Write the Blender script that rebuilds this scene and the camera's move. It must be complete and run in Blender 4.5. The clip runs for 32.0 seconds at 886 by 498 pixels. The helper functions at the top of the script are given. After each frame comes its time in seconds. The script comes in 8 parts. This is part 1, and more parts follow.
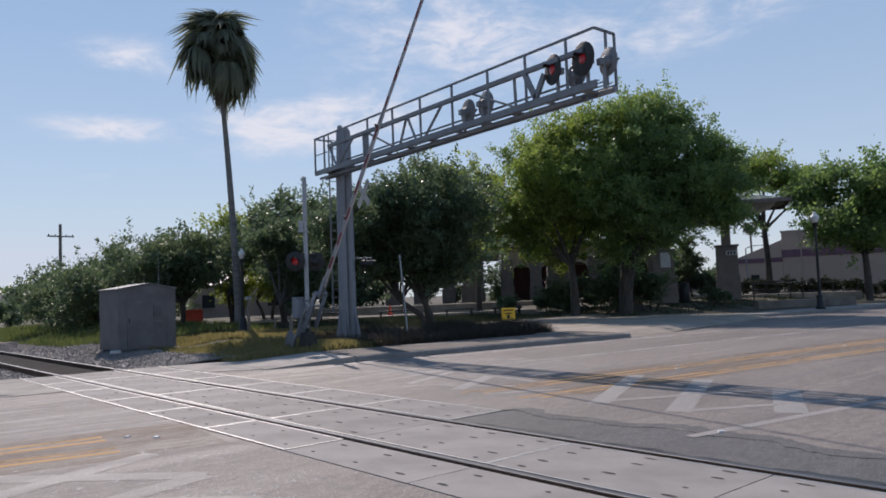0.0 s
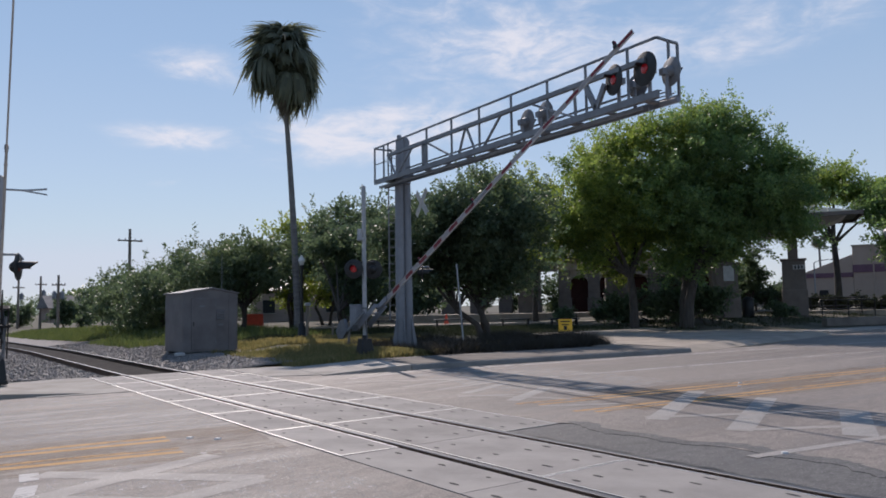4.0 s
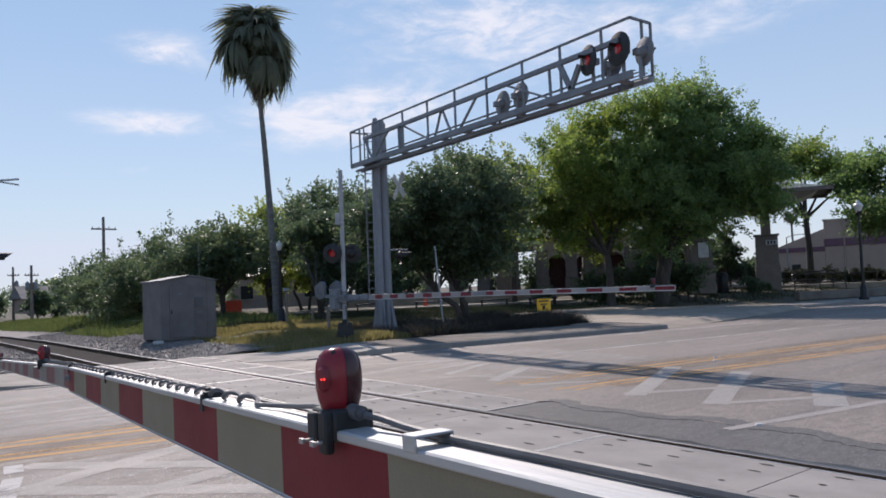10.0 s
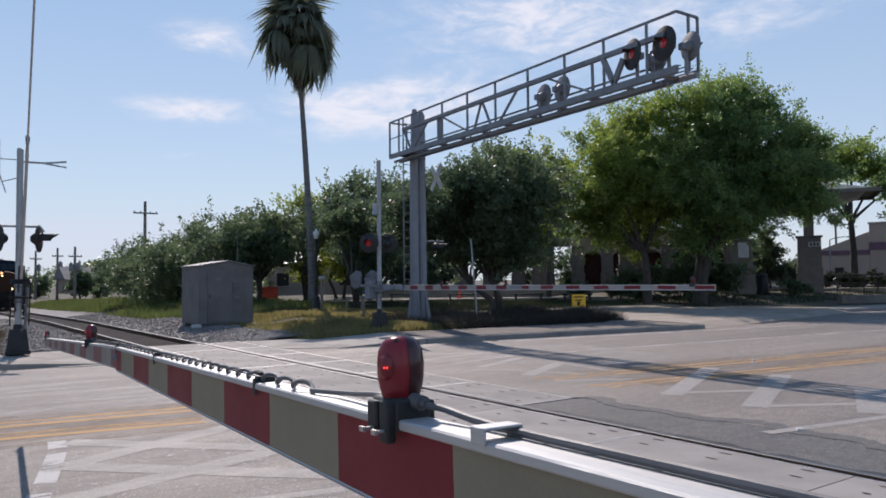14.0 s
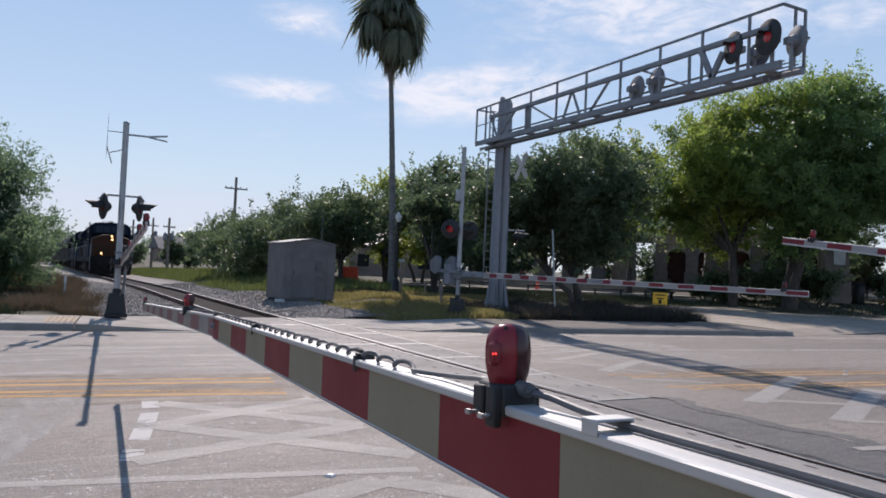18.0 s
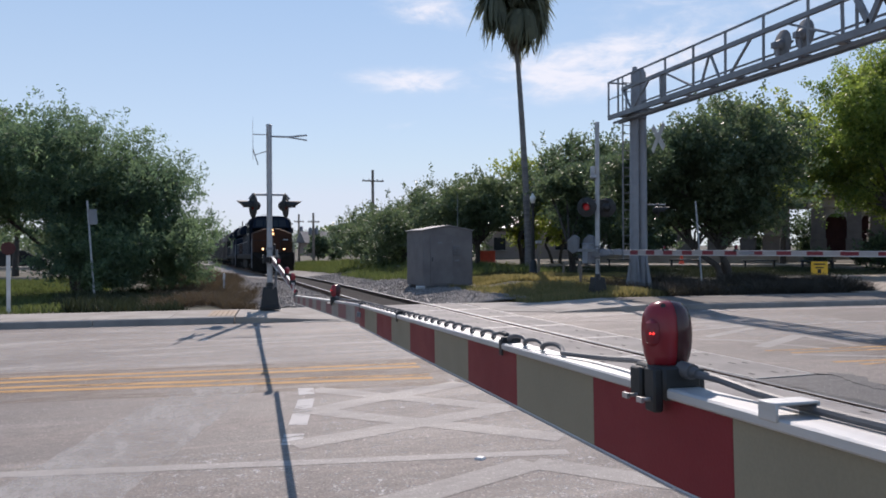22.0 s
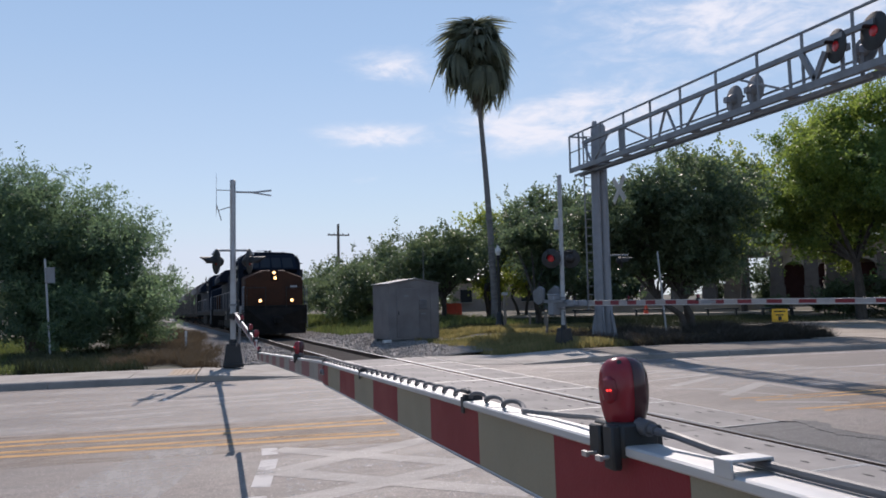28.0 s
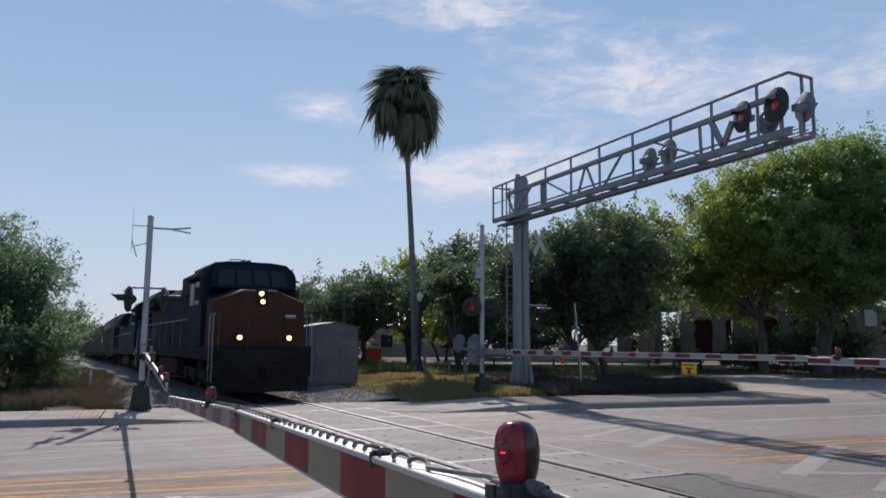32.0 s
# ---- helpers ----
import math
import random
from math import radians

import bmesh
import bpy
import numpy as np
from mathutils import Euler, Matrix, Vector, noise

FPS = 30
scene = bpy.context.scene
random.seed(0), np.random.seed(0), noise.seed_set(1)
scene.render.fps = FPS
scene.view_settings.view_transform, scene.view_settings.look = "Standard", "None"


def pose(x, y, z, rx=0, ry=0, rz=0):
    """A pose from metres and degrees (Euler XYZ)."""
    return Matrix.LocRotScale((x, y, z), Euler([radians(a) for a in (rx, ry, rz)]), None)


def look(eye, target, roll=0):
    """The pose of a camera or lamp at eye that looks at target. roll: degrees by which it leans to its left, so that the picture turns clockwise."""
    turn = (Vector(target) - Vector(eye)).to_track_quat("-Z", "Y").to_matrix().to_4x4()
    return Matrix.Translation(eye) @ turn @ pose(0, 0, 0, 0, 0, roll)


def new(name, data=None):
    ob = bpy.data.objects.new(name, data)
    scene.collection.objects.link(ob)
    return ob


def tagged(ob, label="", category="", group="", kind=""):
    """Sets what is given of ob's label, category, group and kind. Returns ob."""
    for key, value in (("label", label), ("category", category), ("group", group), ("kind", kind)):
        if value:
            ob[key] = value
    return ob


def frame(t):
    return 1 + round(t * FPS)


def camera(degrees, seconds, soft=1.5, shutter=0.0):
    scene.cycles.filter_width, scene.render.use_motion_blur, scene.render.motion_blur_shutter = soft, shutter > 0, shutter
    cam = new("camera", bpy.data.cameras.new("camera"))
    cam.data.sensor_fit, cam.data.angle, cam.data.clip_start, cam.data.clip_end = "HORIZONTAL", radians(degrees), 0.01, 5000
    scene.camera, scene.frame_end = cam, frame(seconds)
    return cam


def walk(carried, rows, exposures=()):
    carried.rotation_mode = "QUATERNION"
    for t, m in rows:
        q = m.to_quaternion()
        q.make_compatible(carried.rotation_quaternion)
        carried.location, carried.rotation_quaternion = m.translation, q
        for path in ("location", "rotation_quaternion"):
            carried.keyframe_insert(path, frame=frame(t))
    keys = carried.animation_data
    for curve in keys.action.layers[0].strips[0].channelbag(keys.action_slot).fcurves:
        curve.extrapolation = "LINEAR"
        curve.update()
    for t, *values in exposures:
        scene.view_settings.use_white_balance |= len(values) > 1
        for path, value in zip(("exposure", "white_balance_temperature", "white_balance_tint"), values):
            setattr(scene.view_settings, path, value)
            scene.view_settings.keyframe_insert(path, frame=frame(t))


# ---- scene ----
cam = camera(61.0, 32.0, 1.75)

PATH = [
    (0, (0.215, -0.08, 1.668), (1.514, 1.436, 1.792), -2.2),
    (0.5, (0.215, -0.097, 1.675), (1.524, 1.411, 1.796), -2.6),
    (1, (0.218, -0.096, 1.671), (1.525, 1.413, 1.798), -2.8),
    (1.5, (0.211, -0.091, 1.678), (1.508, 1.426, 1.811), -2.9),
    (2, (0.206, -0.097, 1.68), (1.487, 1.432, 1.822), -2.9),
    (2.5, (0.195, -0.101, 1.682), (1.455, 1.444, 1.835), -2.7),
    (3, (0.198, -0.1, 1.685), (1.431, 1.467, 1.845), -2.2),
    (3.5, (0.198, -0.101, 1.686), (1.398, 1.491, 1.845), -1.6),
    (5.5, (0.17, -0.125, 1.692), (1.335, 1.496, 1.82), -0.5),
    (6, (0.172, -0.12, 1.692), (1.352, 1.489, 1.825), -0.7),
    (6.5, (0.16, -0.116, 1.685), (1.35, 1.486, 1.821), -0.8),
    (7, (0.151, -0.112, 1.686), (1.342, 1.489, 1.819), -1.0),
    (7.5, (0.147, -0.094, 1.709), (1.34, 1.507, 1.831), -1.2),
    (8, (0.136, -0.092, 1.689), (1.33, 1.507, 1.806), -1.5),
    (8.5, (0.134, -0.093, 1.687), (1.331, 1.505, 1.798), -1.6),
    (9, (0.12, -0.127, 1.702), (1.325, 1.465, 1.809), -1.8),
    (9.5, (0.13, -0.15, 1.71), (1.346, 1.434, 1.814), -2.0),
    (10, (0.128, -0.157, 1.702), (1.356, 1.419, 1.804), -2.3),
    (10.5, (0.132, -0.156, 1.703), (1.368, 1.414, 1.801), -2.3),
    (11, (0.143, -0.149, 1.705), (1.379, 1.42, 1.796), -2.2),
    (11.5, (0.138, -0.143, 1.695), (1.367, 1.432, 1.778), -2.1),
    (12, (0.121, -0.137, 1.699), (1.341, 1.446, 1.775), -2.0),
    (12.5, (0.118, -0.135, 1.697), (1.33, 1.454, 1.769), -1.9),
    (13, (0.12, -0.129, 1.694), (1.327, 1.464, 1.766), -1.5),
    (13.5, (0.11, -0.13, 1.704), (1.302, 1.474, 1.781), -1.0),
    (14, (0.098, -0.111, 1.7), (1.253, 1.521, 1.784), -0.6),
    (14.5, (0.059, -0.112, 1.707), (1.154, 1.56, 1.799), -0.4),
    (15, (0.048, -0.107, 1.721), (1.081, 1.603, 1.815), 0.0),
    (15.5, (0.032, -0.105, 1.71), (1.024, 1.629, 1.805), 0.7),
    (17.5, (0.036, -0.107, 1.706), (1.032, 1.626, 1.764), 2.8),
    (18, (0.036, -0.102, 1.7), (1.014, 1.641, 1.747), 2.7),
    (18.5, (0.036, -0.103, 1.698), (0.99, 1.654, 1.728), 2.5),
    (19, (0.046, -0.104, 1.703), (0.976, 1.666, 1.712), 2.1),
    (19.5, (0.053, -0.093, 1.69), (0.954, 1.692, 1.678), 1.6),
    (20, (0.064, -0.076, 1.698), (0.926, 1.728, 1.669), 1.0),
    (20.5, (0.062, -0.06, 1.693), (0.868, 1.77, 1.659), 0.5),
    (21, (0.044, -0.05, 1.686), (0.785, 1.807, 1.657), 0.1),
    (21.5, (0.038, -0.055, 1.698), (0.723, 1.824, 1.679), -0.1),
    (22, (0.045, -0.054, 1.696), (0.696, 1.837, 1.69), -0.3),
    (22.5, (0.045, -0.051, 1.699), (0.685, 1.844, 1.704), -0.5),
    (23, (0.029, -0.043, 1.701), (0.672, 1.85, 1.717), -0.6),
    (23.5, (0.036, -0.046, 1.699), (0.693, 1.843, 1.725), -0.6),
    (24, (0.042, -0.056, 1.703), (0.722, 1.824, 1.739), -0.6),
    (24.5, (0.058, -0.066, 1.71), (0.766, 1.804, 1.755), -0.7),
    (25, (0.059, -0.059, 1.701), (0.783, 1.804, 1.756), -0.9),
    (25.5, (0.06, -0.069, 1.709), (0.786, 1.794, 1.771), -0.9),
    (27.5, (0.053, -0.051, 1.7), (0.754, 1.819, 1.802), -0.8),
    (28, (0.061, -0.059, 1.706), (0.796, 1.796, 1.839), -1.2),
    (28.5, (0.061, -0.108, 1.738), (0.845, 1.723, 1.915), -1.7),
    (29, (0.058, -0.135, 1.719), (0.897, 1.667, 1.94), -2.1),
    (29.5, (0.067, -0.143, 1.73), (0.947, 1.637, 1.977), -2.3),
    (30, (0.067, -0.158, 1.732), (0.969, 1.609, 1.982), -1.8),
    (30.5, (0.05, -0.153, 1.735), (0.955, 1.614, 1.976), -1.1),
    (31, (0.035, -0.151, 1.738), (0.937, 1.618, 1.973), -0.4),
    (31.5, (0.036, -0.163, 1.736), (0.941, 1.605, 1.974), 0.2),
    (32, (0.042, -0.154, 1.739), (0.958, 1.606, 1.989), 0.4),
]
walk(cam, [(t, look(eye, target, roll)) for t, eye, target, roll in PATH], [(0.0, 0.0, 6330, 19), (3.5, 0.0, 6330, 19), (6.0, 0.14, 6330, 19), (10.0, 0.18, 6330, 19), (15.0, 0.13, 6330, 19), (20.0, 0.22, 6350, 19), (25.5, 0.22, 6350, 19), (28.0, 0.18, 6330, 19), (29.2, 0.03, 6330, 19), (32.0, -0.03, 6330, 19)])

# world, sun, exposure
SUN_AZ, SUN_EL = 19.5, 42.0
world = bpy.data.worlds.new("sky")
scene.world = world
world.use_nodes = True
wn, wl = world.node_tree.nodes, world.node_tree.links
bg = wn["Background"]
sky = wn.new("ShaderNodeTexSky")
sky.sky_type = "NISHITA"
sky.sun_disc = False
sky.sun_elevation, sky.sun_rotation = radians(SUN_EL), radians(SUN_AZ)
sky.air_density, sky.dust_density, sky.ozone_density = 1.0, 0.1, 3.0
bg.inputs["Strength"].default_value = 0.092


def wmath(op, a, b=None, c=None):
    n = wn.new("ShaderNodeMath")
    n.operation = op
    for k, v in enumerate((a, b, c)):
        if v is None:
            continue
        if isinstance(v, (int, float)):
            n.inputs[k].default_value = v
        else:
            wl.new(v, n.inputs[k])
    return n.outputs[0]


def build_clouds():
    """Thin cirrus: soft streaks by azimuth and elevation, broken up by noise."""
    tc = wn.new("ShaderNodeTexCoord")
    sep = wn.new("ShaderNodeSeparateXYZ")
    wl.new(tc.outputs["Generated"], sep.inputs[0])
    az = wmath("MULTIPLY", wmath("ARCTAN2", sep.outputs[0], sep.outputs[1]), 57.2958)
    el = wmath("MULTIPLY", wmath("ARCSINE", sep.outputs[2]), 57.2958)
    comb = wn.new("ShaderNodeCombineXYZ")
    wl.new(wmath("MULTIPLY", az, 0.16), comb.inputs[0])
    wl.new(wmath("MULTIPLY", el, 0.42), comb.inputs[1])
    wl.new(wmath("MULTIPLY", az, 0.02), comb.inputs[2])
    no = wn.new("ShaderNodeTexNoise")
    no.inputs["Scale"].default_value = 1.3
    no.inputs["Detail"].default_value = 8.0
    no.inputs["Roughness"].default_value = 0.62
    no.inputs["Distortion"].default_value = 0.5
    wl.new(comb.outputs[0], no.inputs["Vector"])
    fine = wn.new("ShaderNodeTexNoise")
    fine.inputs["Scale"].default_value = 5.5
    fine.inputs["Detail"].default_value = 6.0
    wl.new(comb.outputs[0], fine.inputs["Vector"])
    blobs = [(18.0, 17.4, 3.6, 1.4, -0.08, 0.95), (16.4, 12.4, 4.4, 0.9, -0.02, 1.0), (31.0, 13.1, 8.5, 2.1, 0.09, 1.15),
             (43.5, 19.2, 12.5, 3.6, 0.02, 0.85), (60.0, 18.5, 8.0, 2.0, 0.1, 0.5), (30.0, 24.6, 9.0, 2.3, -0.1, 0.75),
             (13.0, 25.2, 8.0, 1.5, 0.0, 0.5), (15.8, 9.2, 1.3, 0.4, 0.2, 0.5), (75.0, 24.0, 14.0, 5.0, 0.0, 0.6),
             (-40.0, 30.0, 25.0, 6.0, 0.1, 0.5), (140.0, 25.0, 30.0, 7.0, 0.0, 0.6)]
    total = None
    for a, e, wa, we, lean, amt in blobs:
        da = wmath("SUBTRACT", az, a)
        de = wmath("SUBTRACT", wmath("SUBTRACT", el, e), wmath("MULTIPLY", da, lean))
        qa = wmath("DIVIDE", da, wa)
        qe = wmath("DIVIDE", de, we)
        r2 = wmath("ADD", wmath("MULTIPLY", qa, qa), wmath("MULTIPLY", qe, qe))
        g = wmath("MULTIPLY", wmath("POWER", 2.718, wmath("MULTIPLY", r2, -1.0)), amt)
        total = g if total is None else wmath("ADD", total, g)
    n1 = wmath("ADD", wmath("MULTIPLY", no.outputs[0], 2.1), -0.52)
    n2 = wmath("ADD", wmath("MULTIPLY", fine.outputs[0], 0.8), 0.55)
    dens = wmath("MULTIPLY", wmath("MULTIPLY", total, n1), n2)
    ramp = wn.new("ShaderNodeMapRange")
    ramp.interpolation_type = "SMOOTHSTEP"
    ramp.inputs["From Min"].default_value = 0.08
    ramp.inputs["From Max"].default_value = 0.75
    ramp.inputs["To Max"].default_value = 0.9
    wl.new(dens, ramp.inputs["Value"])
    # hazy air: paler towards the horizon, with the sun's glare spread thin
    hz = wn.new("ShaderNodeMapRange")
    hz.inputs["From Min"].default_value = 0.0
    hz.inputs["From Max"].default_value = 60.0
    wl.new(el, hz.inputs["Value"])
    grad = wn.new("ShaderNodeValToRGB")
    els = grad.color_ramp.elements
    els[0].position, els[0].color = 0.0, (0.72, 0.79, 0.83, 1)
    els[1].position, els[1].color = 1.0, (0.16, 0.32, 0.62, 1)
    for pos, col in ((0.14, (0.59, 0.755, 0.872, 1)), (0.3, (0.445, 0.645, 0.843, 1)), (0.5, (0.31, 0.518, 0.757, 1))):
        e = els.new(pos)
        e.color = col
    wl.new(hz.outputs[0], grad.inputs[0])
    gs = wn.new("ShaderNodeMixRGB")
    gs.blend_type = "MULTIPLY"
    gs.inputs[0].default_value = 1.0
    gs.inputs[2].default_value = (9.0, 9.0, 9.0, 1)
    wl.new(grad.outputs[0], gs.inputs[1])
    cap = wn.new("ShaderNodeMixRGB")
    cap.blend_type = "DARKEN"
    cap.inputs[0].default_value = 1.0
    cap.inputs[2].default_value = (7.5, 8.4, 9.4, 1)
    wl.new(sky.outputs[0], cap.inputs[1])
    m0 = wn.new("ShaderNodeMixRGB")
    m0.inputs[0].default_value = 0.75
    wl.new(cap.outputs[0], m0.inputs[1])
    wl.new(gs.outputs[0], m0.inputs[2])
    m1 = wn.new("ShaderNodeMixRGB")
    m1.inputs[2].default_value = (8.3, 8.55, 8.8, 1)
    wl.new(ramp.outputs[0], m1.inputs[0])
    wl.new(m0.outputs[0], m1.inputs[1])
    wl.new(m1.outputs[0], bg.inputs["Color"])


build_clouds()
sun = new("sun", bpy.data.lights.new("sun", "SUN"))
sun.data.energy, sun.data.angle, sun.data.color = 4.45, radians(0.6), (1.0, 0.91, 0.785)
sa, se = radians(SUN_AZ), radians(SUN_EL)
sun.matrix_world = look((0, 0, 40), (-math.sin(sa) * math.cos(se) * 10, -math.cos(sa) * math.cos(se) * 10, 40 - math.sin(se) * 10))
scene.view_settings.exposure = 0.0

# ---------------------------------------------------------------- materials


def mat(name, color, rough=0.8, metal=0.0, var=0.25, scale=3.0, bump=0.15, fine=60.0, color2=None, stretch=(1, 1, 1), rnd=0.0, spec=0.5, stain=0.5):
    m = bpy.data.materials.new(name)
    m.use_nodes = True
    n, l = m.node_tree.nodes, m.node_tree.links
    p = n["Principled BSDF"]
    p.inputs["Roughness"].default_value = rough
    p.inputs["Metallic"].default_value = metal
    p.inputs["Specular IOR Level"].default_value = spec
    tc = n.new("ShaderNodeTexCoord")
    mp = n.new("ShaderNodeMapping")
    mp.inputs["Scale"].default_value = stretch
    l.new(tc.outputs["Object"], mp.inputs["Vector"])
    big = n.new("ShaderNodeTexNoise")
    big.inputs["Scale"].default_value = scale
    big.inputs["Detail"].default_value = 6
    big.inputs["Roughness"].default_value = 0.6
    l.new(mp.outputs[0], big.inputs["Vector"])
    grain = n.new("ShaderNodeTexNoise")
    grain.inputs["Scale"].default_value = fine
    grain.inputs["Detail"].default_value = 3
    l.new(mp.outputs[0], grain.inputs["Vector"])
    c2 = color2 or tuple(max(0.0, c * (1 - stain)) for c in color)
    mix = n.new("ShaderNodeMixRGB")
    mix.inputs[1].default_value = (*color, 1)
    mix.inputs[2].default_value = (*c2, 1)
    rm = n.new("ShaderNodeMapRange")
    rm.inputs["From Min"].default_value, rm.inputs["From Max"].default_value = 0.4, 0.75
    rm.inputs["To Max"].default_value = min(1.0, var * 2.5)
    l.new(big.outputs[0], rm.inputs["Value"])
    l.new(rm.outputs[0], mix.inputs[0])
    hsv = n.new("ShaderNodeHueSaturation")
    l.new(mix.outputs[0], hsv.inputs["Color"])
    vv = n.new("ShaderNodeMath")
    vv.operation = "MULTIPLY_ADD"
    vv.inputs[1].default_value = var * 0.9
    vv.inputs[2].default_value = 1.0 - var * 0.45
    l.new(grain.outputs[0], vv.inputs[0])
    last = vv.outputs[0]
    if rnd:
        oi = n.new("ShaderNodeObjectInfo")
        ra = n.new("ShaderNodeMath")
        ra.operation = "MULTIPLY_ADD"
        ra.inputs[1].default_value, ra.inputs[2].default_value = rnd, 1 - rnd / 2
        l.new(oi.outputs["Random"], ra.inputs[0])
        mu = n.new("ShaderNodeMath")
        mu.operation = "MULTIPLY"
        l.new(last, mu.inputs[0])
        l.new(ra.outputs[0], mu.inputs[1])
        last = mu.outputs[0]
    l.new(last, hsv.inputs["Value"])
    l.new(hsv.outputs[0], p.inputs["Base Color"])
    ro = n.new("ShaderNodeMath")
    ro.operation = "MULTIPLY_ADD"
    ro.inputs[1].default_value, ro.inputs[2].default_value = 0.25, rough - 0.12
    l.new(big.outputs[0], ro.inputs[0])
    l.new(ro.outputs[0], p.inputs["Roughness"])
    if bump:
        b = n.new("ShaderNodeBump")
        b.inputs["Strength"].default_value = bump
        b.inputs["Distance"].default_value = 0.01
        l.new(grain.outputs[0], b.inputs["Height"])
        l.new(b.outputs[0], p.inputs["Normal"])
    return m


def leaf_mat(name, color, color2, trans=0.4, through_light=1.8, gloss=0.48):
    m = bpy.data.materials.new(name)
    m.use_nodes = True
    n, l = m.node_tree.nodes, m.node_tree.links
    p = n["Principled BSDF"]
    p.inputs["Roughness"].default_value = gloss
    p.inputs["Specular IOR Level"].default_value = 0.45
    g = n.new("ShaderNodeNewGeometry")
    tc = n.new("ShaderNodeTexCoord")
    no = n.new("ShaderNodeTexNoise")
    no.inputs["Scale"].default_value = 0.45
    no.inputs["Detail"].default_value = 3
    l.new(tc.outputs["Object"], no.inputs["Vector"])
    ad = n.new("ShaderNodeMath")
    ad.operation = "MULTIPLY_ADD"
    ad.inputs[1].default_value, ad.inputs[2].default_value = 0.6, -0.1
    l.new(g.outputs["Random Per Island"], ad.inputs[0])
    ad2 = n.new("ShaderNodeMath")
    ad2.operation = "ADD"
    l.new(ad.outputs[0], ad2.inputs[0])
    l.new(no.outputs[0], ad2.inputs[1])
    mr = n.new("ShaderNodeMapRange")
    mr.inputs["From Min"].default_value, mr.inputs["From Max"].default_value = 0.3, 0.95
    l.new(ad2.outputs[0], mr.inputs["Value"])
    mix = n.new("ShaderNodeMixRGB")
    mix.inputs[1].default_value, mix.inputs[2].default_value = (*color, 1), (*color2, 1)
    l.new(mr.outputs[0], mix.inputs[0])
    l.new(mix.outputs[0], p.inputs["Base Color"])
    t = n.new("ShaderNodeBsdfTranslucent")
    br = n.new("ShaderNodeHueSaturation")
    br.inputs["Saturation"].default_value, br.inputs["Value"].default_value = 1.1, through_light
    l.new(mix.outputs[0], br.inputs["Color"])
    l.new(br.outputs[0], t.inputs["Color"])
    ms = n.new("ShaderNodeMixShader")
    ms.inputs[0].default_value = trans
    l.new(p.outputs[0], ms.inputs[1])
    l.new(t.outputs[0], ms.inputs[2])
    l.new(ms.outputs[0], n["Material Output"].inputs["Surface"])
    return m


def glow(name, color, strength, base=(0.3, 0.02, 0.02)):
    m = bpy.data.materials.new(name)
    m.use_nodes = True
    p = m.node_tree.nodes["Principled BSDF"]
    p.inputs["Base Color"].default_value = (*base, 1)
    p.inputs["Roughness"].default_value = 0.25
    p.inputs["Emission Color"].default_value = (*color, 1)
    p.inputs["Emission Strength"].default_value = strength
    return m


def glass(name, color=(0.05, 0.06, 0.07), rough=0.05):
    m = bpy.data.materials.new(name)
    m.use_nodes = True
    p = m.node_tree.nodes["Principled BSDF"]
    p.inputs["Base Color"].default_value = (*color, 1)
    p.inputs["Roughness"].default_value = rough
    p.inputs["Specular IOR Level"].default_value = 0.35
    return m


def lens_mat(name, color, clear=0.25):
    """Clear coloured plastic lens."""
    m = bpy.data.materials.new(name)
    m.use_nodes = True
    n, l = m.node_tree.nodes, m.node_tree.links
    p = n["Principled BSDF"]
    p.inputs["Base Color"].default_value = (*color, 1)
    p.inputs["Roughness"].default_value = 0.22
    p.inputs["Coat Weight"].default_value = 0.4
    p.inputs["Subsurface Weight"].default_value = 0.0
    t = n.new("ShaderNodeBsdfTranslucent")
    t.inputs["Color"].default_value = (*[min(1, c * 1.3) for c in color], 1)
    ms = n.new("ShaderNodeMixShader")
    ms.inputs[0].default_value = clear
    l.new(p.outputs[0], ms.inputs[1])
    l.new(t.outputs[0], ms.inputs[2])
    l.new(ms.outputs[0], n["Material Output"].inputs["Surface"])
    return m


ROAD_ANG = -6.9


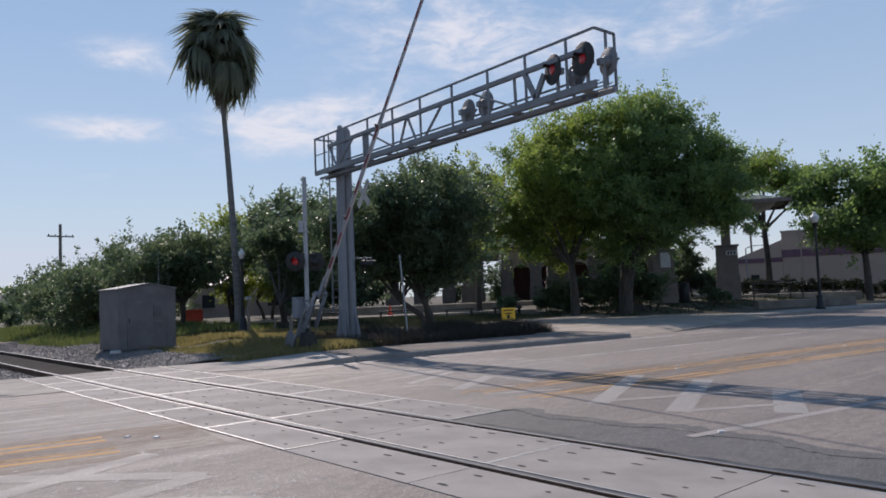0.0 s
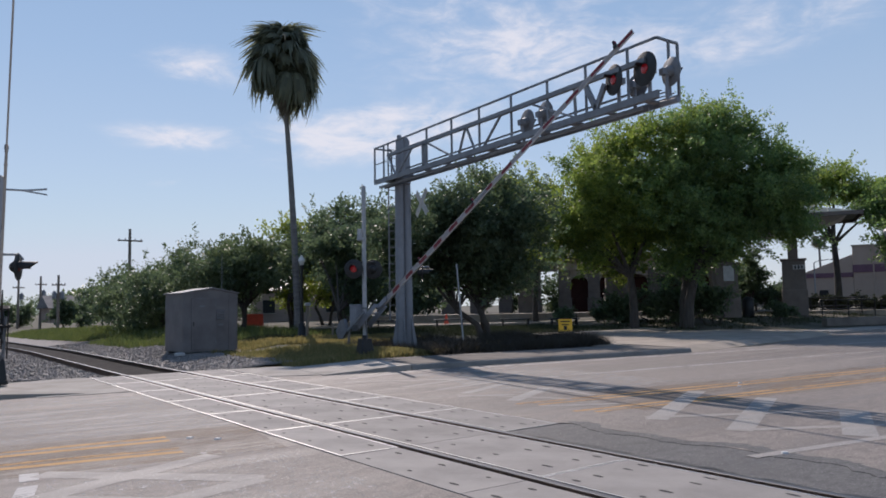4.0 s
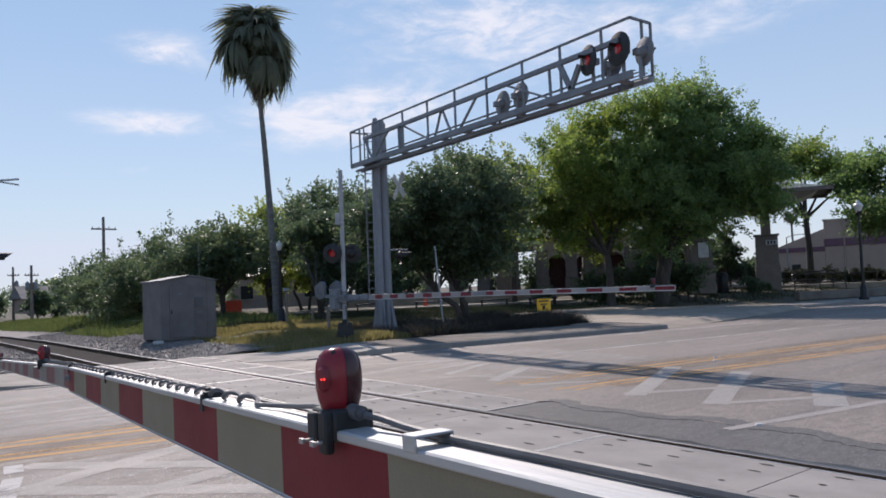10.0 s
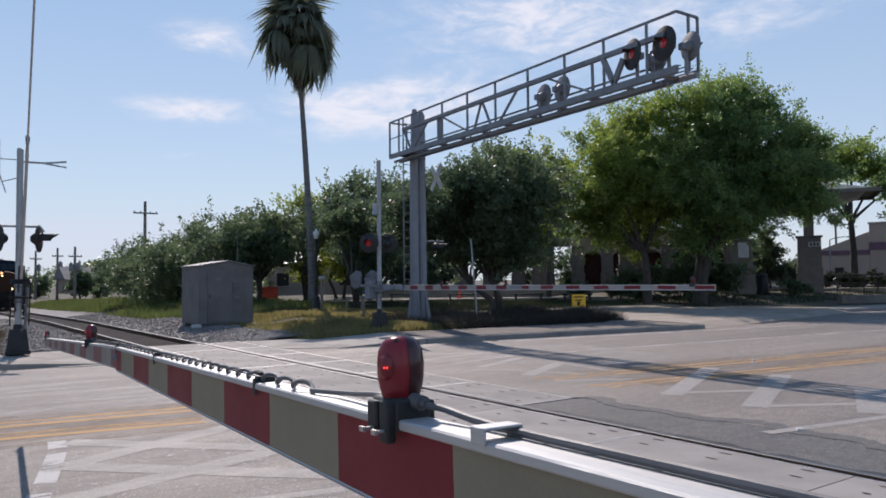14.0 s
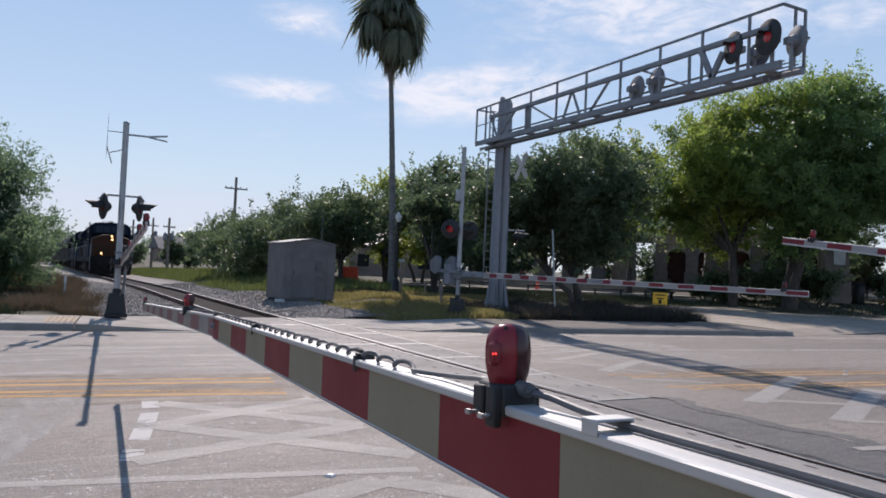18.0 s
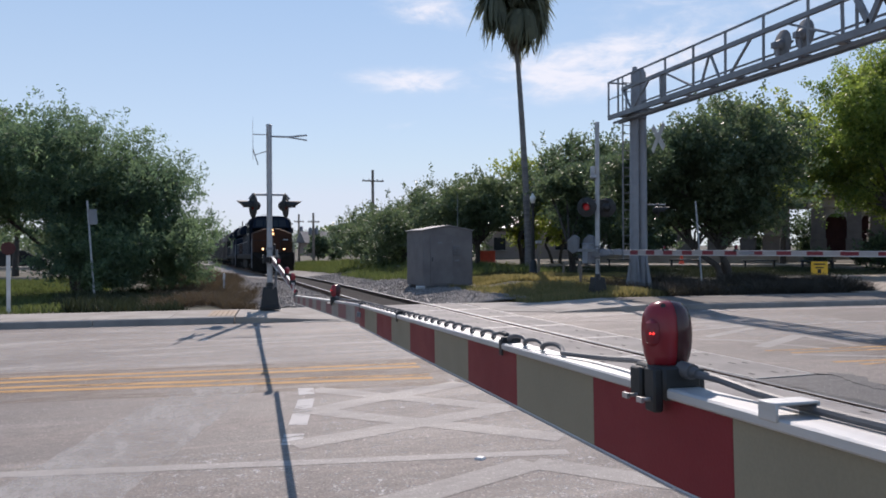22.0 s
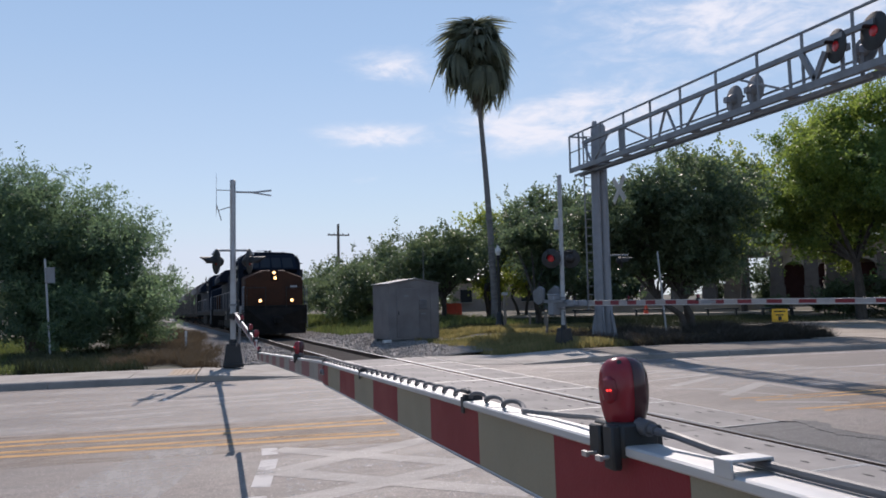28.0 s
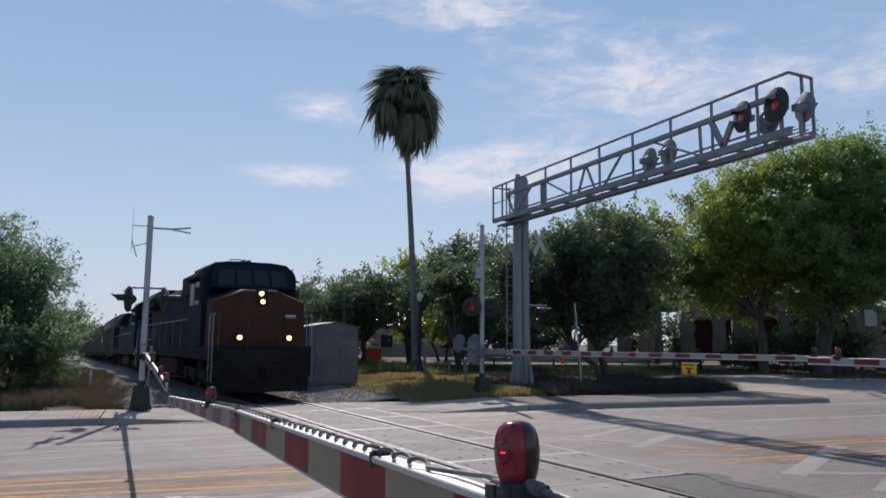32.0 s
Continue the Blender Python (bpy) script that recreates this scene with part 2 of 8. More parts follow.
def road_mat(name, color, dark, pale, grit=0.5):
    """Worn asphalt: blotches, streaks along the lanes, pale scuffs and coarse grit."""
    m = bpy.data.materials.new(name)
    m.use_nodes = True
    n, l = m.node_tree.nodes, m.node_tree.links
    p = n["Principled BSDF"]
    p.inputs["Specular IOR Level"].default_value = 0.36
    tc = n.new("ShaderNodeTexCoord")

    def layer(stretch, scale, detail, lo, hi, distort=0.0, turn=-ROAD_ANG):
        mp = n.new("ShaderNodeMapping")
        mp.inputs["Rotation"].default_value = (0, 0, radians(turn))
        mp.inputs["Scale"].default_value = stretch
        l.new(tc.outputs["Object"], mp.inputs["Vector"])
        t = n.new("ShaderNodeTexNoise")
        t.inputs["Scale"].default_value, t.inputs["Detail"].default_value = scale, detail
        t.inputs["Roughness"].default_value, t.inputs["Distortion"].default_value = 0.62, distort
        l.new(mp.outputs[0], t.inputs["Vector"])
        r = n.new("ShaderNodeMapRange")
        r.interpolation_type = "SMOOTHSTEP"
        r.inputs["From Min"].default_value, r.inputs["From Max"].default_value = lo, hi
        l.new(t.outputs[0], r.inputs["Value"])
        return r.outputs[0], t.outputs[0]

    def mix(fac, a, c, k=1.0):
        x = n.new("ShaderNodeMixRGB")
        f = n.new("ShaderNodeMath")
        f.operation = "MULTIPLY"
        f.inputs[1].default_value = k
        l.new(fac, f.inputs[0])
        l.new(f.outputs[0], x.inputs[0])
        for i, q in ((1, a), (2, c)):
            if isinstance(q, tuple):
                x.inputs[i].default_value = (*q, 1)
            else:
                l.new(q, x.inputs[i])
        return x.outputs[0]

    blot, _ = layer((0.5, 1.0, 1), 0.32, 7, 0.38, 0.68, 0.6)
    streak, _ = layer((0.05, 1.5, 1), 1.0, 5, 0.46, 0.66, 0.2)
    scuff, _ = layer((0.12, 1.9, 1), 0.8, 8, 0.56, 0.72, 0.8)
    spots, _ = layer((1, 1, 1), 2.6, 6, 0.62, 0.72)
    mottle, _ = layer((0.6, 1.2, 1), 7.0, 6, 0.4, 0.66)
    flecks, _ = layer((1, 1, 1), 30.0, 3, 0.58, 0.68)
    grains, raw = layer((1, 1, 1), 48.0, 3, 0.35, 0.7)
    c = mix(blot, color, dark, 0.75)
    c = mix(streak, c, dark, 0.6)
    c = mix(scuff, c, pale, 0.75)
    c = mix(spots, c, tuple(q * 0.6 for q in dark), 0.5)
    c = mix(mottle, c, dark, 0.6)
    c = mix(flecks, c, tuple(min(0.55, q * 1.25) for q in pale), 0.55)
    c = mix(grains, c, tuple(q * 0.45 for q in dark), grit)
    l.new(c, p.inputs["Base Color"])
    ro = n.new("ShaderNodeMapRange")
    ro.inputs["To Min"].default_value, ro.inputs["To Max"].default_value = 0.76, 0.6
    l.new(streak, ro.inputs["Value"])
    gl = n.new("ShaderNodeMath")
    gl.operation = "MULTIPLY_ADD"
    gl.inputs[1].default_value = -0.3
    l.new(flecks, gl.inputs[0])
    l.new(ro.outputs[0], gl.inputs[2])
    l.new(gl.outputs[0], p.inputs["Roughness"])
    bu = n.new("ShaderNodeBump")
    bu.inputs["Strength"].default_value, bu.inputs["Distance"].default_value = 0.8, 0.016
    l.new(raw, bu.inputs["Height"])
    l.new(bu.outputs[0], p.inputs["Normal"])
    return m


def worn_paint(name, color, cover, streak=(0.6, 3.0, 1), peak=1.0, soft_edge=0.1, mix=(0.5, 0.3, 0.2)):
    """Road paint rubbed away in patches and flakes, so that the asphalt shows."""
    m = bpy.data.materials.new(name)
    m.use_nodes = True
    n, l = m.node_tree.nodes, m.node_tree.links
    p = n["Principled BSDF"]
    p.inputs["Base Color"].default_value = (*color, 1)
    p.inputs["Roughness"].default_value, p.inputs["Specular IOR Level"].default_value = 0.8, 0.25
    tc = n.new("ShaderNodeTexCoord")
    mp = n.new("ShaderNodeMapping")
    mp.inputs["Rotation"].default_value = (0, 0, radians(-ROAD_ANG))
    mp.inputs["Scale"].default_value = streak
    l.new(tc.outputs["Object"], mp.inputs["Vector"])
    fac = []
    for scale, k, vec in ((1.1, mix[0], mp.outputs[0]), (9.0, mix[1], mp.outputs[0]), (55.0, mix[2], tc.outputs["Object"])):
        t = n.new("ShaderNodeTexNoise")
        t.inputs["Scale"].default_value, t.inputs["Detail"].default_value, t.inputs["Roughness"].default_value = scale, 6, 0.65
        l.new(vec, t.inputs["Vector"])
        f = n.new("ShaderNodeMath")
        f.operation = "MULTIPLY"
        f.inputs[1].default_value = k
        l.new(t.outputs[0], f.inputs[0])
        fac.append(f.outputs[0])
    add = fac[0]
    for f in fac[1:]:
        a = n.new("ShaderNodeMath")
        l.new(add, a.inputs[0])
        l.new(f, a.inputs[1])
        add = a.outputs[0]
    r = n.new("ShaderNodeMapRange")
    r.interpolation_type = "SMOOTHSTEP"
    r.inputs["From Min"].default_value, r.inputs["From Max"].default_value = 0.71 - 0.3 * cover - soft_edge / 2, 0.71 - 0.3 * cover + soft_edge / 2
    r.inputs["To Max"].default_value = peak
    l.new(add, r.inputs["Value"])
    tr = n.new("ShaderNodeBsdfTransparent")
    ms = n.new("ShaderNodeMixShader")
    l.new(r.outputs[0], ms.inputs[0])
    l.new(tr.outputs[0], ms.inputs[1])
    l.new(p.outputs[0], ms.inputs[2])
    l.new(ms.outputs[0], n["Material Output"].inputs["Surface"])
    return m


M_LINE = worn_paint("worn_white_line", (0.44, 0.42, 0.4), 0.82)
M_BAR = road_mat("faded_white_bar", (0.308, 0.291, 0.27), (0.235, 0.221, 0.204), (0.37, 0.345, 0.32), 0.15)
M_SCUFF = worn_paint("rubbed_white_scuffs", (0.42, 0.4, 0.375), 0.74, (1.0, 0.45, 1), 0.6, 0.22)
M_ROAD = road_mat("worn_asphalt", (0.278, 0.24, 0.211), (0.147, 0.128, 0.116), (0.408, 0.358, 0.314), 0.6)
M_PATCH = road_mat("asphalt_patch", (0.135, 0.131, 0.127), (0.07, 0.068, 0.067), (0.21, 0.2, 0.19), 0.6)
M_SEAM = mat("tar_seam", (0.02, 0.02, 0.02), 0.5, 0, 0.3, 3, 0.4, 30)
M_WHITE = road_mat("faded_lane_paint", (0.33, 0.305, 0.28), (0.26, 0.24, 0.222), (0.4, 0.37, 0.34), 0.2)
M_ENVELOPE = road_mat("faded_envelope_paint", (0.315, 0.29, 0.265), (0.225, 0.207, 0.19), (0.385, 0.35, 0.315), 0.15)
M_YELLOW = worn_paint("worn_yellow_marking", (0.5, 0.295, 0.12), 0.88, (0.5, 2.4, 1), 0.85, 0.16)
M_PANEL = mat("crossing_concrete", (0.282, 0.262, 0.242), 0.78, 0, 0.32, 1.2, 0.35, 90, color2=(0.175, 0.163, 0.152), rnd=0.14, spec=0.18)
M_STEELEDGE = mat("worn_steel_edge", (0.54, 0.53, 0.52), 0.42, 0.7, 0.4, 6, 0.1, 60)
M_RAIL = mat("polished_rail_head", (0.11, 0.112, 0.12), 0.45, 0.6, 0.2, 5, 0.05, 80)
M_RUST = mat("rusty_steel", (0.12, 0.07, 0.045), 0.8, 0.2, 0.4, 7, 0.4, 60)
M_HOLE = mat("painted_hole_dark", (0.018, 0.017, 0.016), 0.9, 0, 0.3, 9, 0.2, 60)
M_RUBBER = mat("black_rubber", (0.03, 0.03, 0.032), 0.75, 0, 0.25, 6, 0.2, 60)
M_CONC = mat("sidewalk_concrete", (0.32, 0.295, 0.265), 0.85, 0, 0.35, 1.1, 0.5, 60, color2=(0.19, 0.172, 0.15), rnd=0.10, spec=0.25)
M_CONCDIRTY = mat("soiled_concrete", (0.185, 0.165, 0.145), 0.9, 0, 0.4, 1.1, 0.6, 40, color2=(0.10, 0.09, 0.08), spec=0.2)
M_KERB = mat("kerb_concrete", (0.24, 0.23, 0.215), 0.85, 0, 0.35, 1.5, 0.5, 50, color2=(0.13, 0.125, 0.12), spec=0.25)
M_APRON = mat("driveway_concrete", (0.33, 0.285, 0.235), 0.85, 0, 0.4, 0.8, 0.5, 50, color2=(0.2, 0.175, 0.145), spec=0.25)
M_GROUND = mat("dry_ground", (0.085, 0.072, 0.052), 0.95, 0, 0.6, 0.6, 0.9, 14, color2=(0.045, 0.05, 0.026))
M_BALLAST = mat("grey_ballast", (0.22, 0.203, 0.19), 0.9, 0, 0.7, 2.0, 1.0, 22, color2=(0.13, 0.115, 0.105))
M_STONE = mat("ballast_stone", (0.27, 0.25, 0.235), 0.85, 0, 0.5, 2.0, 0.6, 30, rnd=0.0)
M_DARKBED = mat("dark_bed_stone", (0.04, 0.036, 0.034), 0.95, 0, 0.6, 3.0, 1.0, 24, color2=(0.022, 0.02, 0.019), spec=0.08)
M_TIE = mat("weathered_tie", (0.12, 0.10, 0.085), 0.9, 0, 0.4, 4, 0.6, 40, stretch=(1, 6, 6), rnd=0.3)
M_GALV = mat("galvanised_steel", (0.36, 0.375, 0.39), 0.6, 0.2, 0.22, 4, 0.1, 80, color2=(0.26, 0.27, 0.28))
M_SILVER = mat("aluminium_paint", (0.22, 0.232, 0.255), 0.65, 0.1, 0.2, 4, 0.1, 80, color2=(0.165, 0.175, 0.19))
M_ALU = mat("brushed_aluminium", (0.48, 0.48, 0.475), 0.55, 0.5, 0.2, 6, 0.12, 90, stretch=(1, 0.1, 1))
M_WEIGHT = mat("weathered_weight_paint", (0.16, 0.165, 0.175), 0.65, 0.1, 0.3, 3, 0.1, 60, color2=(0.11, 0.113, 0.12))
M_GREYPAINT = mat("grey_painted_steel", (0.19, 0.2, 0.215), 0.55, 0.15, 0.2, 3, 0.1, 60)
M_BLACK = mat("black_paint", (0.018, 0.019, 0.02), 0.6, 0, 0.25, 5, 0.1, 60)
M_HUT = mat("hut_aluminium", (0.17, 0.158, 0.156), 0.75, 0.05, 0.4, 1.1, 0.1, 40, color2=(0.115, 0.104, 0.104))
M_HUTROOF = mat("hut_roof_metal", (0.24, 0.23, 0.232), 0.7, 0.1, 0.2, 2, 0.05, 40)
M_RED = mat("red_reflective_sheet", (0.175, 0.011, 0.018), 0.55, 0, 0.18, 5, 0.08, 200, color2=(0.125, 0.009, 0.015), spec=0.3)
M_WHITESHEET = mat("faded_reflective_sheet", (0.228, 0.2, 0.14), 0.55, 0, 0.22, 4, 0.08, 200, color2=(0.178, 0.157, 0.11), spec=0.3)
M_WHITEARM = mat("white_reflective_sheet", (0.31, 0.30, 0.30), 0.5, 0, 0.2, 4, 0.08, 200, color2=(0.235, 0.225, 0.22), spec=0.3)
M_REDARM = mat("bright_red_sheet", (0.17, 0.02, 0.03), 0.5, 0, 0.2, 4, 0.08, 200, color2=(0.12, 0.016, 0.024), spec=0.3)
M_LENS = lens_mat("red_lens", (0.3, 0.045, 0.06), 0.5)
M_LENSDARK = lens_mat("dark_red_lens", (0.06, 0.016, 0.024), 0.35)
M_LED = glow("red_led", (1.0, 0.05, 0.04), 1.6)
M_REDLIT = glow("lit_red_roundel", (1.0, 0.04, 0.06), 0.055, (0.16, 0.015, 0.018))
M_REDOFF = glass("unlit_red_roundel", (0.10, 0.01, 0.012), 0.15)
M_CABLE = mat("grey_cable", (0.11, 0.11, 0.115), 0.6, 0, 0.2, 9, 0.05, 80)
M_WOODPOLE = mat("weathered_pole_wood", (0.24, 0.2, 0.165), 0.9, 0, 0.4, 3, 0.6, 40, stretch=(5, 5, 0.6))
M_BARK = mat("grey_bark", (0.078, 0.068, 0.06), 0.95, 0, 0.45, 3, 0.9, 22, stretch=(3, 3, 0.8))
M_PALMTRUNK = mat("palm_trunk_bark", (0.2, 0.185, 0.175), 0.9, 0, 0.4, 2, 0.8, 12, stretch=(1, 1, 6))
M_LEAF = leaf_mat("tree_leaves", (0.05, 0.085, 0.025), (0.11, 0.15, 0.04), 0.4)
M_LEAFBIG = leaf_mat("broad_leaves", (0.057, 0.098, 0.030), (0.172, 0.213, 0.053), 0.5, 2.4)
M_LEAFDEEP = leaf_mat("deep_green_leaves", (0.053, 0.099, 0.041), (0.138, 0.190, 0.064), 0.48, 2.4)
M_LEAFSUN = leaf_mat("sunlit_leaves", (0.08, 0.115, 0.03), (0.19, 0.22, 0.055), 0.52, 2.2)
M_LEAFDARK = leaf_mat("dark_leaves", (0.044, 0.073, 0.044), (0.094, 0.123, 0.064), 0.42, 2.2)
# tip sheets: glare over the arm's far end is put into flatter colours
M_REDTIP = mat("glare_veiled_red_sheet", (0.2, 0.075, 0.075), 0.6, 0, 0.3, 5, 0.08, 200, color2=(0.2, 0.11, 0.105), spec=0.3)
M_WHITETIP = mat("glare_veiled_pale_sheet", (0.26, 0.24, 0.21), 0.6, 0, 0.3, 4, 0.08, 200, color2=(0.2, 0.185, 0.16), spec=0.3)
M_STREAK = worn_paint("chalky_streaks", (0.46, 0.43, 0.395), 0.66, (0.3, 2.2, 1), 0.65, 0.16)
M_FLAKES = worn_paint("worn_paint_flakes", (0.52, 0.5, 0.47), 0.5, (1, 1, 1), 0.85, 0.08, (0.2, 0.4, 0.4))
M_TANSTAIN = worn_paint("tan_road_stains", (0.27, 0.205, 0.15), 0.66, (0.3, 1.4, 1), 0.6, 0.2)
M_LAWNBLADE = leaf_mat("lawn_blades", (0.06, 0.085, 0.03), (0.12, 0.14, 0.05), 0.35, 1.8, 0.8)
M_LEAFHEDGE = leaf_mat("hedge_leaves", (0.060, 0.090, 0.051), (0.113, 0.145, 0.071), 0.4)
M_WILLOW = leaf_mat("narrow_leaves", (0.039, 0.067, 0.046), (0.092, 0.129, 0.067), 0.5, 2.7, 0.68)
M_PALM = leaf_mat("palm_fronds", (0.085, 0.096, 0.068), (0.14, 0.15, 0.1), 0.35, 1.9, 0.85)
M_PALMDEAD = leaf_mat("dead_fronds", (0.13, 0.115, 0.09), (0.17, 0.15, 0.115), 0.3, 1.7, 0.9)
M_GRASS = leaf_mat("grass_blades", (0.105, 0.108, 0.042), (0.24, 0.2, 0.092), 0.4, 1.8, 0.8)
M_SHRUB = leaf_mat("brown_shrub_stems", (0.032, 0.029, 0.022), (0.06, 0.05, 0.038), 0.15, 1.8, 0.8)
# near-black green: the shade under trees is put into this plant colour
M_UNDERGROWTH = leaf_mat("shade_coloured_undergrowth", (0.026, 0.034, 0.016), (0.05, 0.058, 0.026), 0.12, 1.8, 0.8)
M_SHEDROOF = mat("grey_shingle_roof", (0.17, 0.16, 0.155), 0.9, 0, 0.3, 1.5, 0.4, 20)
M_TACTILE = mat("faded_orange_tactile", (0.36, 0.265, 0.175), 0.85, 0, 0.45, 1.2, 0.4, 40, color2=(0.28, 0.23, 0.18))
M_DRYGRASS = leaf_mat("dry_weeds", (0.06, 0.048, 0.032), (0.115, 0.085, 0.052), 0.2, 1.8, 0.8)
M_BLUE = mat("dark_blue_loco_paint", (0.010, 0.015, 0.028), 0.75, 0, 0.25, 1.2, 0.08, 30, color2=(0.016, 0.018, 0.022), spec=0.12)
# yellow paint taken down to brown: the front's shade is in the colour
M_NOSE = mat("shade_browned_yellow_paint", (0.068, 0.028, 0.015), 0.65, 0, 0.45, 1.0, 0.08, 30, color2=(0.034, 0.019, 0.014), spec=0.15)
M_UNDER = mat("underframe_black", (0.013, 0.0125, 0.012), 0.85, 0, 0.4, 3, 0.4, 30, color2=(0.026, 0.022, 0.019), spec=0.15)
M_CARGREY = mat("freight_car_paint", (0.10, 0.085, 0.075), 0.7, 0, 0.4, 0.7, 0.2, 20, color2=(0.055, 0.05, 0.05), rnd=0.5)
M_WINDOW = glass("dark_window_glass", (0.014, 0.016, 0.019), 0.35)
M_HEAD = glow("headlight_glow", (1.0, 0.54, 0.2), 3.2, (0.8, 0.7, 0.5))
M_SIGNY = mat("yellow_sign_sheet", (0.80, 0.50, 0.03), 0.5, 0, 0.12, 3, 0.05, 60)
M_SIGNW = mat("white_sign_sheet", (0.55, 0.55, 0.54), 0.5, 0, 0.2, 3, 0.05, 60)
M_SIGNBACK = mat("sign_back_aluminium", (0.40, 0.41, 0.42), 0.5, 0.4, 0.2, 4, 0.05, 60)
M_ORANGE = mat("orange_plastic", (0.72, 0.085, 0.035), 0.55, 0, 0.2, 5, 0.05, 60)
M_STUCCO = mat("beige_stucco", (0.35, 0.265, 0.215), 0.9, 0, 0.2, 0.8, 0.3, 30, color2=(0.28, 0.21, 0.17))
M_PURPLE = mat("maroon_band_paint", (0.14, 0.07, 0.10), 0.8, 0, 0.2, 1, 0.1, 30)
M_BRICK = mat("station_stone", (0.18, 0.15, 0.13), 0.9, 0, 0.3, 2, 0.5, 30, color2=(0.12, 0.1, 0.088), rnd=0.15)
M_DOORRED = mat("dark_red_door_paint", (0.075, 0.03, 0.028), 0.7, 0, 0.2, 2, 0.1, 30, spec=0.2)
M_ROOFG = mat("green_metal_roof", (0.075, 0.105, 0.09), 0.6, 0.1, 0.2, 1, 0.1, 20)
M_CREAM = mat("cream_trim", (0.42, 0.36, 0.29), 0.8, 0, 0.2, 1.5, 0.1, 30)
M_IRON = mat("black_iron", (0.02, 0.021, 0.023), 0.5, 0.3, 0.2, 5, 0.1, 50)
M_GLOBE = mat("milk_glass_globe", (0.6, 0.6, 0.58), 0.3, 0, 0.08, 4, 0.02, 60)
M_CARPAINT = mat("silver_car_paint", (0.42, 0.43, 0.45), 0.3, 0.4, 0.08, 2, 0.02, 60)

# ---------------------------------------------------------------- mesh building


class Builder:
    def __init__(self):
        self.v, self.f, self.m = [], [], []

    def add(self, verts, faces, mi=0):
        k = len(self.v)
        self.v += [tuple(p) for p in verts]
        self.f += [tuple(i + k for i in f) for f in faces]
        self.m += [mi] * len(faces)
        return self

    def box(self, c, s, rot=None, mi=0, taper=1.0):
        hx, hy, hz = s[0] / 2, s[1] / 2, s[2] / 2
        pts = []
        for z, k in ((-hz, 1.0), (hz, taper)):
            pts += [Vector((x * k, y * k, z)) for x, y in ((-hx, -hy), (hx, -hy), (hx, hy), (-hx, hy))]
        if rot is not None:
            pts = [rot @ p for p in pts]
        pts = [p + Vector(c) for p in pts]
        return self.add(pts, [(3, 2, 1, 0), (4, 5, 6, 7), (0, 1, 5, 4), (1, 2, 6, 5), (2, 3, 7, 6), (3, 0, 4, 7)], mi)

    def cyl(self, p0, p1, r0, r1=None, n=12, mi=0, cap=True):
        return self.tube([p0, p1], [r0, r0 if r1 is None else r1], n, mi, cap)

    def tube(self, pts, r, n=8, mi=0, cap=True):
        pts = [Vector(p) for p in pts]
        rs = r if isinstance(r, (list, tuple)) else [r] * len(pts)
        verts, faces = [], []
        up = None
        for i, p in enumerate(pts):
            d = (pts[min(i + 1, len(pts) - 1)] - pts[max(i - 1, 0)]).normalized()
            if up is None:
                up = Vector((0, 0, 1)) if abs(d.z) < 0.9 else Vector((1, 0, 0))
            side = d.cross(up).normalized()
            up = side.cross(d).normalized()
            for k in range(n):
                a = 2 * math.pi * k / n
                verts.append(p + rs[i] * (math.cos(a) * side + math.sin(a) * up))
        for i in range(len(pts) - 1):
            for k in range(n):
                a, b = i * n + k, i * n + (k + 1) % n
                faces.append((a, a + n, b + n, b))
        if cap:
            faces.append(tuple(range(n)))
            faces.append(tuple(reversed(range((len(pts) - 1) * n, len(pts) * n))))
        return self.add(verts, faces, mi)

    def lathe(self, prof, n=16, m=None, mi=0):
        """prof: (radius, z) from the bottom up."""
        verts, faces = [], []
        for r, z in prof:
            for k in range(n):
                a = 2 * math.pi * k / n
                verts.append(Vector((r * math.cos(a), r * math.sin(a), z)))
        for i in range(len(prof) - 1):
            for k in range(n):
                a, b = i * n + k, i * n + (k + 1) % n
                faces.append((a, b, b + n, a + n))
        faces.append(tuple(reversed(range(n))))
        faces.append(tuple(range((len(prof) - 1) * n, len(prof) * n)))
        if m is not None:
            verts = [m @ v for v in verts]
        return self.add(verts, faces, mi)

    def prism(self, poly, z0, z1, mi=0, m=None):
        """poly: (x, y) counter-clockwise."""
        n = len(poly)
        verts = [Vector((x, y, z0)) for x, y in poly] + [Vector((x, y, z1)) for x, y in poly]
        if m is not None:
            verts = [m @ v for v in verts]
        faces = [tuple(reversed(range(n))), tuple(range(n, 2 * n))]
        faces += [(i, (i + 1) % n, (i + 1) % n + n, i + n) for i in range(n)]
        return self.add(verts, faces, mi)

    def quad(self, a, b, c, d, mi=0):
        return self.add([a, b, c, d], [(0, 1, 2, 3)], mi)

    def mesh(self, name, mats, bevel=0.0, smooth=True):
        me = bpy.data.meshes.new(name)
        me.from_pydata([tuple(p) for p in self.v], [], self.f)
        for mm in mats if isinstance(mats, (list, tuple)) else [mats]:
            me.materials.append(mm)
        me.polygons.foreach_set("material_index", self.m)
        if bevel:
            bm = bmesh.new()
            bm.from_mesh(me)
            bm.normal_update()
            sharp = [e for e in bm.edges if len(e.link_faces) == 2 and e.calc_face_angle() > 0.6]
            bmesh.ops.bevel(bm, geom=sharp, offset=bevel, segments=1, affect="EDGES", clamp_overlap=True)
            bm.to_mesh(me)
            bm.free()
        if smooth:
            me.polygons.foreach_set("use_smooth", [True] * len(me.polygons))
            me.set_sharp_from_angle(angle=radians(38))
        me.update()
        return me


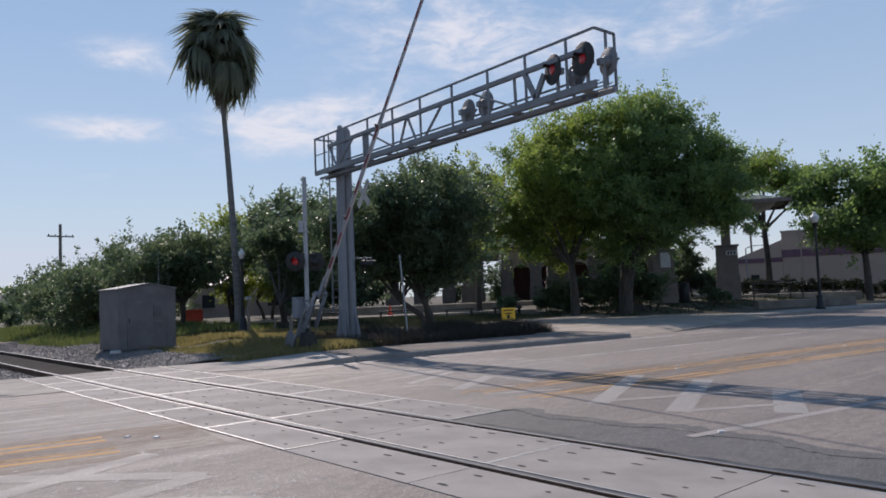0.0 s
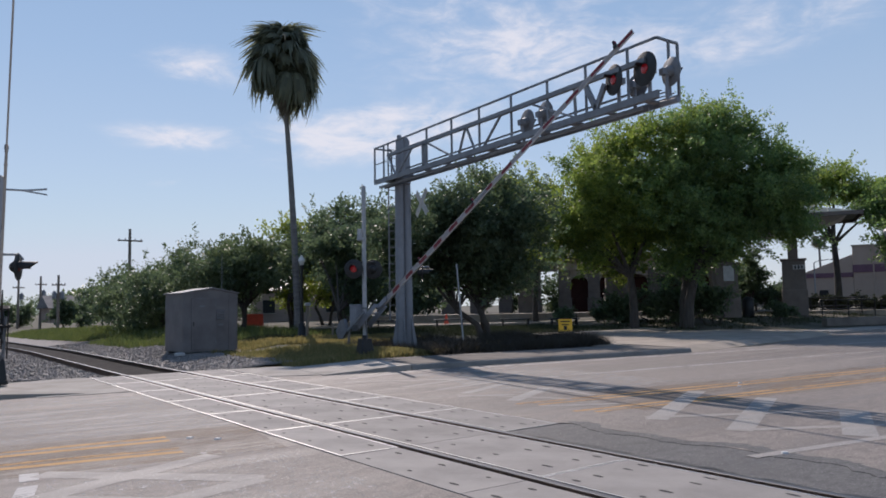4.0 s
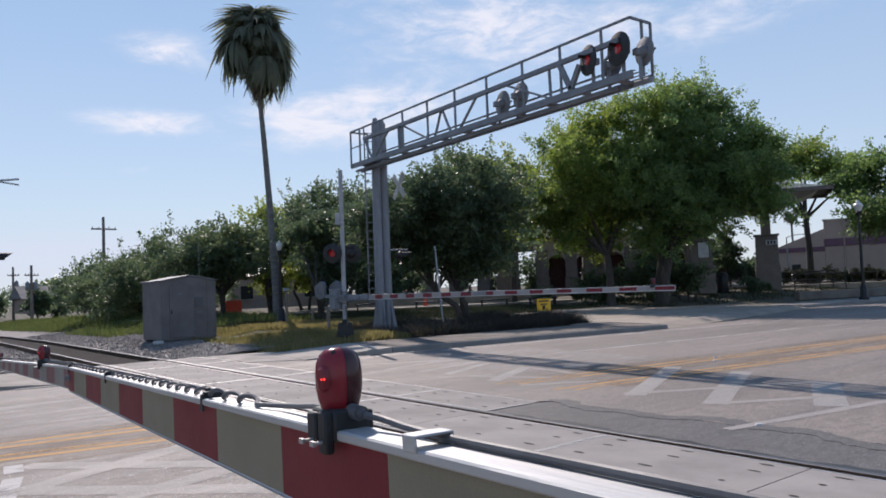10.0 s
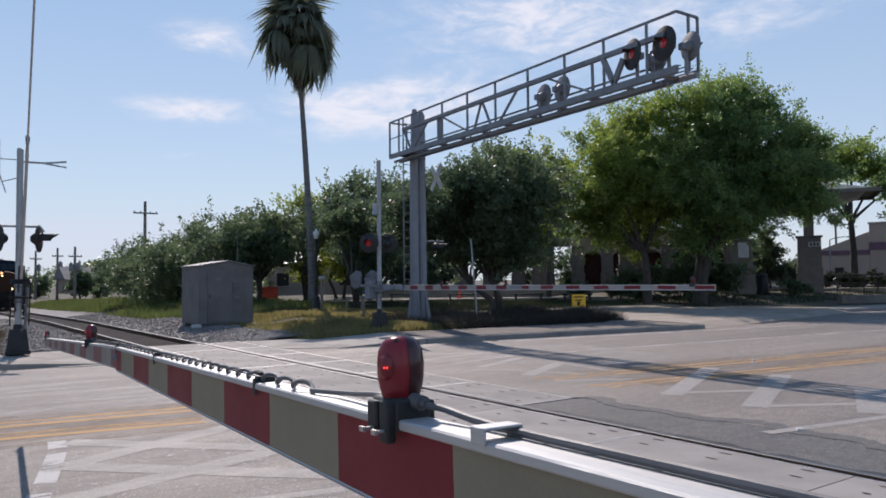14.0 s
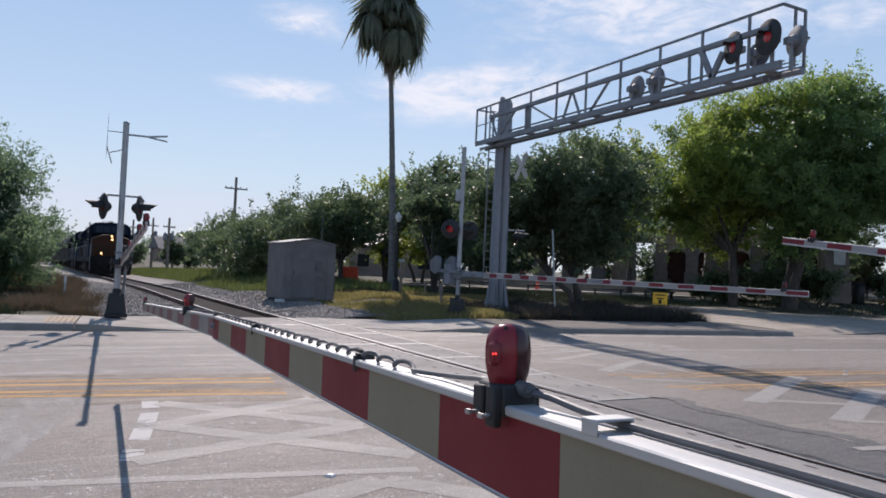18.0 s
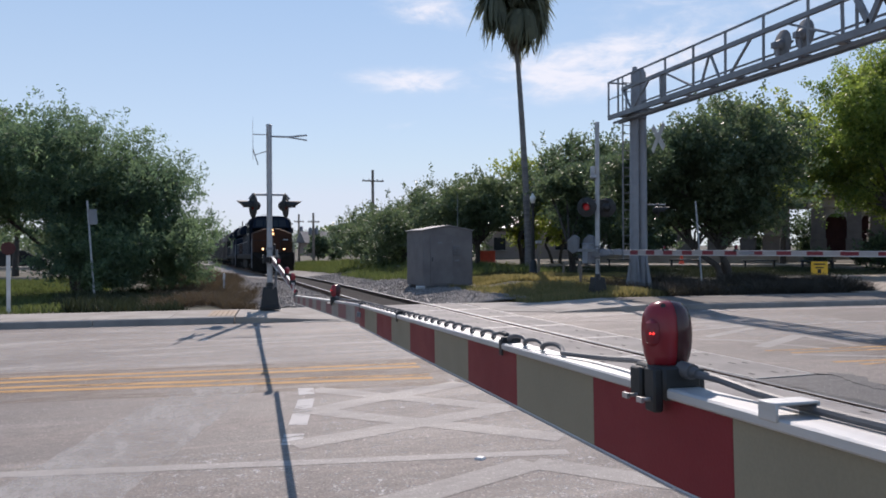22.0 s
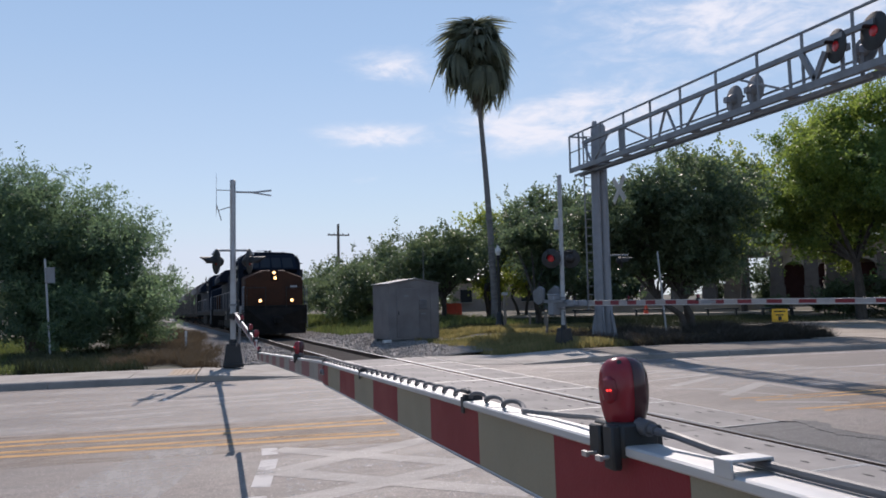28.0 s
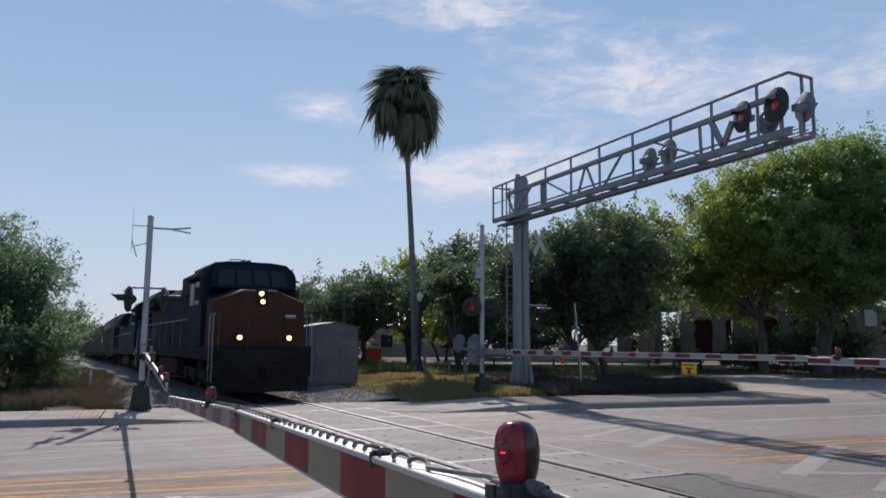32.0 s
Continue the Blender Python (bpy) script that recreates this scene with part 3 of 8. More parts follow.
def part(name, b, mats=None, parent=None, label="", bevel=0.0, smooth=True, m=None):
    """One mesh object; b: a Builder or a ready mesh."""
    me = b.mesh(name, mats, bevel, smooth) if isinstance(b, Builder) else b
    ob = new(name, me)
    if parent is not None:
        ob.parent = parent
    if m is not None:
        ob.matrix_basis = m
    if label:
        tagged(ob, label=label)
    return ob


def thing(name, m, label, category, group="", kind=""):
    ob = new(name)
    ob.empty_display_size = 0.3
    ob.matrix_basis = m
    return tagged(ob, label, category, group, kind)


def arrays_mesh(name, verts, quads, mats):
    """A mesh of quads from numpy arrays."""
    me = bpy.data.meshes.new(name)
    nv, nf = len(verts), len(quads)
    me.vertices.add(nv)
    me.vertices.foreach_set("co", np.asarray(verts, np.float32).ravel())
    me.loops.add(nf * 4)
    me.loops.foreach_set("vertex_index", np.asarray(quads, np.int32).ravel())
    me.polygons.add(nf)
    me.polygons.foreach_set("loop_start", np.arange(0, nf * 4, 4, dtype=np.int32))
    me.update(calc_edges=True)
    for mm in mats if isinstance(mats, (list, tuple)) else [mats]:
        me.materials.append(mm)
    return me


def leaves_mesh(name, centres, length, width, material, rng, droop=0.0, axis=None):
    """Small folded leaves, one quad each, at the given centres."""
    n = len(centres)
    a = rng.normal(size=(n, 3)) if axis is None else axis + 0.35 * rng.normal(size=(n, 3))
    a[:, 2] -= droop
    a /= np.linalg.norm(a, axis=1, keepdims=True)
    s = np.cross(a, rng.normal(size=(n, 3)))
    s /= np.linalg.norm(s, axis=1, keepdims=True) + 1e-9
    k = rng.uniform(0.6, 1.3, (n, 1))
    la, wi = length * k, width * k
    nrm = np.cross(a, s)
    v = np.stack([centres - a * la / 2, centres + s * wi / 2 + nrm * wi * 0.12, centres + a * la / 2, centres - s * wi / 2 + nrm * wi * 0.12], 1)
    return arrays_mesh(name, v.reshape(-1, 3), np.arange(4 * n).reshape(n, 4), material)


def ground_z(x, y):
    """Height of the ground sheet."""
    u, v = x * 0.9928 - y * 0.1201, x * 0.1201 + y * 0.9928
    edge = 17.4 if x < 5 else 18.7 + 3.7 * min(max((u - 24.0) / 10.0, 0.0), 1.0)
    t = min(max((v - 19.5) / 30.0, 0.0), 1.0)
    side = min(max((x - 9.0) / 4.0, 0.0), 1.0) if x > 5 else min(max((2.6 - x) / 2.0, 0.0), 1.0)
    t = t * t * (3 - 2 * t)
    bank = 0.38 * min(max((v - 27.0) / 6.0, 0.0), 1.0) * min(max((x - 36.0) / 4.0, 0.0), 1.0) if x > 5 else 0.0
    if v > edge + 1.4:
        return -0.06 + bank + side * (0.17 + 0.42 * t * (1.0 if x > 5 else 0.3)) + 0.02 * noise.noise((x * 0.4, y * 0.4, 0)) * side - min(0.95, 0.022 * max(0.0, y - 52.0)) * min(max((28.0 - x) / 6.0, 0.0), 1.0)
    return -0.06


def R(u, v, z=0.0):
    """Road frame (along, across) to the world."""
    return (u * 0.9928 + v * 0.1201, -u * 0.1201 + v * 0.9928, z)


def grade(y):
    """The line falls gently away from the crossing."""
    return -0.012 * max(0.0, y - 38.0)


def bend(y):
    """And it curves slightly to the right."""
    return 0.012 * max(0.0, y - 38.0)


def at_x(x, v):
    """The y at which the line of constant v crosses x."""
    return (v - 0.1201 * x) / 0.9928


# ---------------------------------------------------------------- ground, road, track


def build_ground():
    xs = sorted(set([-2500, -1200, -600, -300, -150, -90] + list(np.arange(-60, 90.1, 1.5)) + [1.8, 2.2, 2.6, 9.0, 9.4, 10, 12.4, 13] + [120, 180, 300, 600, 1200, 2500]))
    ys = sorted(set([-2500, -1200, -500, -200, -80, -30] + list(np.arange(-12, 90.1, 1.5)) + [17.4, 18.2] + list(np.arange(95, 330, 8)) + [400, 700, 1400, 3000]))
    v, f = [], []
    for y in ys:
        for x in xs:
            z = ground_z(x, y)
            if 2.2 < x < 9.6 and y > 21.3:
                z = -0.45 + grade(y)
            if x > 5 and x * 0.1201 + y * 0.9928 > 18:
                z = min(z, 1.05)
            v.append((x, y, z))
    n = len(xs)
    for j in range(len(ys) - 1):
        for i in range(n - 1):
            f.append((j * n + i, j * n + i + 1, (j + 1) * n + i + 1, (j + 1) * n + i))
    b = Builder().add(v, f)
    tagged(part("ground", b, M_GROUND), "dry ground with patchy weeds beside the tracks", "ground", kind="structure")


def slab(name, pts, z0, z1, material, label, cat, parent=None):
    b = Builder().prism([(p[0], p[1]) for p in pts], z0, z1)
    ob = part(name, b, material, parent)
    return tagged(ob, label, cat, kind="structure") if parent is None else ob


def build_road():
    west = [R(-400, 2.0), (4.36, at_x(4.36, 2.0)), (4.36, 20.8), (3.4, 20.6), (3.2, at_x(3.2, 17.4)), R(-400, 17.4)]
    slab("road_west", west, -0.2, 0.0, M_ROAD, "worn grey asphalt road up to the rails", "road")
    east = [(8.05, at_x(8.05, 2.0)), R(400, 2.0), R(400, 22.4), R(34, 22.4), R(24, 18.7), R(6.6, 18.7), (9.2, 20.9), (7.86, 20.9), (7.86, 7.78), (8.05, 7.6)]
    slab("road_east", east, -0.2, 0.0, M_ROAD, "worn grey asphalt road beyond the rails", "road")
    patch = [(6.86, -14), (8.046, -14), (8.046, 7.55), (7.856, 7.64), (7.6, 7.64), (6.86, 7.64)]
    slab("asphalt_patch", patch, -0.2, -0.004, M_PATCH, "dark broken asphalt patch beside the rail", "road")
    rng = np.random.default_rng(5)
    b = Builder()
    y = -8.0
    while y < 7.5:
        x = 8.05 + 0.13 * math.sin(y * 1.7) + 0.07 * math.sin(y * 5.3)
        k = rng.uniform(0.12, 0.3)
        n = 9
        ring = [(x + 0.17 * math.cos(q) * rng.uniform(0.5, 1.15), y + k * math.sin(q) * rng.uniform(0.5, 1.15)) for q in [2 * math.pi * i / n for i in range(n)]]
        b.prism(ring, -0.01, 0.0008 + 0.0012 * rng.random())
        y += k * 0.8
    part("patch_edge", b, M_PATCH, bpy.data.objects["asphalt_patch"])
    b = Builder()
    pts = [(6.9 + 0.04 * math.sin(3 * q) + 0.03 * rng.normal(), q, 0.0) for q in np.arange(-6, 7.7, 0.22)]
    for p, q in zip(pts, pts[1:]):
        w = 0.02 + 0.03 * rng.random() + 0.3 * max(0.0, noise.noise((0.0, q[1] * 0.9, 5.0)))
        b.quad((p[0] - w, p[1], 0.001), (p[0] + w, p[1], 0.001), (q[0] + w, q[1], 0.001), (q[0] - w, q[1], 0.001))
    part("broken_edge", b, M_SEAM, bpy.data.objects["asphalt_patch"])


def strip(b, p, q, w, z=0.004):
    p, q = Vector((p[0], p[1], z)), Vector((q[0], q[1], z))
    s = (q - p).cross(Vector((0, 0, 1))).normalized() * w / 2
    b.quad(p - s, q - s, q + s, p + s)


def build_markings():
    road = thing("road_marking", pose(0, 0, 0), "worn yellow and white painted road markings", "road marking", kind="structure")

    count = [0]

    def line(name, material, p, q, w):
        b = Builder()
        count[0] += 1
        strip(b, p, q, w, 0.0022 + 0.00002 * (count[0] % 40))
        part(name, b, material, road, smooth=False)

    for v0, vr, ov, u0 in ((10.77, 10.5, 0.15, 7.75), (9.66, 9.26, 0.13, 7.95)):
        for o in (-1, 1):
            line("yellow_line", M_YELLOW, R(u0 - 0.12 * o, vr + ov * o), R(160, vr + ov * o), 0.11)
    for va, vb in ((10.78, 10.72), (10.44, 10.42), (10.06, 9.75), (9.78, 9.5)):
        line("yellow_line", M_YELLOW, R(-120, va + 0.1), R(-3.5, va), 0.15)
        line("yellow_line", M_YELLOW, R(-3.49, va), R(1.95, vb), 0.15)
    a, c = Vector((-0.77, 6.26)), Vector((3.03, 5.47))
    line("lane_line", M_WHITE, a - (c - a) * 6, c, 0.15)
    a, c = Vector((7.75, 4.63)), Vector((14.0, 3.55))
    line("lane_line", M_WHITE, a, a + (c - a) * 10, 0.15)
    line("lane_line", M_LINE, R(10.5, 14.13), R(17, 14.22), 0.15)
    line("lane_line", M_LINE, R(17.01, 14.22), R(150, 14.4), 0.12)
    line("edge_line", M_LINE, R(10.6, 17.52), R(21, 17.32), 0.14)
    line("edge_line", M_LINE, R(21.01, 17.32), R(150, 17.1), 0.12)
    # crossing envelope: crossed bars between an edge bar and the rails
    bar = [((1.42, 9.05), (1.36, 8.55)), ((1.33, 8.4), (1.06, 7.18)), ((0.98, 6.85), (0.91, 6.48))]
    for p, q in bar:
        line("envelope_bar", M_LINE, p, q, 0.18)
    for p, q in (((1.5, 8.93), (3.25, 7.2)), ((0.92, 6.45), (3.25, 7.2)), ((1.3, 7.76), (3.3, 8.72)), ((1.3, 7.76), (3.2, 5.9)), ((2.62, 5.28), (0.8, 4.55)), ((2.62, 5.28), (3.4, 4.4)), ((0.7, 4.3), (3.3, 3.2))):
        line("envelope_bar", M_ENVELOPE, p, q, 0.3)
    for p, q, w in (((12.5, 8.66), (9.15, 6.98), 0.32), ((12.5, 7.25), (9.15, 5.66), 0.34), ((12.0, 5.55), (9.86, 4.46), 0.4), ((12.2, 3.2), (9.3, 1.9), 0.34),
                    ((10.95, 11.1), (9.1, 10.05), 0.27), ((10.1, 8.5), (8.95, 9.2), 0.14), ((11.0, 12.4), (9.2, 11.55), 0.2), ((11.1, 12.8), (9.15, 12.42), 0.16), ((9.75, 10.72), (8.8, 11.25), 0.14)):
        line("envelope_bar", M_BAR, p, q, w)
    for p, q, w in (((9.2, 7.2), (12.0, 5.6), 0.2), ((9.2, 5.7), (12.0, 4.0), 0.18), ((10.7, 9.6), (10.95, 11.05), 0.16), ((9.0, 13.4), (12.0, 14.0), 0.2), ((8.6, 15.2), (11.6, 13.4), 0.2), ((9.0, 15.8), (12.0, 16.6), 0.2), ((9.3, 10.95), (10.0, 9.5), 0.16)):
        line("envelope_bar", M_ENVELOPE, p, q, w)
    b = Builder()
    for k in range(8):
        x, y = 0.2 - 0.16 * k, 9.2 - 0.5 * k
        b.quad((x - 0.45, y - 0.3, 0.0018 + 0.00003 * k), (x + 0.55, y - 0.25, 0.0018 + 0.00003 * k), (x + 0.7, y + 0.3, 0.0018 + 0.00003 * k), (x - 0.3, y + 0.35, 0.0018 + 0.00003 * k))
    for k, (u0, u1, v0, v1) in enumerate(((-12, 3.1, 11.3, 16.9), (8.6, 12.5, 11.6, 17.0))):
        z = 0.0015 + 0.0001 * k
        q = Builder().quad(R(u0, v0, z), R(u1, v0, z), R(u1, v1, z), R(u0, v1, z))
        part("chalky_streaks", q, M_STREAK, road, "chalky pale streaks along the lanes", smooth=False)
    for k, q in enumerate((((0.9, 4.6), (3.9, 3.9), (4.1, 9.0), (1.6, 9.1)), ((-2.5, 5.0), (0.8, 4.5), (1.0, 6.3), (-2.5, 6.9)), ((-3.0, 2.9), (3.4, 2.6), (3.0, 4.1), (-2.8, 4.6)))):
        z = 0.0011 + 0.0001 * k
        part("paint_flakes", Builder().quad(*[(x, y, z) for x, y in q]), M_FLAKES, road, "small pale flakes of old paint", smooth=False)
    for k, (u0, u1, v0, v1) in enumerate(((-6, 3.1, 9.0, 11.2), (8.8, 26, 8.8, 11.2))):
        z = 0.0008 + 0.0001 * k
        q = Builder().quad(R(u0, v0, z), R(u1, v0, z), R(u1, v1, z), R(u0, v1, z))
        part("tan_stains", q, M_TANSTAIN, road, "tan stains along the yellow lines", smooth=False)
    part("scuff_marks", b, M_SCUFF, road, "pale scuff marks", smooth=False)
    # raised markers and scraps
    b = Builder().box((0, 0, 0.008), (0.075, 0.075, 0.016), taper=0.7)
    me = b.mesh("road_stud", M_SIGNW)
    for x, y in ((3.7, 9.75), (3.45, 10.1), (2.27, 5.52), (13.8, 8.6), (14.3, 8.9), (8.2, 4.5), (-0.6, 5.2), (0.4, 14.5), (20.5, 8.0)):
        part("road_stud", me, None, road, m=pose(x, y, 0.002, 0, 0, 40))




def kerb_run(name, pts, h=0.14, w=0.16):
    """A kerb of stones along a line, its back to the left."""
    th = thing(name, pose(0, 0, 0), "weathered grey concrete kerb along the road", "kerb", kind="structure")
    me = None
    for p, q in zip(pts, pts[1:]):
        p, q = Vector((*p[:2], 0)), Vector((*q[:2], 0))
        n = max(1, round((q - p).length / 3.0))
        d = (q - p) / n
        ang = math.degrees(math.atan2(d.y, d.x))
        for k in range(n):
            b = Builder()
            L = d.length - 0.012
            b.add([(0, 0, -0.05), (L, 0, -0.05), (L, 0.03, h - 0.02), (0, 0.03, h - 0.02), (0, w, h), (L, w, h), (0, w, -0.05), (L, w, -0.05), (0, 0.05, h), (L, 0.05, h)],
                  [(0, 1, 2, 3), (3, 2, 9, 8), (8, 9, 5, 4), (4, 5, 7, 6), (0, 3, 8, 4, 6), (1, 7, 5, 9, 2)])
            c = p + d * k
            part("kerb_stone", b, M_KERB, th, smooth=False, m=pose(c.x, c.y, 0, 0, 0, ang))
    return th


def build_sidewalks():
    th = thing("sidewalk", pose(0, 0, 0), "pale stained concrete pavement slabs with joints", "pavement", kind="structure")

    def slabs(u0, u1, v0, v1, z, step=1.8, material=M_CONC):
        u = u0
        while u < u1 - 0.05:
            e = min(u + step, u1)
            b = Builder().prism([R(u, v0)[:2], R(e - 0.015, v0)[:2], R(e - 0.015, v1)[:2], R(u, v1)[:2]], -0.1, z)
            part("slab", b, material, th, bevel=0.008)
            u = e

    slabs(-60, -1.0, 17.57, 19.6, 0.145)
    slabs(9.4, 19.8, 18.2, 20.9, 0.15, 1.8, M_CONCDIRTY)
    for u0, u1, z0, z1, v0, v1 in ((-0.98, 1.4, 0.145, 0.02, 17.42, 19.6), (6.9, 9.38, 0.02, 0.15, 18.07, 20.9)):
        b = Builder().add([R(u0, v0, -0.1), R(u1, v0, -0.1), R(u1, v1, -0.1), R(u0, v1, -0.1), R(u0, v0, z0), R(u1, v0, z1), R(u1, v1, z1), R(u0, v1, z0)],
                          [(3, 2, 1, 0), (4, 5, 6, 7), (0, 1, 5, 4), (1, 2, 6, 5), (2, 3, 7, 6), (3, 0, 4, 7)])
        part("sloped_slab", b, M_CONC, th, smooth=False)
    slabs(34.5, 70, 22.6, 24.6, 0.15)
    slabs(-40, 2.3, -1.6, 1.85, 0.14)
    slabs(9.0, 60, -1.6, 1.85, 0.14)
    # tactile paving near the mast
    u0 = -1.62
    b = Builder().prism([R(u0, 17.75)[:2], R(u0 + 0.6, 17.75)[:2], R(u0 + 0.6, 19.3)[:2], R(u0, 19.3)[:2]], 0.1, 0.15)
    for i in range(5):
        for j in range(12):
            b.lathe([(0.02, 0.0), (0.012, 0.006)], 6, Matrix.Translation(R(u0 + 0.08 + 0.11 * i, 17.84 + 0.125 * j, 0.15)))
    part("tactile_plate", b, M_TACTILE, th, "faded orange tactile plate")
    b = Builder().prism([(2.6, 17.02), (4.34, 16.8), (4.34, 21.3), (2.3, 21.6)], -0.1, 0.012)
    part("ramp", b, M_CONC, th)
    b = Builder().prism([(7.88, 18.0), (9.6, 16.95), (10.4, 17.0), (9.9, 20.6), (7.88, 21.0)], -0.1, 0.014)
    part("ramp", b, M_CONC, th)
    kerb_run("kerb", [R(-60, 17.4), R(-1.0, 17.4)])
    kerb_run("kerb", [R(9.4, 18.05), R(19.8, 17.93)])
    kerb_run("kerb", [R(34, 22.4), R(80, 22.4)])
    kerb_run("kerb", [R(2.3, 2.0), R(-40, 2.0)])
    kerb_run("kerb", [R(70, 2.0), R(9.0, 2.0)])
    # driveway apron
    ap = thing("driveway", pose(0, 0, 0), "pale tan concrete driveway sloping up from the road", "driveway", kind="structure")
    b = Builder().prism([R(18.3, 20.92)[:2], R(19.78, 20.92)[:2], R(19.78, 26.4)[:2], R(18.3, 26.4)[:2]], -0.1, 0.17)
    part("slab", b, M_APRON, ap, smooth=False)
    u = 19.8
    while u < 34:
        e = min(u + 2.25, 34.0)
        a0, a1 = 17.9 + max(0, u - 20) * 0.3, 17.9 + max(0, e - 20) * 0.3
        b = Builder()
        b.add([R(u, a0, 0.006), R(e - 0.02, a1, 0.006), R(e - 0.02, a1 + 0.8, 0.16), R(u, a0 + 0.8, 0.16), R(e - 0.02, a1 + 8.5, 0.2), R(u, a0 + 8.5, 0.2),
               R(u, a0, -0.1), R(e - 0.02, a1, -0.1), R(e - 0.02, a1 + 8.5, -0.1), R(u, a0 + 8.5, -0.1)],
              [(0, 1, 2, 3), (3, 2, 4, 5), (6, 7, 1, 0), (7, 8, 4, 2, 1), (9, 6, 0, 3, 5), (8, 9, 5, 4)])
        part("slab", b, M_APRON, ap, smooth=False)
        if 21 < u < 31:
            top = [R(u, a0 + 8.52), R(e - 0.02, a1 + 8.52), R(e - 0.02, a1 + 12.0), R(u, a0 + 12.0)]
            zs = [max(0.2, ground_z(q[0], q[1])) + 0.02 for q in top]
            b = Builder().add([(q[0], q[1], z) for q, z in zip(top, zs)] + [(q[0], q[1], z - 0.3) for q, z in zip(top, zs)], [(0, 1, 2, 3), (7, 6, 5, 4), (4, 5, 1, 0), (5, 6, 2, 1), (6, 7, 3, 2), (7, 4, 0, 3)])
            part("slab", b, M_APRON, ap, smooth=False)
        u = e


def build_track():
    tr = thing("railway_track", pose(0, 0, 0), "single railway track with polished rail heads and dark ties", "track", kind="structure")
    prof = [(-0.07, -0.18), (0.07, -0.18), (0.07, -0.165), (0.012, -0.15), (0.012, -0.05), (0.037, -0.035), (0.037, -0.006), (0.03, 0.0), (-0.03, 0.0), (-0.037, -0.006), (-0.037, -0.035), (-0.012, -0.05), (-0.012, -0.15), (-0.07, -0.165)]
    for x in (5.252, 6.762):
        b = Builder()
        n = len(prof)
        verts = []
        ys = [-30, 21.3, 38, 60, 120, 330]
        for y in ys:
            verts += [(px + bend(y), y, pz + 0.024 + grade(y)) for px, pz in prof]
        for j in range(len(ys) - 1):
            for i in range(n):
                k = (i + 1) % n
                top = i in (6, 7, 8)
                b.add([verts[j * n + i], verts[j * n + k], verts[(j + 1) * n + k], verts[(j + 1) * n + i]], [(0, 3, 2, 1)], 0 if top else 1)
        part("rail", b, [M_RAIL, M_RUST], tr, m=pose(x, 0, 0), smooth=False)
    # flangeway filler
    for x, w in ((5.252, 0.22), (6.762, 0.22)):
        b = Builder().box((x, -4.4, -0.10), (w, 51.2, 0.06))
        part("flangeway_rubber", b, M_RUBBER, tr)
    # ballast bed
    xs = [1.0, 2.2, 2.9, 3.6, 4.1, 4.6, 5.1, 5.4, 6.0, 6.6, 6.9, 7.4, 7.9, 8.5, 9.2, 10.2, 11.0]
    zs = [-0.25, 0.04, 0.02, -0.03, -0.08, -0.13, -0.15, -0.16, -0.16, -0.16, -0.15, -0.13, -0.08, -0.03, 0.03, 0.08, -0.25]
    ys = list(np.arange(21.25, 60, 0.4)) + list(np.arange(60, 330, 4.0))
    v = [(x + bend(y) + 0.12 * noise.noise((x * 3, y, 0)), y, z + grade(y) + 0.045 * noise.noise((x * 2.3, y * 2.3, 3))) for y in ys for x, z in zip(xs, zs)]
    n = len(xs)
    f = [(j * n + i, j * n + i + 1, (j + 1) * n + i + 1, (j + 1) * n + i) for j in range(len(ys) - 1) for i in range(n - 1)]
    tagged(part("ballast_bed", Builder().add(v, f), M_BALLAST), "grey crushed stone ballast under the track", "ballast", kind="stuff")
    # strip between the rails, darker than the ballast beside it
    ys = [21.2, 38, 60, 120, 330]
    b = Builder()
    for p, q in zip(ys, ys[1:]):
        b.add([(x + bend(y), y, z + grade(y)) for y in (p, q) for x, z in ((5.31, -0.1), (5.6, -0.075), (6.4, -0.075), (6.7, -0.1))], [(k, k + 1, k + 5, k + 4) for k in range(3)])
    part("oiled_bed", b, M_DARKBED, tr, "dark stones between the rails", smooth=False)
    rng = np.random.default_rng(11)
    N = 20000
    y = 21.3 + 28 * rng.random(N) ** 1.6
    x = rng.uniform(1.6, 10.6, N)
    x = np.where((x > 5.15) & (x < 6.85), x + 3.2, x)
    zz = np.interp(x, xs, zs) + 0.015 + np.array([grade(q) for q in y])
    c = np.stack([x, y, zz], 1)
    r = rng.uniform(0.012, 0.032, N)
    cube = np.array([(-1, -1, -1), (1, -1, -1), (1, 1, -1), (-1, 1, -1), (-1, -1, 1), (1, -1, 1), (1, 1, 1), (-1, 1, 1)], float) * 0.75
    V = c[:, None] + (cube[None] + 0.45 * rng.normal(size=(N, 8, 3))) * r[:, None, None]
    q = np.array([(3, 2, 1, 0), (4, 5, 6, 7), (0, 1, 5, 4), (1, 2, 6, 5), (2, 3, 7, 6), (3, 0, 4, 7)])
    Q = (np.arange(N)[:, None, None] * 8 + q[None]).reshape(-1, 4)
    tagged(part("ballast_stones", arrays_mesh("ballast_stones", V.reshape(-1, 3), Q, M_STONE)), "loose grey ballast stones beside the rails", "ballast", kind="stuff")
    me = Builder().box((0, 0, 0), (2.6, 0.23, 0.17)).mesh("tie", M_TIE, bevel=0.012)
    for k in range(200):
        part("tie", me, None, tr, m=pose(6.007 + bend(21.7 + 0.52 * k) + 0.03 * math.sin(k * 7.1), 21.7 + 0.52 * k, -0.245 + grade(21.7 + 0.52 * k) + 0.008 * math.sin(k * 3.3), 0, 0, 0.8 * math.sin(k * 5.7)))


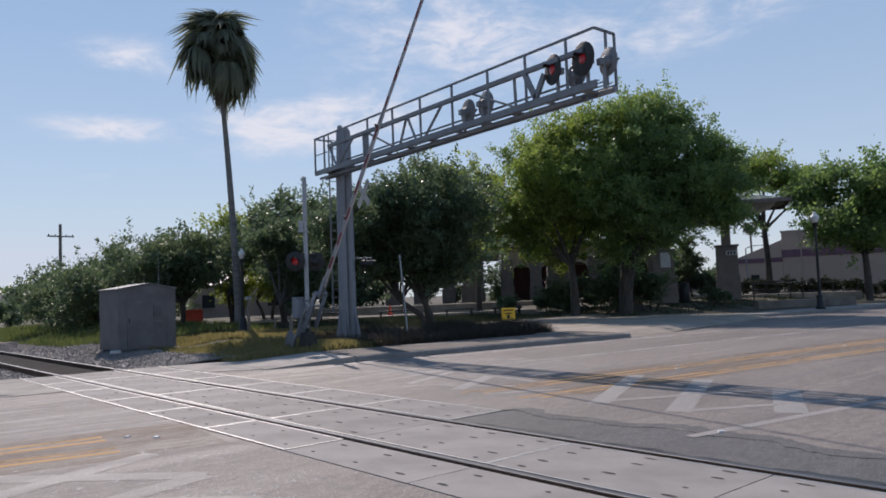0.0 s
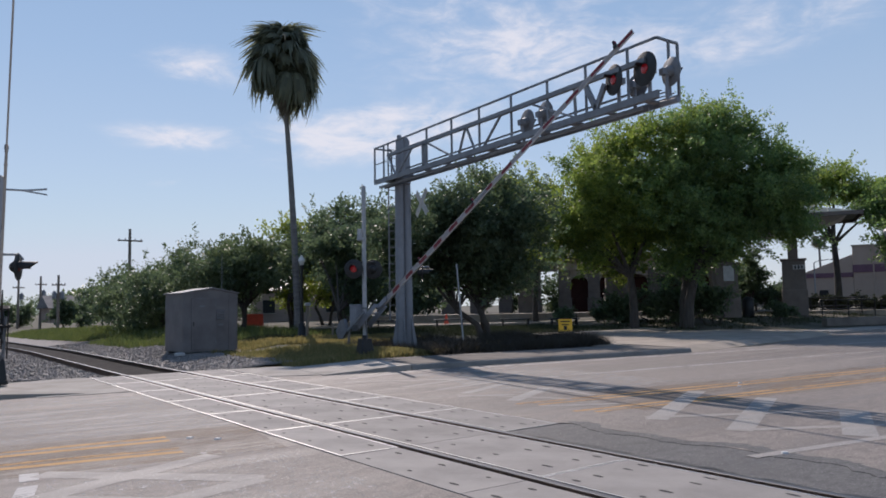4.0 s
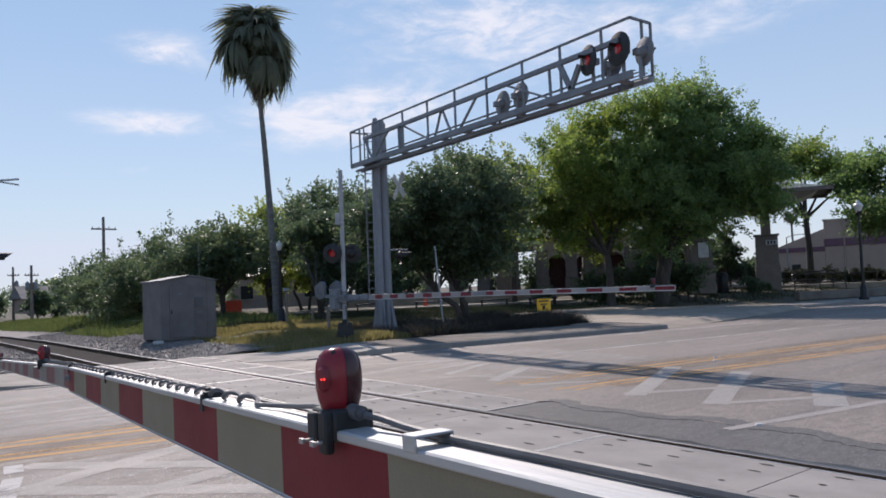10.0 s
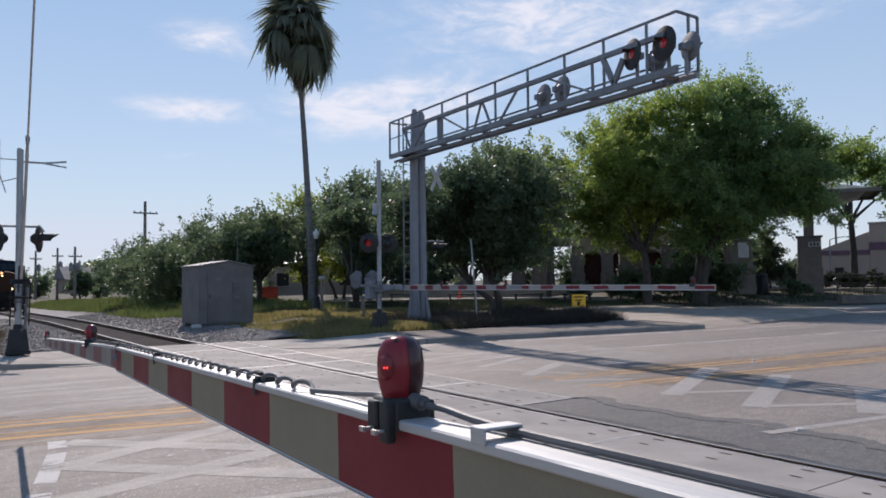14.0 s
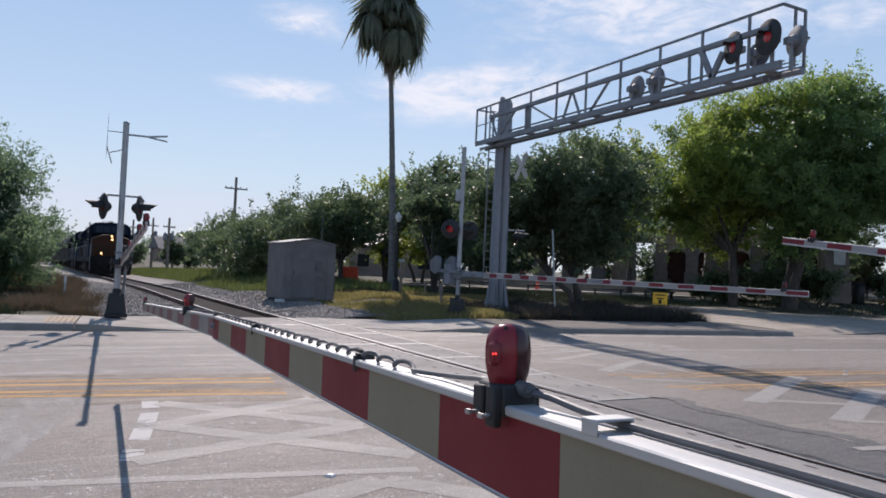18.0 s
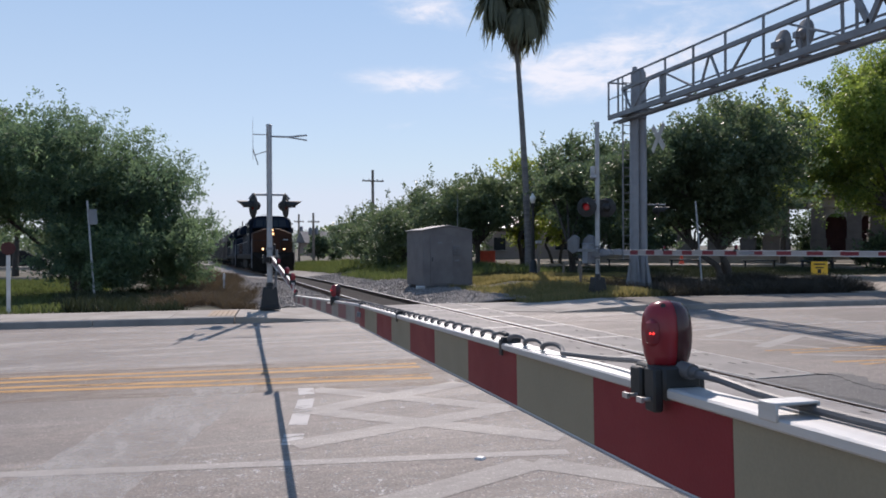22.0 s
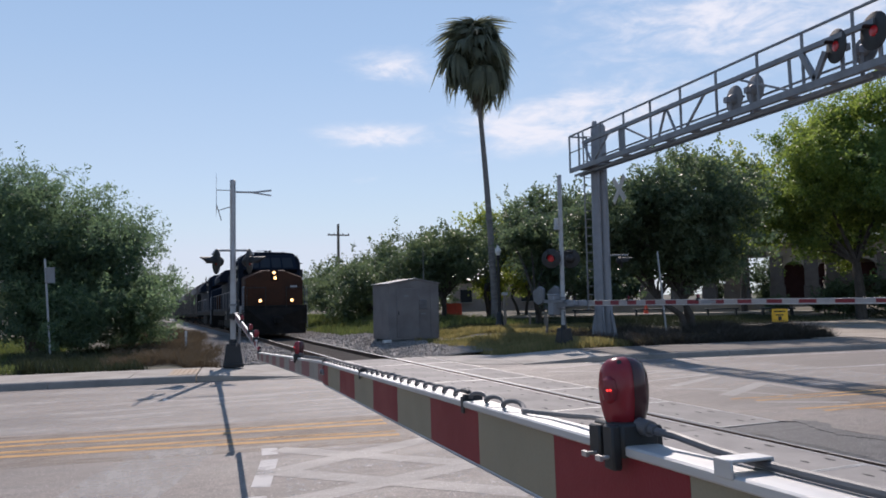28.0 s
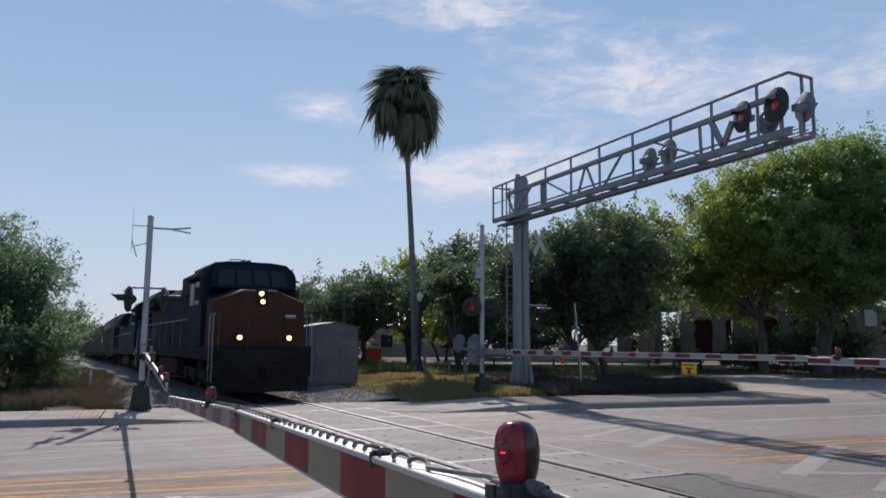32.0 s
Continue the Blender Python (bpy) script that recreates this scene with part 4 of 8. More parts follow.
def panel_mesh(w, L, cols, seed, edge=True):
    """A concrete panel and the places of its bolt holes."""
    b = Builder()
    holes, rims = [], []
    b.box((0, 0, -0.09), (w - 0.012, L - 0.014, 0.18))
    e = 0.022
    if edge:
        for s in (-1, 1):
            x, y = s * (w / 2 - e / 2 - 0.006), s * (L / 2 - e / 2 - 0.007)
            rims.append(Builder().box((x, 0, 0.0), (e, L - 0.014, 0.006)).mesh("steel_edge", M_STEELEDGE, smooth=False))
            if w < 1.2 or s > 0:
                rims.append(Builder().box((0, y, 0.0), (w - 0.06, e, 0.006)).mesh("steel_edge", M_STEELEDGE, smooth=False))
    rng = random.Random(seed)
    for cx in cols:
        for k in range(3):
            cy = (k - 1) * L * 0.36 + rng.uniform(-0.03, 0.03)
            a, h = rng.uniform(0.03, 0.045), rng.uniform(0.018, 0.026)
            if rng.random() < 0.45:
                a *= 1.9
            holes.append(Matrix.Translation((cx, cy, 0.0)) @ Matrix.Diagonal((h, a, 1, 1)))
    return b.mesh("crossing_panel", M_PANEL, smooth=False), holes, rims


def build_crossing():
    cr = thing("crossing_surface", pose(0, 0, 0), "concrete level crossing panels with steel edges and bolt holes", "crossing panels", kind="structure")
    L = 2.25
    gauge = [panel_mesh(1.31, L, (-0.5, -0.2, 0.25, 0.52), s) for s in (1, 2)]
    near = [panel_mesh(0.80, L, (-0.22, 0.2), s) for s in (3, 4)]
    plain = [panel_mesh(0.80, L, (-0.22, 0.2), s, False) for s in (5, 6)]
    far = [panel_mesh(0.98, L, (-0.28, 0.1, 0.3), s) for s in (7, 8)]
    ring = [(math.cos(t), math.sin(t)) for t in [2 * math.pi * i / 10 for i in range(10)]]
    # no opening: a shallow dish whose near-black colour is the hole's shade
    hole = Builder().add([(x, y, 0.0025) for x, y in ring] + [(x * 0.8, y * 0.8, 0.001) for x, y in ring], [(i, (i + 1) % 10, 10 + (i + 1) % 10, 10 + i) for i in range(10)] + [tuple(range(10, 20))]).mesh("bolt_hole", M_HOLE, smooth=False)

    def lay(kind, m, open_holes):
        p = part("crossing_panel", kind[0], None, cr, m=m)
        for h in kind[1] if open_holes else ():
            part("bolt_hole", hole, None, p, m=h)
        for r in kind[2]:
            part("steel_edge", r, None, p)

    for k in range(-10, 6):
        y = 7.65 + L * (k + 0.5)
        lay(gauge[k % 2], pose(6.007, y, 0.006, 0, 0, 180 * (k % 2)), k >= -4)
        lay((near if k >= 0 else plain)[k % 2], pose(4.775, y, 0.006 if k >= 0 else 0.002), k >= -4)
        if k >= 0:
            lay(far[k % 2], pose(7.355, y, 0.006), True)


build_ground()
build_road()
build_markings()
build_sidewalks()
build_track()
build_crossing()

# ---------------------------------------------------------------- gates and signals

ARM_D = Vector((0.083, 0.9965, 0)).normalized()


def arm_lamp(arm, y, z, s=1.0, detail=False, x=0.0):
    """A red lamp clamped on top of a gate arm."""
    base = part("lamp_base", Builder().box((0, 0, 0.006), (0.062 * s, 0.088 * s, 0.05 * s)), M_BLACK, arm, "black clamp", bevel=0.004 * s, m=pose(x, y, z))
    part("jaw", Builder().box((-0.036 * s, -0.022 * s, -0.004), (0.016 * s, 0.03 * s, 0.066 * s)), M_BLACK, base, bevel=0.003 * s)
    part("jaw", Builder().box((-0.034 * s, 0.026 * s, 0.0), (0.014 * s, 0.034 * s, 0.05 * s)), M_BLACK, base, bevel=0.003 * s)
    part("jaw", Builder().box((0.034 * s, 0.0, -0.004), (0.014 * s, 0.08 * s, 0.06 * s)), M_BLACK, base, bevel=0.003 * s)
    prof = [(0.020, 0.024), (0.027, 0.032), (0.031, 0.046), (0.0335, 0.064), (0.034, 0.084), (0.032, 0.104), (0.027, 0.117), (0.019, 0.125), (0.007, 0.128)]
    prof = [(r * s, q * s) for r, q in prof]
    part("lens", Builder().lathe(prof, 24, Matrix.Diagonal((1.14, 0.98, 1, 1))), M_LENS, base, "dark red plastic lens")
    shell = Builder()
    verts, faces = [], []
    for r, q in prof[1:]:
        for k in range(11):
            a = -1.6 + 2.6 * k / 10
            verts.append(((r + 0.0015 * s) * 1.14 * math.cos(a), (r + 0.0015 * s) * 0.98 * math.sin(a), q))
    for i in range(len(prof) - 2):
        for k in range(10):
            faces.append((i * 11 + k, i * 11 + k + 1, (i + 1) * 11 + k + 1, (i + 1) * 11 + k))
    part("shell", shell.add(verts, faces), M_LENSDARK, base, "dark smoked shell")
    part("bulge", Builder().lathe([(0.003 * s, -0.021 * s), (0.0105 * s, -0.015 * s), (0.0135 * s, 0.0), (0.0105 * s, 0.015 * s), (0.003 * s, 0.021 * s)], 14, Matrix.Translation((-0.031 * s, -0.014 * s, 0.08 * s))), M_LENS, base)
    led = Builder()
    for k in (-0.5, 0.5):
        led.lathe([(0.0004, -0.002 * s), (0.0018 * s, -0.0008 * s), (0.0018 * s, 0.0008 * s), (0.0004, 0.002 * s)], 8, Matrix.Translation(((-0.0388 + 0.0038 * k) * s, (-0.0252 - 0.0024 * k) * s, 0.08 * s)))
    part("led_row", led, M_LED, base, "pair of red light-emitting diodes")
    if detail:
        bb = Builder().cyl((0.004, -0.034, 0.026), (0.008, -0.058, 0.024), 0.0125, 0.012, 14).cyl((0.008, -0.058, 0.024), (0.009, -0.07, 0.023), 0.008, 0.007, 10)
        part("cable_gland", bb, M_CABLE, base, "grey cable gland")
        part("cable_gland", Builder().cyl((0, 0.03, 0.03), (0, 0.052, 0.027), 0.008, 0.008, 10), M_SIGNW, base, "white cable gland")
        for yy in (-0.024, 0.02):
            part("wing_nut", Builder().cyl((-0.04, yy, -0.018), (-0.058, yy, -0.018), 0.003, 0.003, 8).box((-0.06, yy, -0.018), (0.005, 0.016, 0.008)), M_STEELEDGE, base)
        part("screw", Builder().cyl((-0.014, -0.016, 0.12), (-0.016, -0.02, 0.121), 0.004, 0.004, 8), M_BLACK, base)
    return base


def gate_arm(label, pivot, head, start, length, joint, lamps, near=False, first=0.0, top=0.08, droop=0.0, pitch=0.406, sway=0.0, dull=False, plates=False):
    """A striped arm along local +Y from its pivot. start: where the board begins; joint: where the slim tip section begins."""
    ang = math.degrees(math.atan2(-head.x, head.y))
    arm = thing("crossing_gate", pose(*pivot, 0, 0, ang), label, "crossing gate", "gates of the crossing")

    def edge(y):
        return top - droop * max(0.0, y - joint) / (length - joint)

    def bend(pts):
        return [(x + sway * max(0.0, y - joint) / (length - joint), y, z) for x, y, z in pts]

    def hgt(y):
        if y < joint:
            if near:
                return 0.1535 - (0.0058 * (y - 2.2) if y > 2.2 else 0.02 * (2.2 - y))
            return 0.165 - 0.006 * (y - start)
        if near:
            return 0.124 - 0.02 * (y - joint) / (length - joint)
        return 0.125 - 0.02 * (y - joint) / (length - joint)

    def frame_run(name, ys, th):
        b = Builder()
        for y0, y1 in zip(ys, ys[1:]):
            h0, h1 = hgt(y0 + 1e-4), hgt(y1 - 1e-4)
            for dz0, dz1, hh, w in ((0, 0, 0.016, th), (-h0, -h1, 0.009 if near else 0.016, th * 0.64 if near else th * 0.9)):
                z0, z1 = edge(y0) + dz0, edge(y1) + dz1
                if dz0:
                    z0, z1 = z0 + hh, z1 + hh
                mi = 1 if near and dz0 else 0
                b.add(bend([(-w / 2, y0, z0 - hh), (w / 2, y0, z0 - hh), (w / 2, y0, z0), (-w / 2, y0, z0), (-w / 2, y1, z1 - hh), (w / 2, y1, z1 - hh), (w / 2, y1, z1), (-w / 2, y1, z1)]),
                      [(0, 1, 2, 3), (7, 6, 5, 4), (0, 4, 5, 1), (1, 5, 6, 2), (2, 6, 7, 3), (3, 7, 4, 0)], mi)
            t = 0.012
            b.add(bend([(-t, y0, edge(y0) - h0), (t, y0, edge(y0) - h0), (t, y0, edge(y0)), (-t, y0, edge(y0)), (-t, y1, edge(y1) - h1), (t, y1, edge(y1) - h1), (t, y1, edge(y1)), (-t, y1, edge(y1))]),
                  [(0, 1, 2, 3), (7, 6, 5, 4), (1, 5, 6, 2), (3, 7, 4, 0)])
        return part(name, b, [M_ALU, M_SILVER], arm, "aluminium frame with bright top flange", bevel=0.003, smooth=False)

    frame_run("arm_frame", [start, 2.2, joint] if near else [start, joint], 0.056)
    frame_run("tip_frame", [joint, length], 0.034)
    k0 = math.floor((start - first) / pitch)
    k = k0
    while first + k * pitch < length:
        a, c = [first + j * pitch + (0.055 if near and j < 0 else 0.0) for j in (k, k + 1)]
        a, c = max(start, a), min(length, c)
        if a < joint < c:
            spans = [(a, joint), (joint, c)]
        else:
            spans = [(a, c)]
        if near and a < 2.15 and c > 2.25:
            spans = [(a, 2.2), (2.2, c)]
        for a, c in spans:
            if c - a < 0.02:
                continue
            b = Builder()
            t = 0.0165 if a < joint else 0.0145
            m0 = 0.0165
            za, zc = edge(a) - m0, edge(c) - m0
            low = 0.0085 if near else m0 + 0.006
            la, lc = edge(a) - hgt(a + 1e-4) + low, edge(c) - hgt(c - 1e-4) + low
            a2, c2 = a + (0.0 if a == 2.2 else 0.0005), c - (0.0 if c == 2.2 else 0.0005)
            b.add(bend([(-t, a2, la), (t, a2, la), (t, a2, za), (-t, a2, za), (-t, c2, lc), (t, c2, lc), (t, c2, zc), (-t, c2, zc)]),
                  [(0, 1, 2, 3), (7, 6, 5, 4), (0, 4, 5, 1), (1, 5, 6, 2), (2, 6, 7, 3), (3, 7, 4, 0)])
            red = k % 2 == 0
            # near arm: stripes past the joint take the colours with glare mixed in
            part("red_stripe" if red else "white_stripe", b, ((M_REDTIP if a >= joint else M_RED) if near else M_REDARM) if red else ((M_WHITETIP if a >= joint else M_WHITESHEET) if near else M_WHITEARM), arm, smooth=False)
        k += 1
    for y, s in lamps:
        arm_lamp(arm, y, edge(y), s, near, sway * max(0.0, y - joint) / (length - joint))
    # joint plate with bolts
    b = Builder()
    for s in (-1, 1):
        b.box((s * 0.02, joint, top - 0.06), (0.008, 0.12 if near else 0.5, 0.03 if near else 0.07))
        for yy in (-0.02,) if near else (-0.15, 0.15):
            b.cyl((s * 0.024, joint + yy, top - 0.06), (s * 0.036, joint + yy, top - 0.06), 0.014, 0.014, 6)
    part("joint_plate", b, M_GREYPAINT if near else M_SILVER, arm)
    # root bracket and counterweight
    b = Builder().box((0.05, start - 0.1, 0.0), (0.03, 0.7, 0.16)).box((-0.05, start - 0.1, 0.0), (0.03, 0.7, 0.16))
    for s in (-1, 1):
        b.add([(s * 0.19 - 0.012, 0.55, -0.06), (s * 0.19 + 0.012, 0.55, -0.06), (s * 0.19 + 0.012, 0.5, 0.1), (s * 0.19 - 0.012, 0.5, 0.1),
               (s * 0.19 - 0.012, -0.8, -0.16), (s * 0.19 + 0.012, -0.8, -0.16), (s * 0.19 + 0.012, -0.85, 0.06), (s * 0.19 - 0.012, -0.85, 0.06)],
              [(0, 1, 2, 3), (7, 6, 5, 4), (0, 4, 5, 1), (1, 5, 6, 2), (2, 6, 7, 3), (3, 7, 4, 0)])
    b.box((0, 0.52, 0.0), (0.36, 0.04, 0.12)).cyl((-0.24, 0, 0), (0.24, 0, 0), 0.03, 0.03, 12)
    part("arm_bracket", b, M_IRON if dull else M_SILVER, arm, "pale grey steel bracket", bevel=0.004)
    if plates:
        for x, y0 in ((0.05, -0.72), (0.32, -1.3)):
            out = [(y0 - 0.05, 0.02), (y0 - 0.05, 0.48), (y0 - 0.32, 0.56), (y0 - 0.78, 0.4), (y0 - 0.74, 0.08), (y0 - 0.4, -0.06)]
            b = Builder()
            n = len(out)
            b.add([(x - 0.05, y, z) for y, z in out] + [(x + 0.05, y, z) for y, z in out], [tuple(range(n)), tuple(reversed(range(n, 2 * n)))] + [(i, i + n, (i + 1) % n + n, (i + 1) % n) for i in range(n)])
            cw = part("counterweight", b, M_WEIGHT, arm, "pale grey counterweight plate", bevel=0.008)
            for y, z in ((-0.25, 0.18), (-0.55, 0.2)):
                part("bolt", Builder().cyl((x - 0.075, y0 + y, z), (x + 0.075, y0 + y, z), 0.025, 0.025, 6), M_GREYPAINT, cw)
            part("weight_arm", Builder().box((x, (y0 - 0.2) / 2, 0.06), (0.04, abs(y0 - 0.2), 0.1)), M_GREYPAINT, arm, bevel=0.005)
        return arm
    k = 0.45 if dull else 1.0
    b = Builder().box((0.19 * k, -0.86 * k, -0.04), (0.12 * k, 0.62 * k, 0.36 * k), Matrix.Rotation(-0.25, 3, "X")).box((-0.19 * k, -0.86 * k, -0.04), (0.12 * k, 0.62 * k, 0.36 * k), Matrix.Rotation(-0.25, 3, "X"))
    part("counterweight", b, M_IRON if dull else M_SILVER, arm, "stacked grey counterweight plates", bevel=0.015)
    return arm


def flasher(parent, m, lit=False, hood=0.42, r=0.30, back=None, rim=-0.35):
    """A round crossing signal facing local +Y: background disc, hood and roundel."""
    b = Builder()
    n = 24
    b.lathe([(r * 0.97, -0.014), (r, -0.007), (r, 0.007), (r * 0.97, 0.014)], n, pose(0, 0, 0, -90))
    disc = part("background", b, back or M_BLACK, parent, "round black background disc" if back is None else "round background disc with a grey back", m=m)
    b = Builder()
    verts, faces = [], []
    for i, (rr, yy) in enumerate(((0.125, 0.012), (0.122, hood * 0.55), (0.118, hood))):
        for k in range(13):
            a = rim + (math.pi - 2 * rim) * k / 12
            cut = yy if i < 2 else yy * (0.55 + 0.45 * max(0.0, math.sin(a)))
            verts.append((rr * math.cos(a), cut, rr * math.sin(a)))
    for i in range(2):
        for k in range(12):
            faces.append((i * 13 + k, i * 13 + k + 1, (i + 1) * 13 + k + 1, (i + 1) * 13 + k))
    part("hood", b.add(verts, faces), M_BLACK, disc)
    part("roundel", Builder().lathe([(0.11, 0.0), (0.105, 0.02), (0.06, 0.034), (0.01, 0.038)], 20, pose(0, 0.012, 0, -90)), M_REDLIT if lit else M_REDOFF, disc, "red signal lens")
    part("housing", Builder().lathe([(0.14, 0.0), (0.135, 0.08), (0.08, 0.15), (0.04, 0.17)], 16, pose(0, -0.012, 0, 90)), back or M_BLACK, disc)
    return disc


def crossbuck(parent, m, size=1.2):
    """Two crossed boards facing local -Y."""
    for a in (45, -45):
        b = Builder().box((0, 0.004 * (a > 0), 0), (size, 0.006, 0.23))
        part("crossbuck_board", b, [M_SIGNW], parent, "white crossing sign board", m=m @ pose(0, 0, 0, 0, a, 0))


def gate_mast(label, x, y, z, head, height, box_side, detail, slim=1.0):
    """A steel mast with its gate machine. Local +Y: the way in which the arm reaches when it is down."""
    ang = math.degrees(math.atan2(-head.x, head.y))
    ma = thing("gate_mast", pose(x, y, z, 0, 0, ang), label, "crossing signal", "gate masts of the crossing")
    b = Builder().box((0, 0, 0.04), (0.5, 0.5, 0.1)).box((0, 0, 0.32), (0.46, 0.46, 0.5), taper=0.72).cyl((0, 0, 0.5), (0, 0, 0.68), 0.12, 0.085, 16)
    part("mast_base", b, M_IRON, ma, "dark cast base", bevel=0.02)
    b = Builder().cyl((0, 0, 0.4), (0, 0, height), 0.07, 0.07, 16).cyl((0, 0, height), (0, 0, height + 0.03), 0.08, 0.05, 16)
    part("pole", b, M_GALV, ma)
    for zz in (1.15, 1.5):
        part("pole_clamp", Builder().cyl((0, 0, zz), (0, 0, zz + 0.06), 0.095, 0.095, 14), M_GREYPAINT, ma)
    bx = part("gate_machine", Builder().box((0, 0, 0), (0.42 * slim, 0.4, 0.62)).box((0, 0, 0.33), (0.46 * slim, 0.44, 0.05)), M_SILVER if slim == 1 else M_IRON, ma, "grey gate machine box", bevel=0.02, m=pose(0.28 * box_side * (slim if slim == 1 else 0.2), -0.3 if slim != 1 or box_side == 0.3 else 0.0, 1.3))
    part("machine_door", Builder().box((0, -0.212, 0), (0.34 * slim, 0.02, 0.5)), M_GALV if slim == 1 else M_IRON, bx, bevel=0.006)
    part("latch", Builder().box((0.1, -0.23, 0.0), (0.03, 0.02, 0.1)), M_IRON, bx)
    part("conduit", Builder().tube([(0.12 * box_side, 0.12, 1.1), (0.16 * box_side, 0.2, 0.85), (0.1 * box_side, 0.22, 0.6), (0.05 * box_side, 0.12, 0.45)], 0.02, 8), M_CABLE, ma)
    return ma


def build_gates():
    # near the camera, across the eastbound lanes
    p0 = Vector((0.739, 0.789, 0)) - ARM_D * 2.097
    sw = gate_arm("striped gate arm with red lamps and a coiled cable on top", (p0.x, p0.y, 1.545), ARM_D, 0.75, 11.35, 5.58, [(2.243, 1.0), (6.87, 0.95), (11.25, 0.6)], True, 2.057, 0.018, 0.09, 0.414, -0.07)
    # cable: straight by the lamp, then a coil held by straps
    b = Builder()
    pts = []
    turns, y0, y1 = 37, 3.02, 6.7
    for i in range(turns * 16):
        t = i / (turns * 16 - 1)
        a = 2 * math.pi * turns * t
        yy = y0 + (y1 - y0) * t
        lift = 0.018 - 0.0156 * max(0.0, yy - 5.58)
        pts.append((-0.004 + 0.0105 * math.cos(a), yy, lift + 0.003 + 0.0075 * (1 + math.sin(a))))
    b.tube(pts, 0.0044, 6)
    part("coiled_cable", b, M_CABLE, sw, "grey coiled cable")
    run = [(0.0, 2.301, 0.043), (0.006, 2.36, 0.041), (0.011, 2.44, 0.034), (0.01, 2.54, 0.028), (-0.004, 2.62, 0.026)]
    for i in range(57):
        a = 2 * math.pi * 3.5 * i / 56
        run.append((-0.004 + 0.01 * math.sin(a), 2.64 + 0.38 * i / 56, 0.0325 - 0.0072 * math.cos(a)))
    b = Builder().tube(run, 0.0052, 8)
    part("cable", b, M_CABLE, sw, "grey cable")
    b = Builder().tube([(0.01, 2.184, 0.04), (0.016, 2.134, 0.038), (0.021, 2.064, 0.03), (0.024, 1.994, 0.026), (0.024, 1.894, 0.025), (0.024, 1.334, 0.024), (0.024, 0.734, 0.024)], 0.0058, 8)
    part("cable", b, M_CABLE, sw, "grey cable")
    for y in (1.97, 1.2):
        b = Builder().box((0, y, 0.034), (0.062, 0.034, 0.004)).box((-0.029, y, 0.024), (0.004, 0.034, 0.022)).box((0.029, y, 0.024), (0.004, 0.034, 0.022))
        part("cable_clip", b, M_ALU, sw, "bent aluminium clip", bevel=0.0015)
    for y in (2.97, 4.36, 5.5):
        b = Builder().box((0, y, 0.025), (0.046, 0.022, 0.016)).box((-0.026, y, 0.008), (0.005, 0.022, 0.04)).cyl((-0.006, y + 0.01, 0.036), (-0.004, y + 0.07, 0.038), 0.006, 0.005, 8)
        part("strap", b, M_BLACK, sw, "black cable strap", bevel=0.002)
    swm = gate_mast("galvanised gate mast beside the pavement", 0.30, p0.y - 0.05, 0.14, ARM_D, 4.9, 1, False)
    flasher(swm, pose(-0.45, 0, 2.75, 0, 0, 90))
    flasher(swm, pose(0.45, 0, 2.75, 0, 0, -90))
    # across the westbound lanes, beyond the rails
    ne = gate_arm("red and white striped gate arm with red lamps", (12.42, 20.3, 1.5), Vector((-0.06, -1, 0)).normalized(), 0.8, 12.37, 6.6, [(11.88, 1.15), (6.2, 1.0), (3.2, 0.9)], False, 0.555, pitch=0.4375, plates=True)
    nem = gate_mast("galvanised gate mast with gate machine and red signals beside the road", 12.42, 20.86, 0.14, Vector((-0.06, -1, 0)).normalized(), 5.45, 0.3, True)
    part("crossarm", Builder().cyl((0.5, 0, 3.0), (-0.4, 0, 3.0), 0.03, 0.03, 10), M_IRON, nem)
    flasher(nem, pose(0.4, 0.06, 2.78, 0, 0, -38), True, 0.3, 0.31)
    flasher(nem, pose(-0.34, -0.05, 2.78, 0, 0, 142), False, 0.34, 0.31)
    b = Builder()
    b.box((0.16, 0, 3.9), (0.12, 0.1, 0.35)).cyl((0.14, 0, 3.7), (0.14, 0, 3.78), 0.1, 0.1, 12)
    part("bell", b, M_GALV, nem, bevel=0.01)
    # far left corner
    h = Vector((-0.0765, -1, 0)).normalized()
    nw = gate_arm("red and white striped gate arm pointing across the road", (2.12, 19.25, 1.42), h, 0.7, 9.2, 4.2, [(9.05, 1.0), (7.6, 1.0), (4.4, 0.9)], False, 0.7, dull=True)
    nwm = gate_mast("galvanised gate mast with crossed signals at the pavement corner", 2.1, 19.43, 0.14, h, 4.66, -1, True, 0.45)
    part("crossarm", Builder().tube([(0.5, 0, 2.78), (0.42, 0, 2.9), (-0.42, 0, 2.9), (-0.5, 0, 2.78)], 0.03, 8), M_GALV, nwm)
    flasher(nwm, pose(0.40, 0, 2.62, 0, 0, -73), False, 0.42, 0.32)
    flasher(nwm, pose(-0.40, 0, 2.62, 0, 0, 73), False, 0.42, 0.32)
    crossbuck(nwm, pose(0.4, 0, 4.3, 0, 0, 90))
    part("sign_bracket", Builder().cyl((0.4, 0, 4.42), (0, 0, 4.42), 0.012, 0.012, 6), M_GALV, nwm)
    part("sign_bracket", Builder().cyl((0.36, 0, 3.9), (0, 0, 4.02), 0.012, 0.012, 6), M_GALV, nwm)
    b = Builder().tube([(0, 0, 4.38), (-0.5, 0, 4.38), (-0.95, 0, 4.44)], 0.025, 6).tube([(-0.5, 0, 4.37), (-0.95, 0.05, 4.30)], 0.02, 6)
    part("side_bracket", b, M_GALV, nwm)
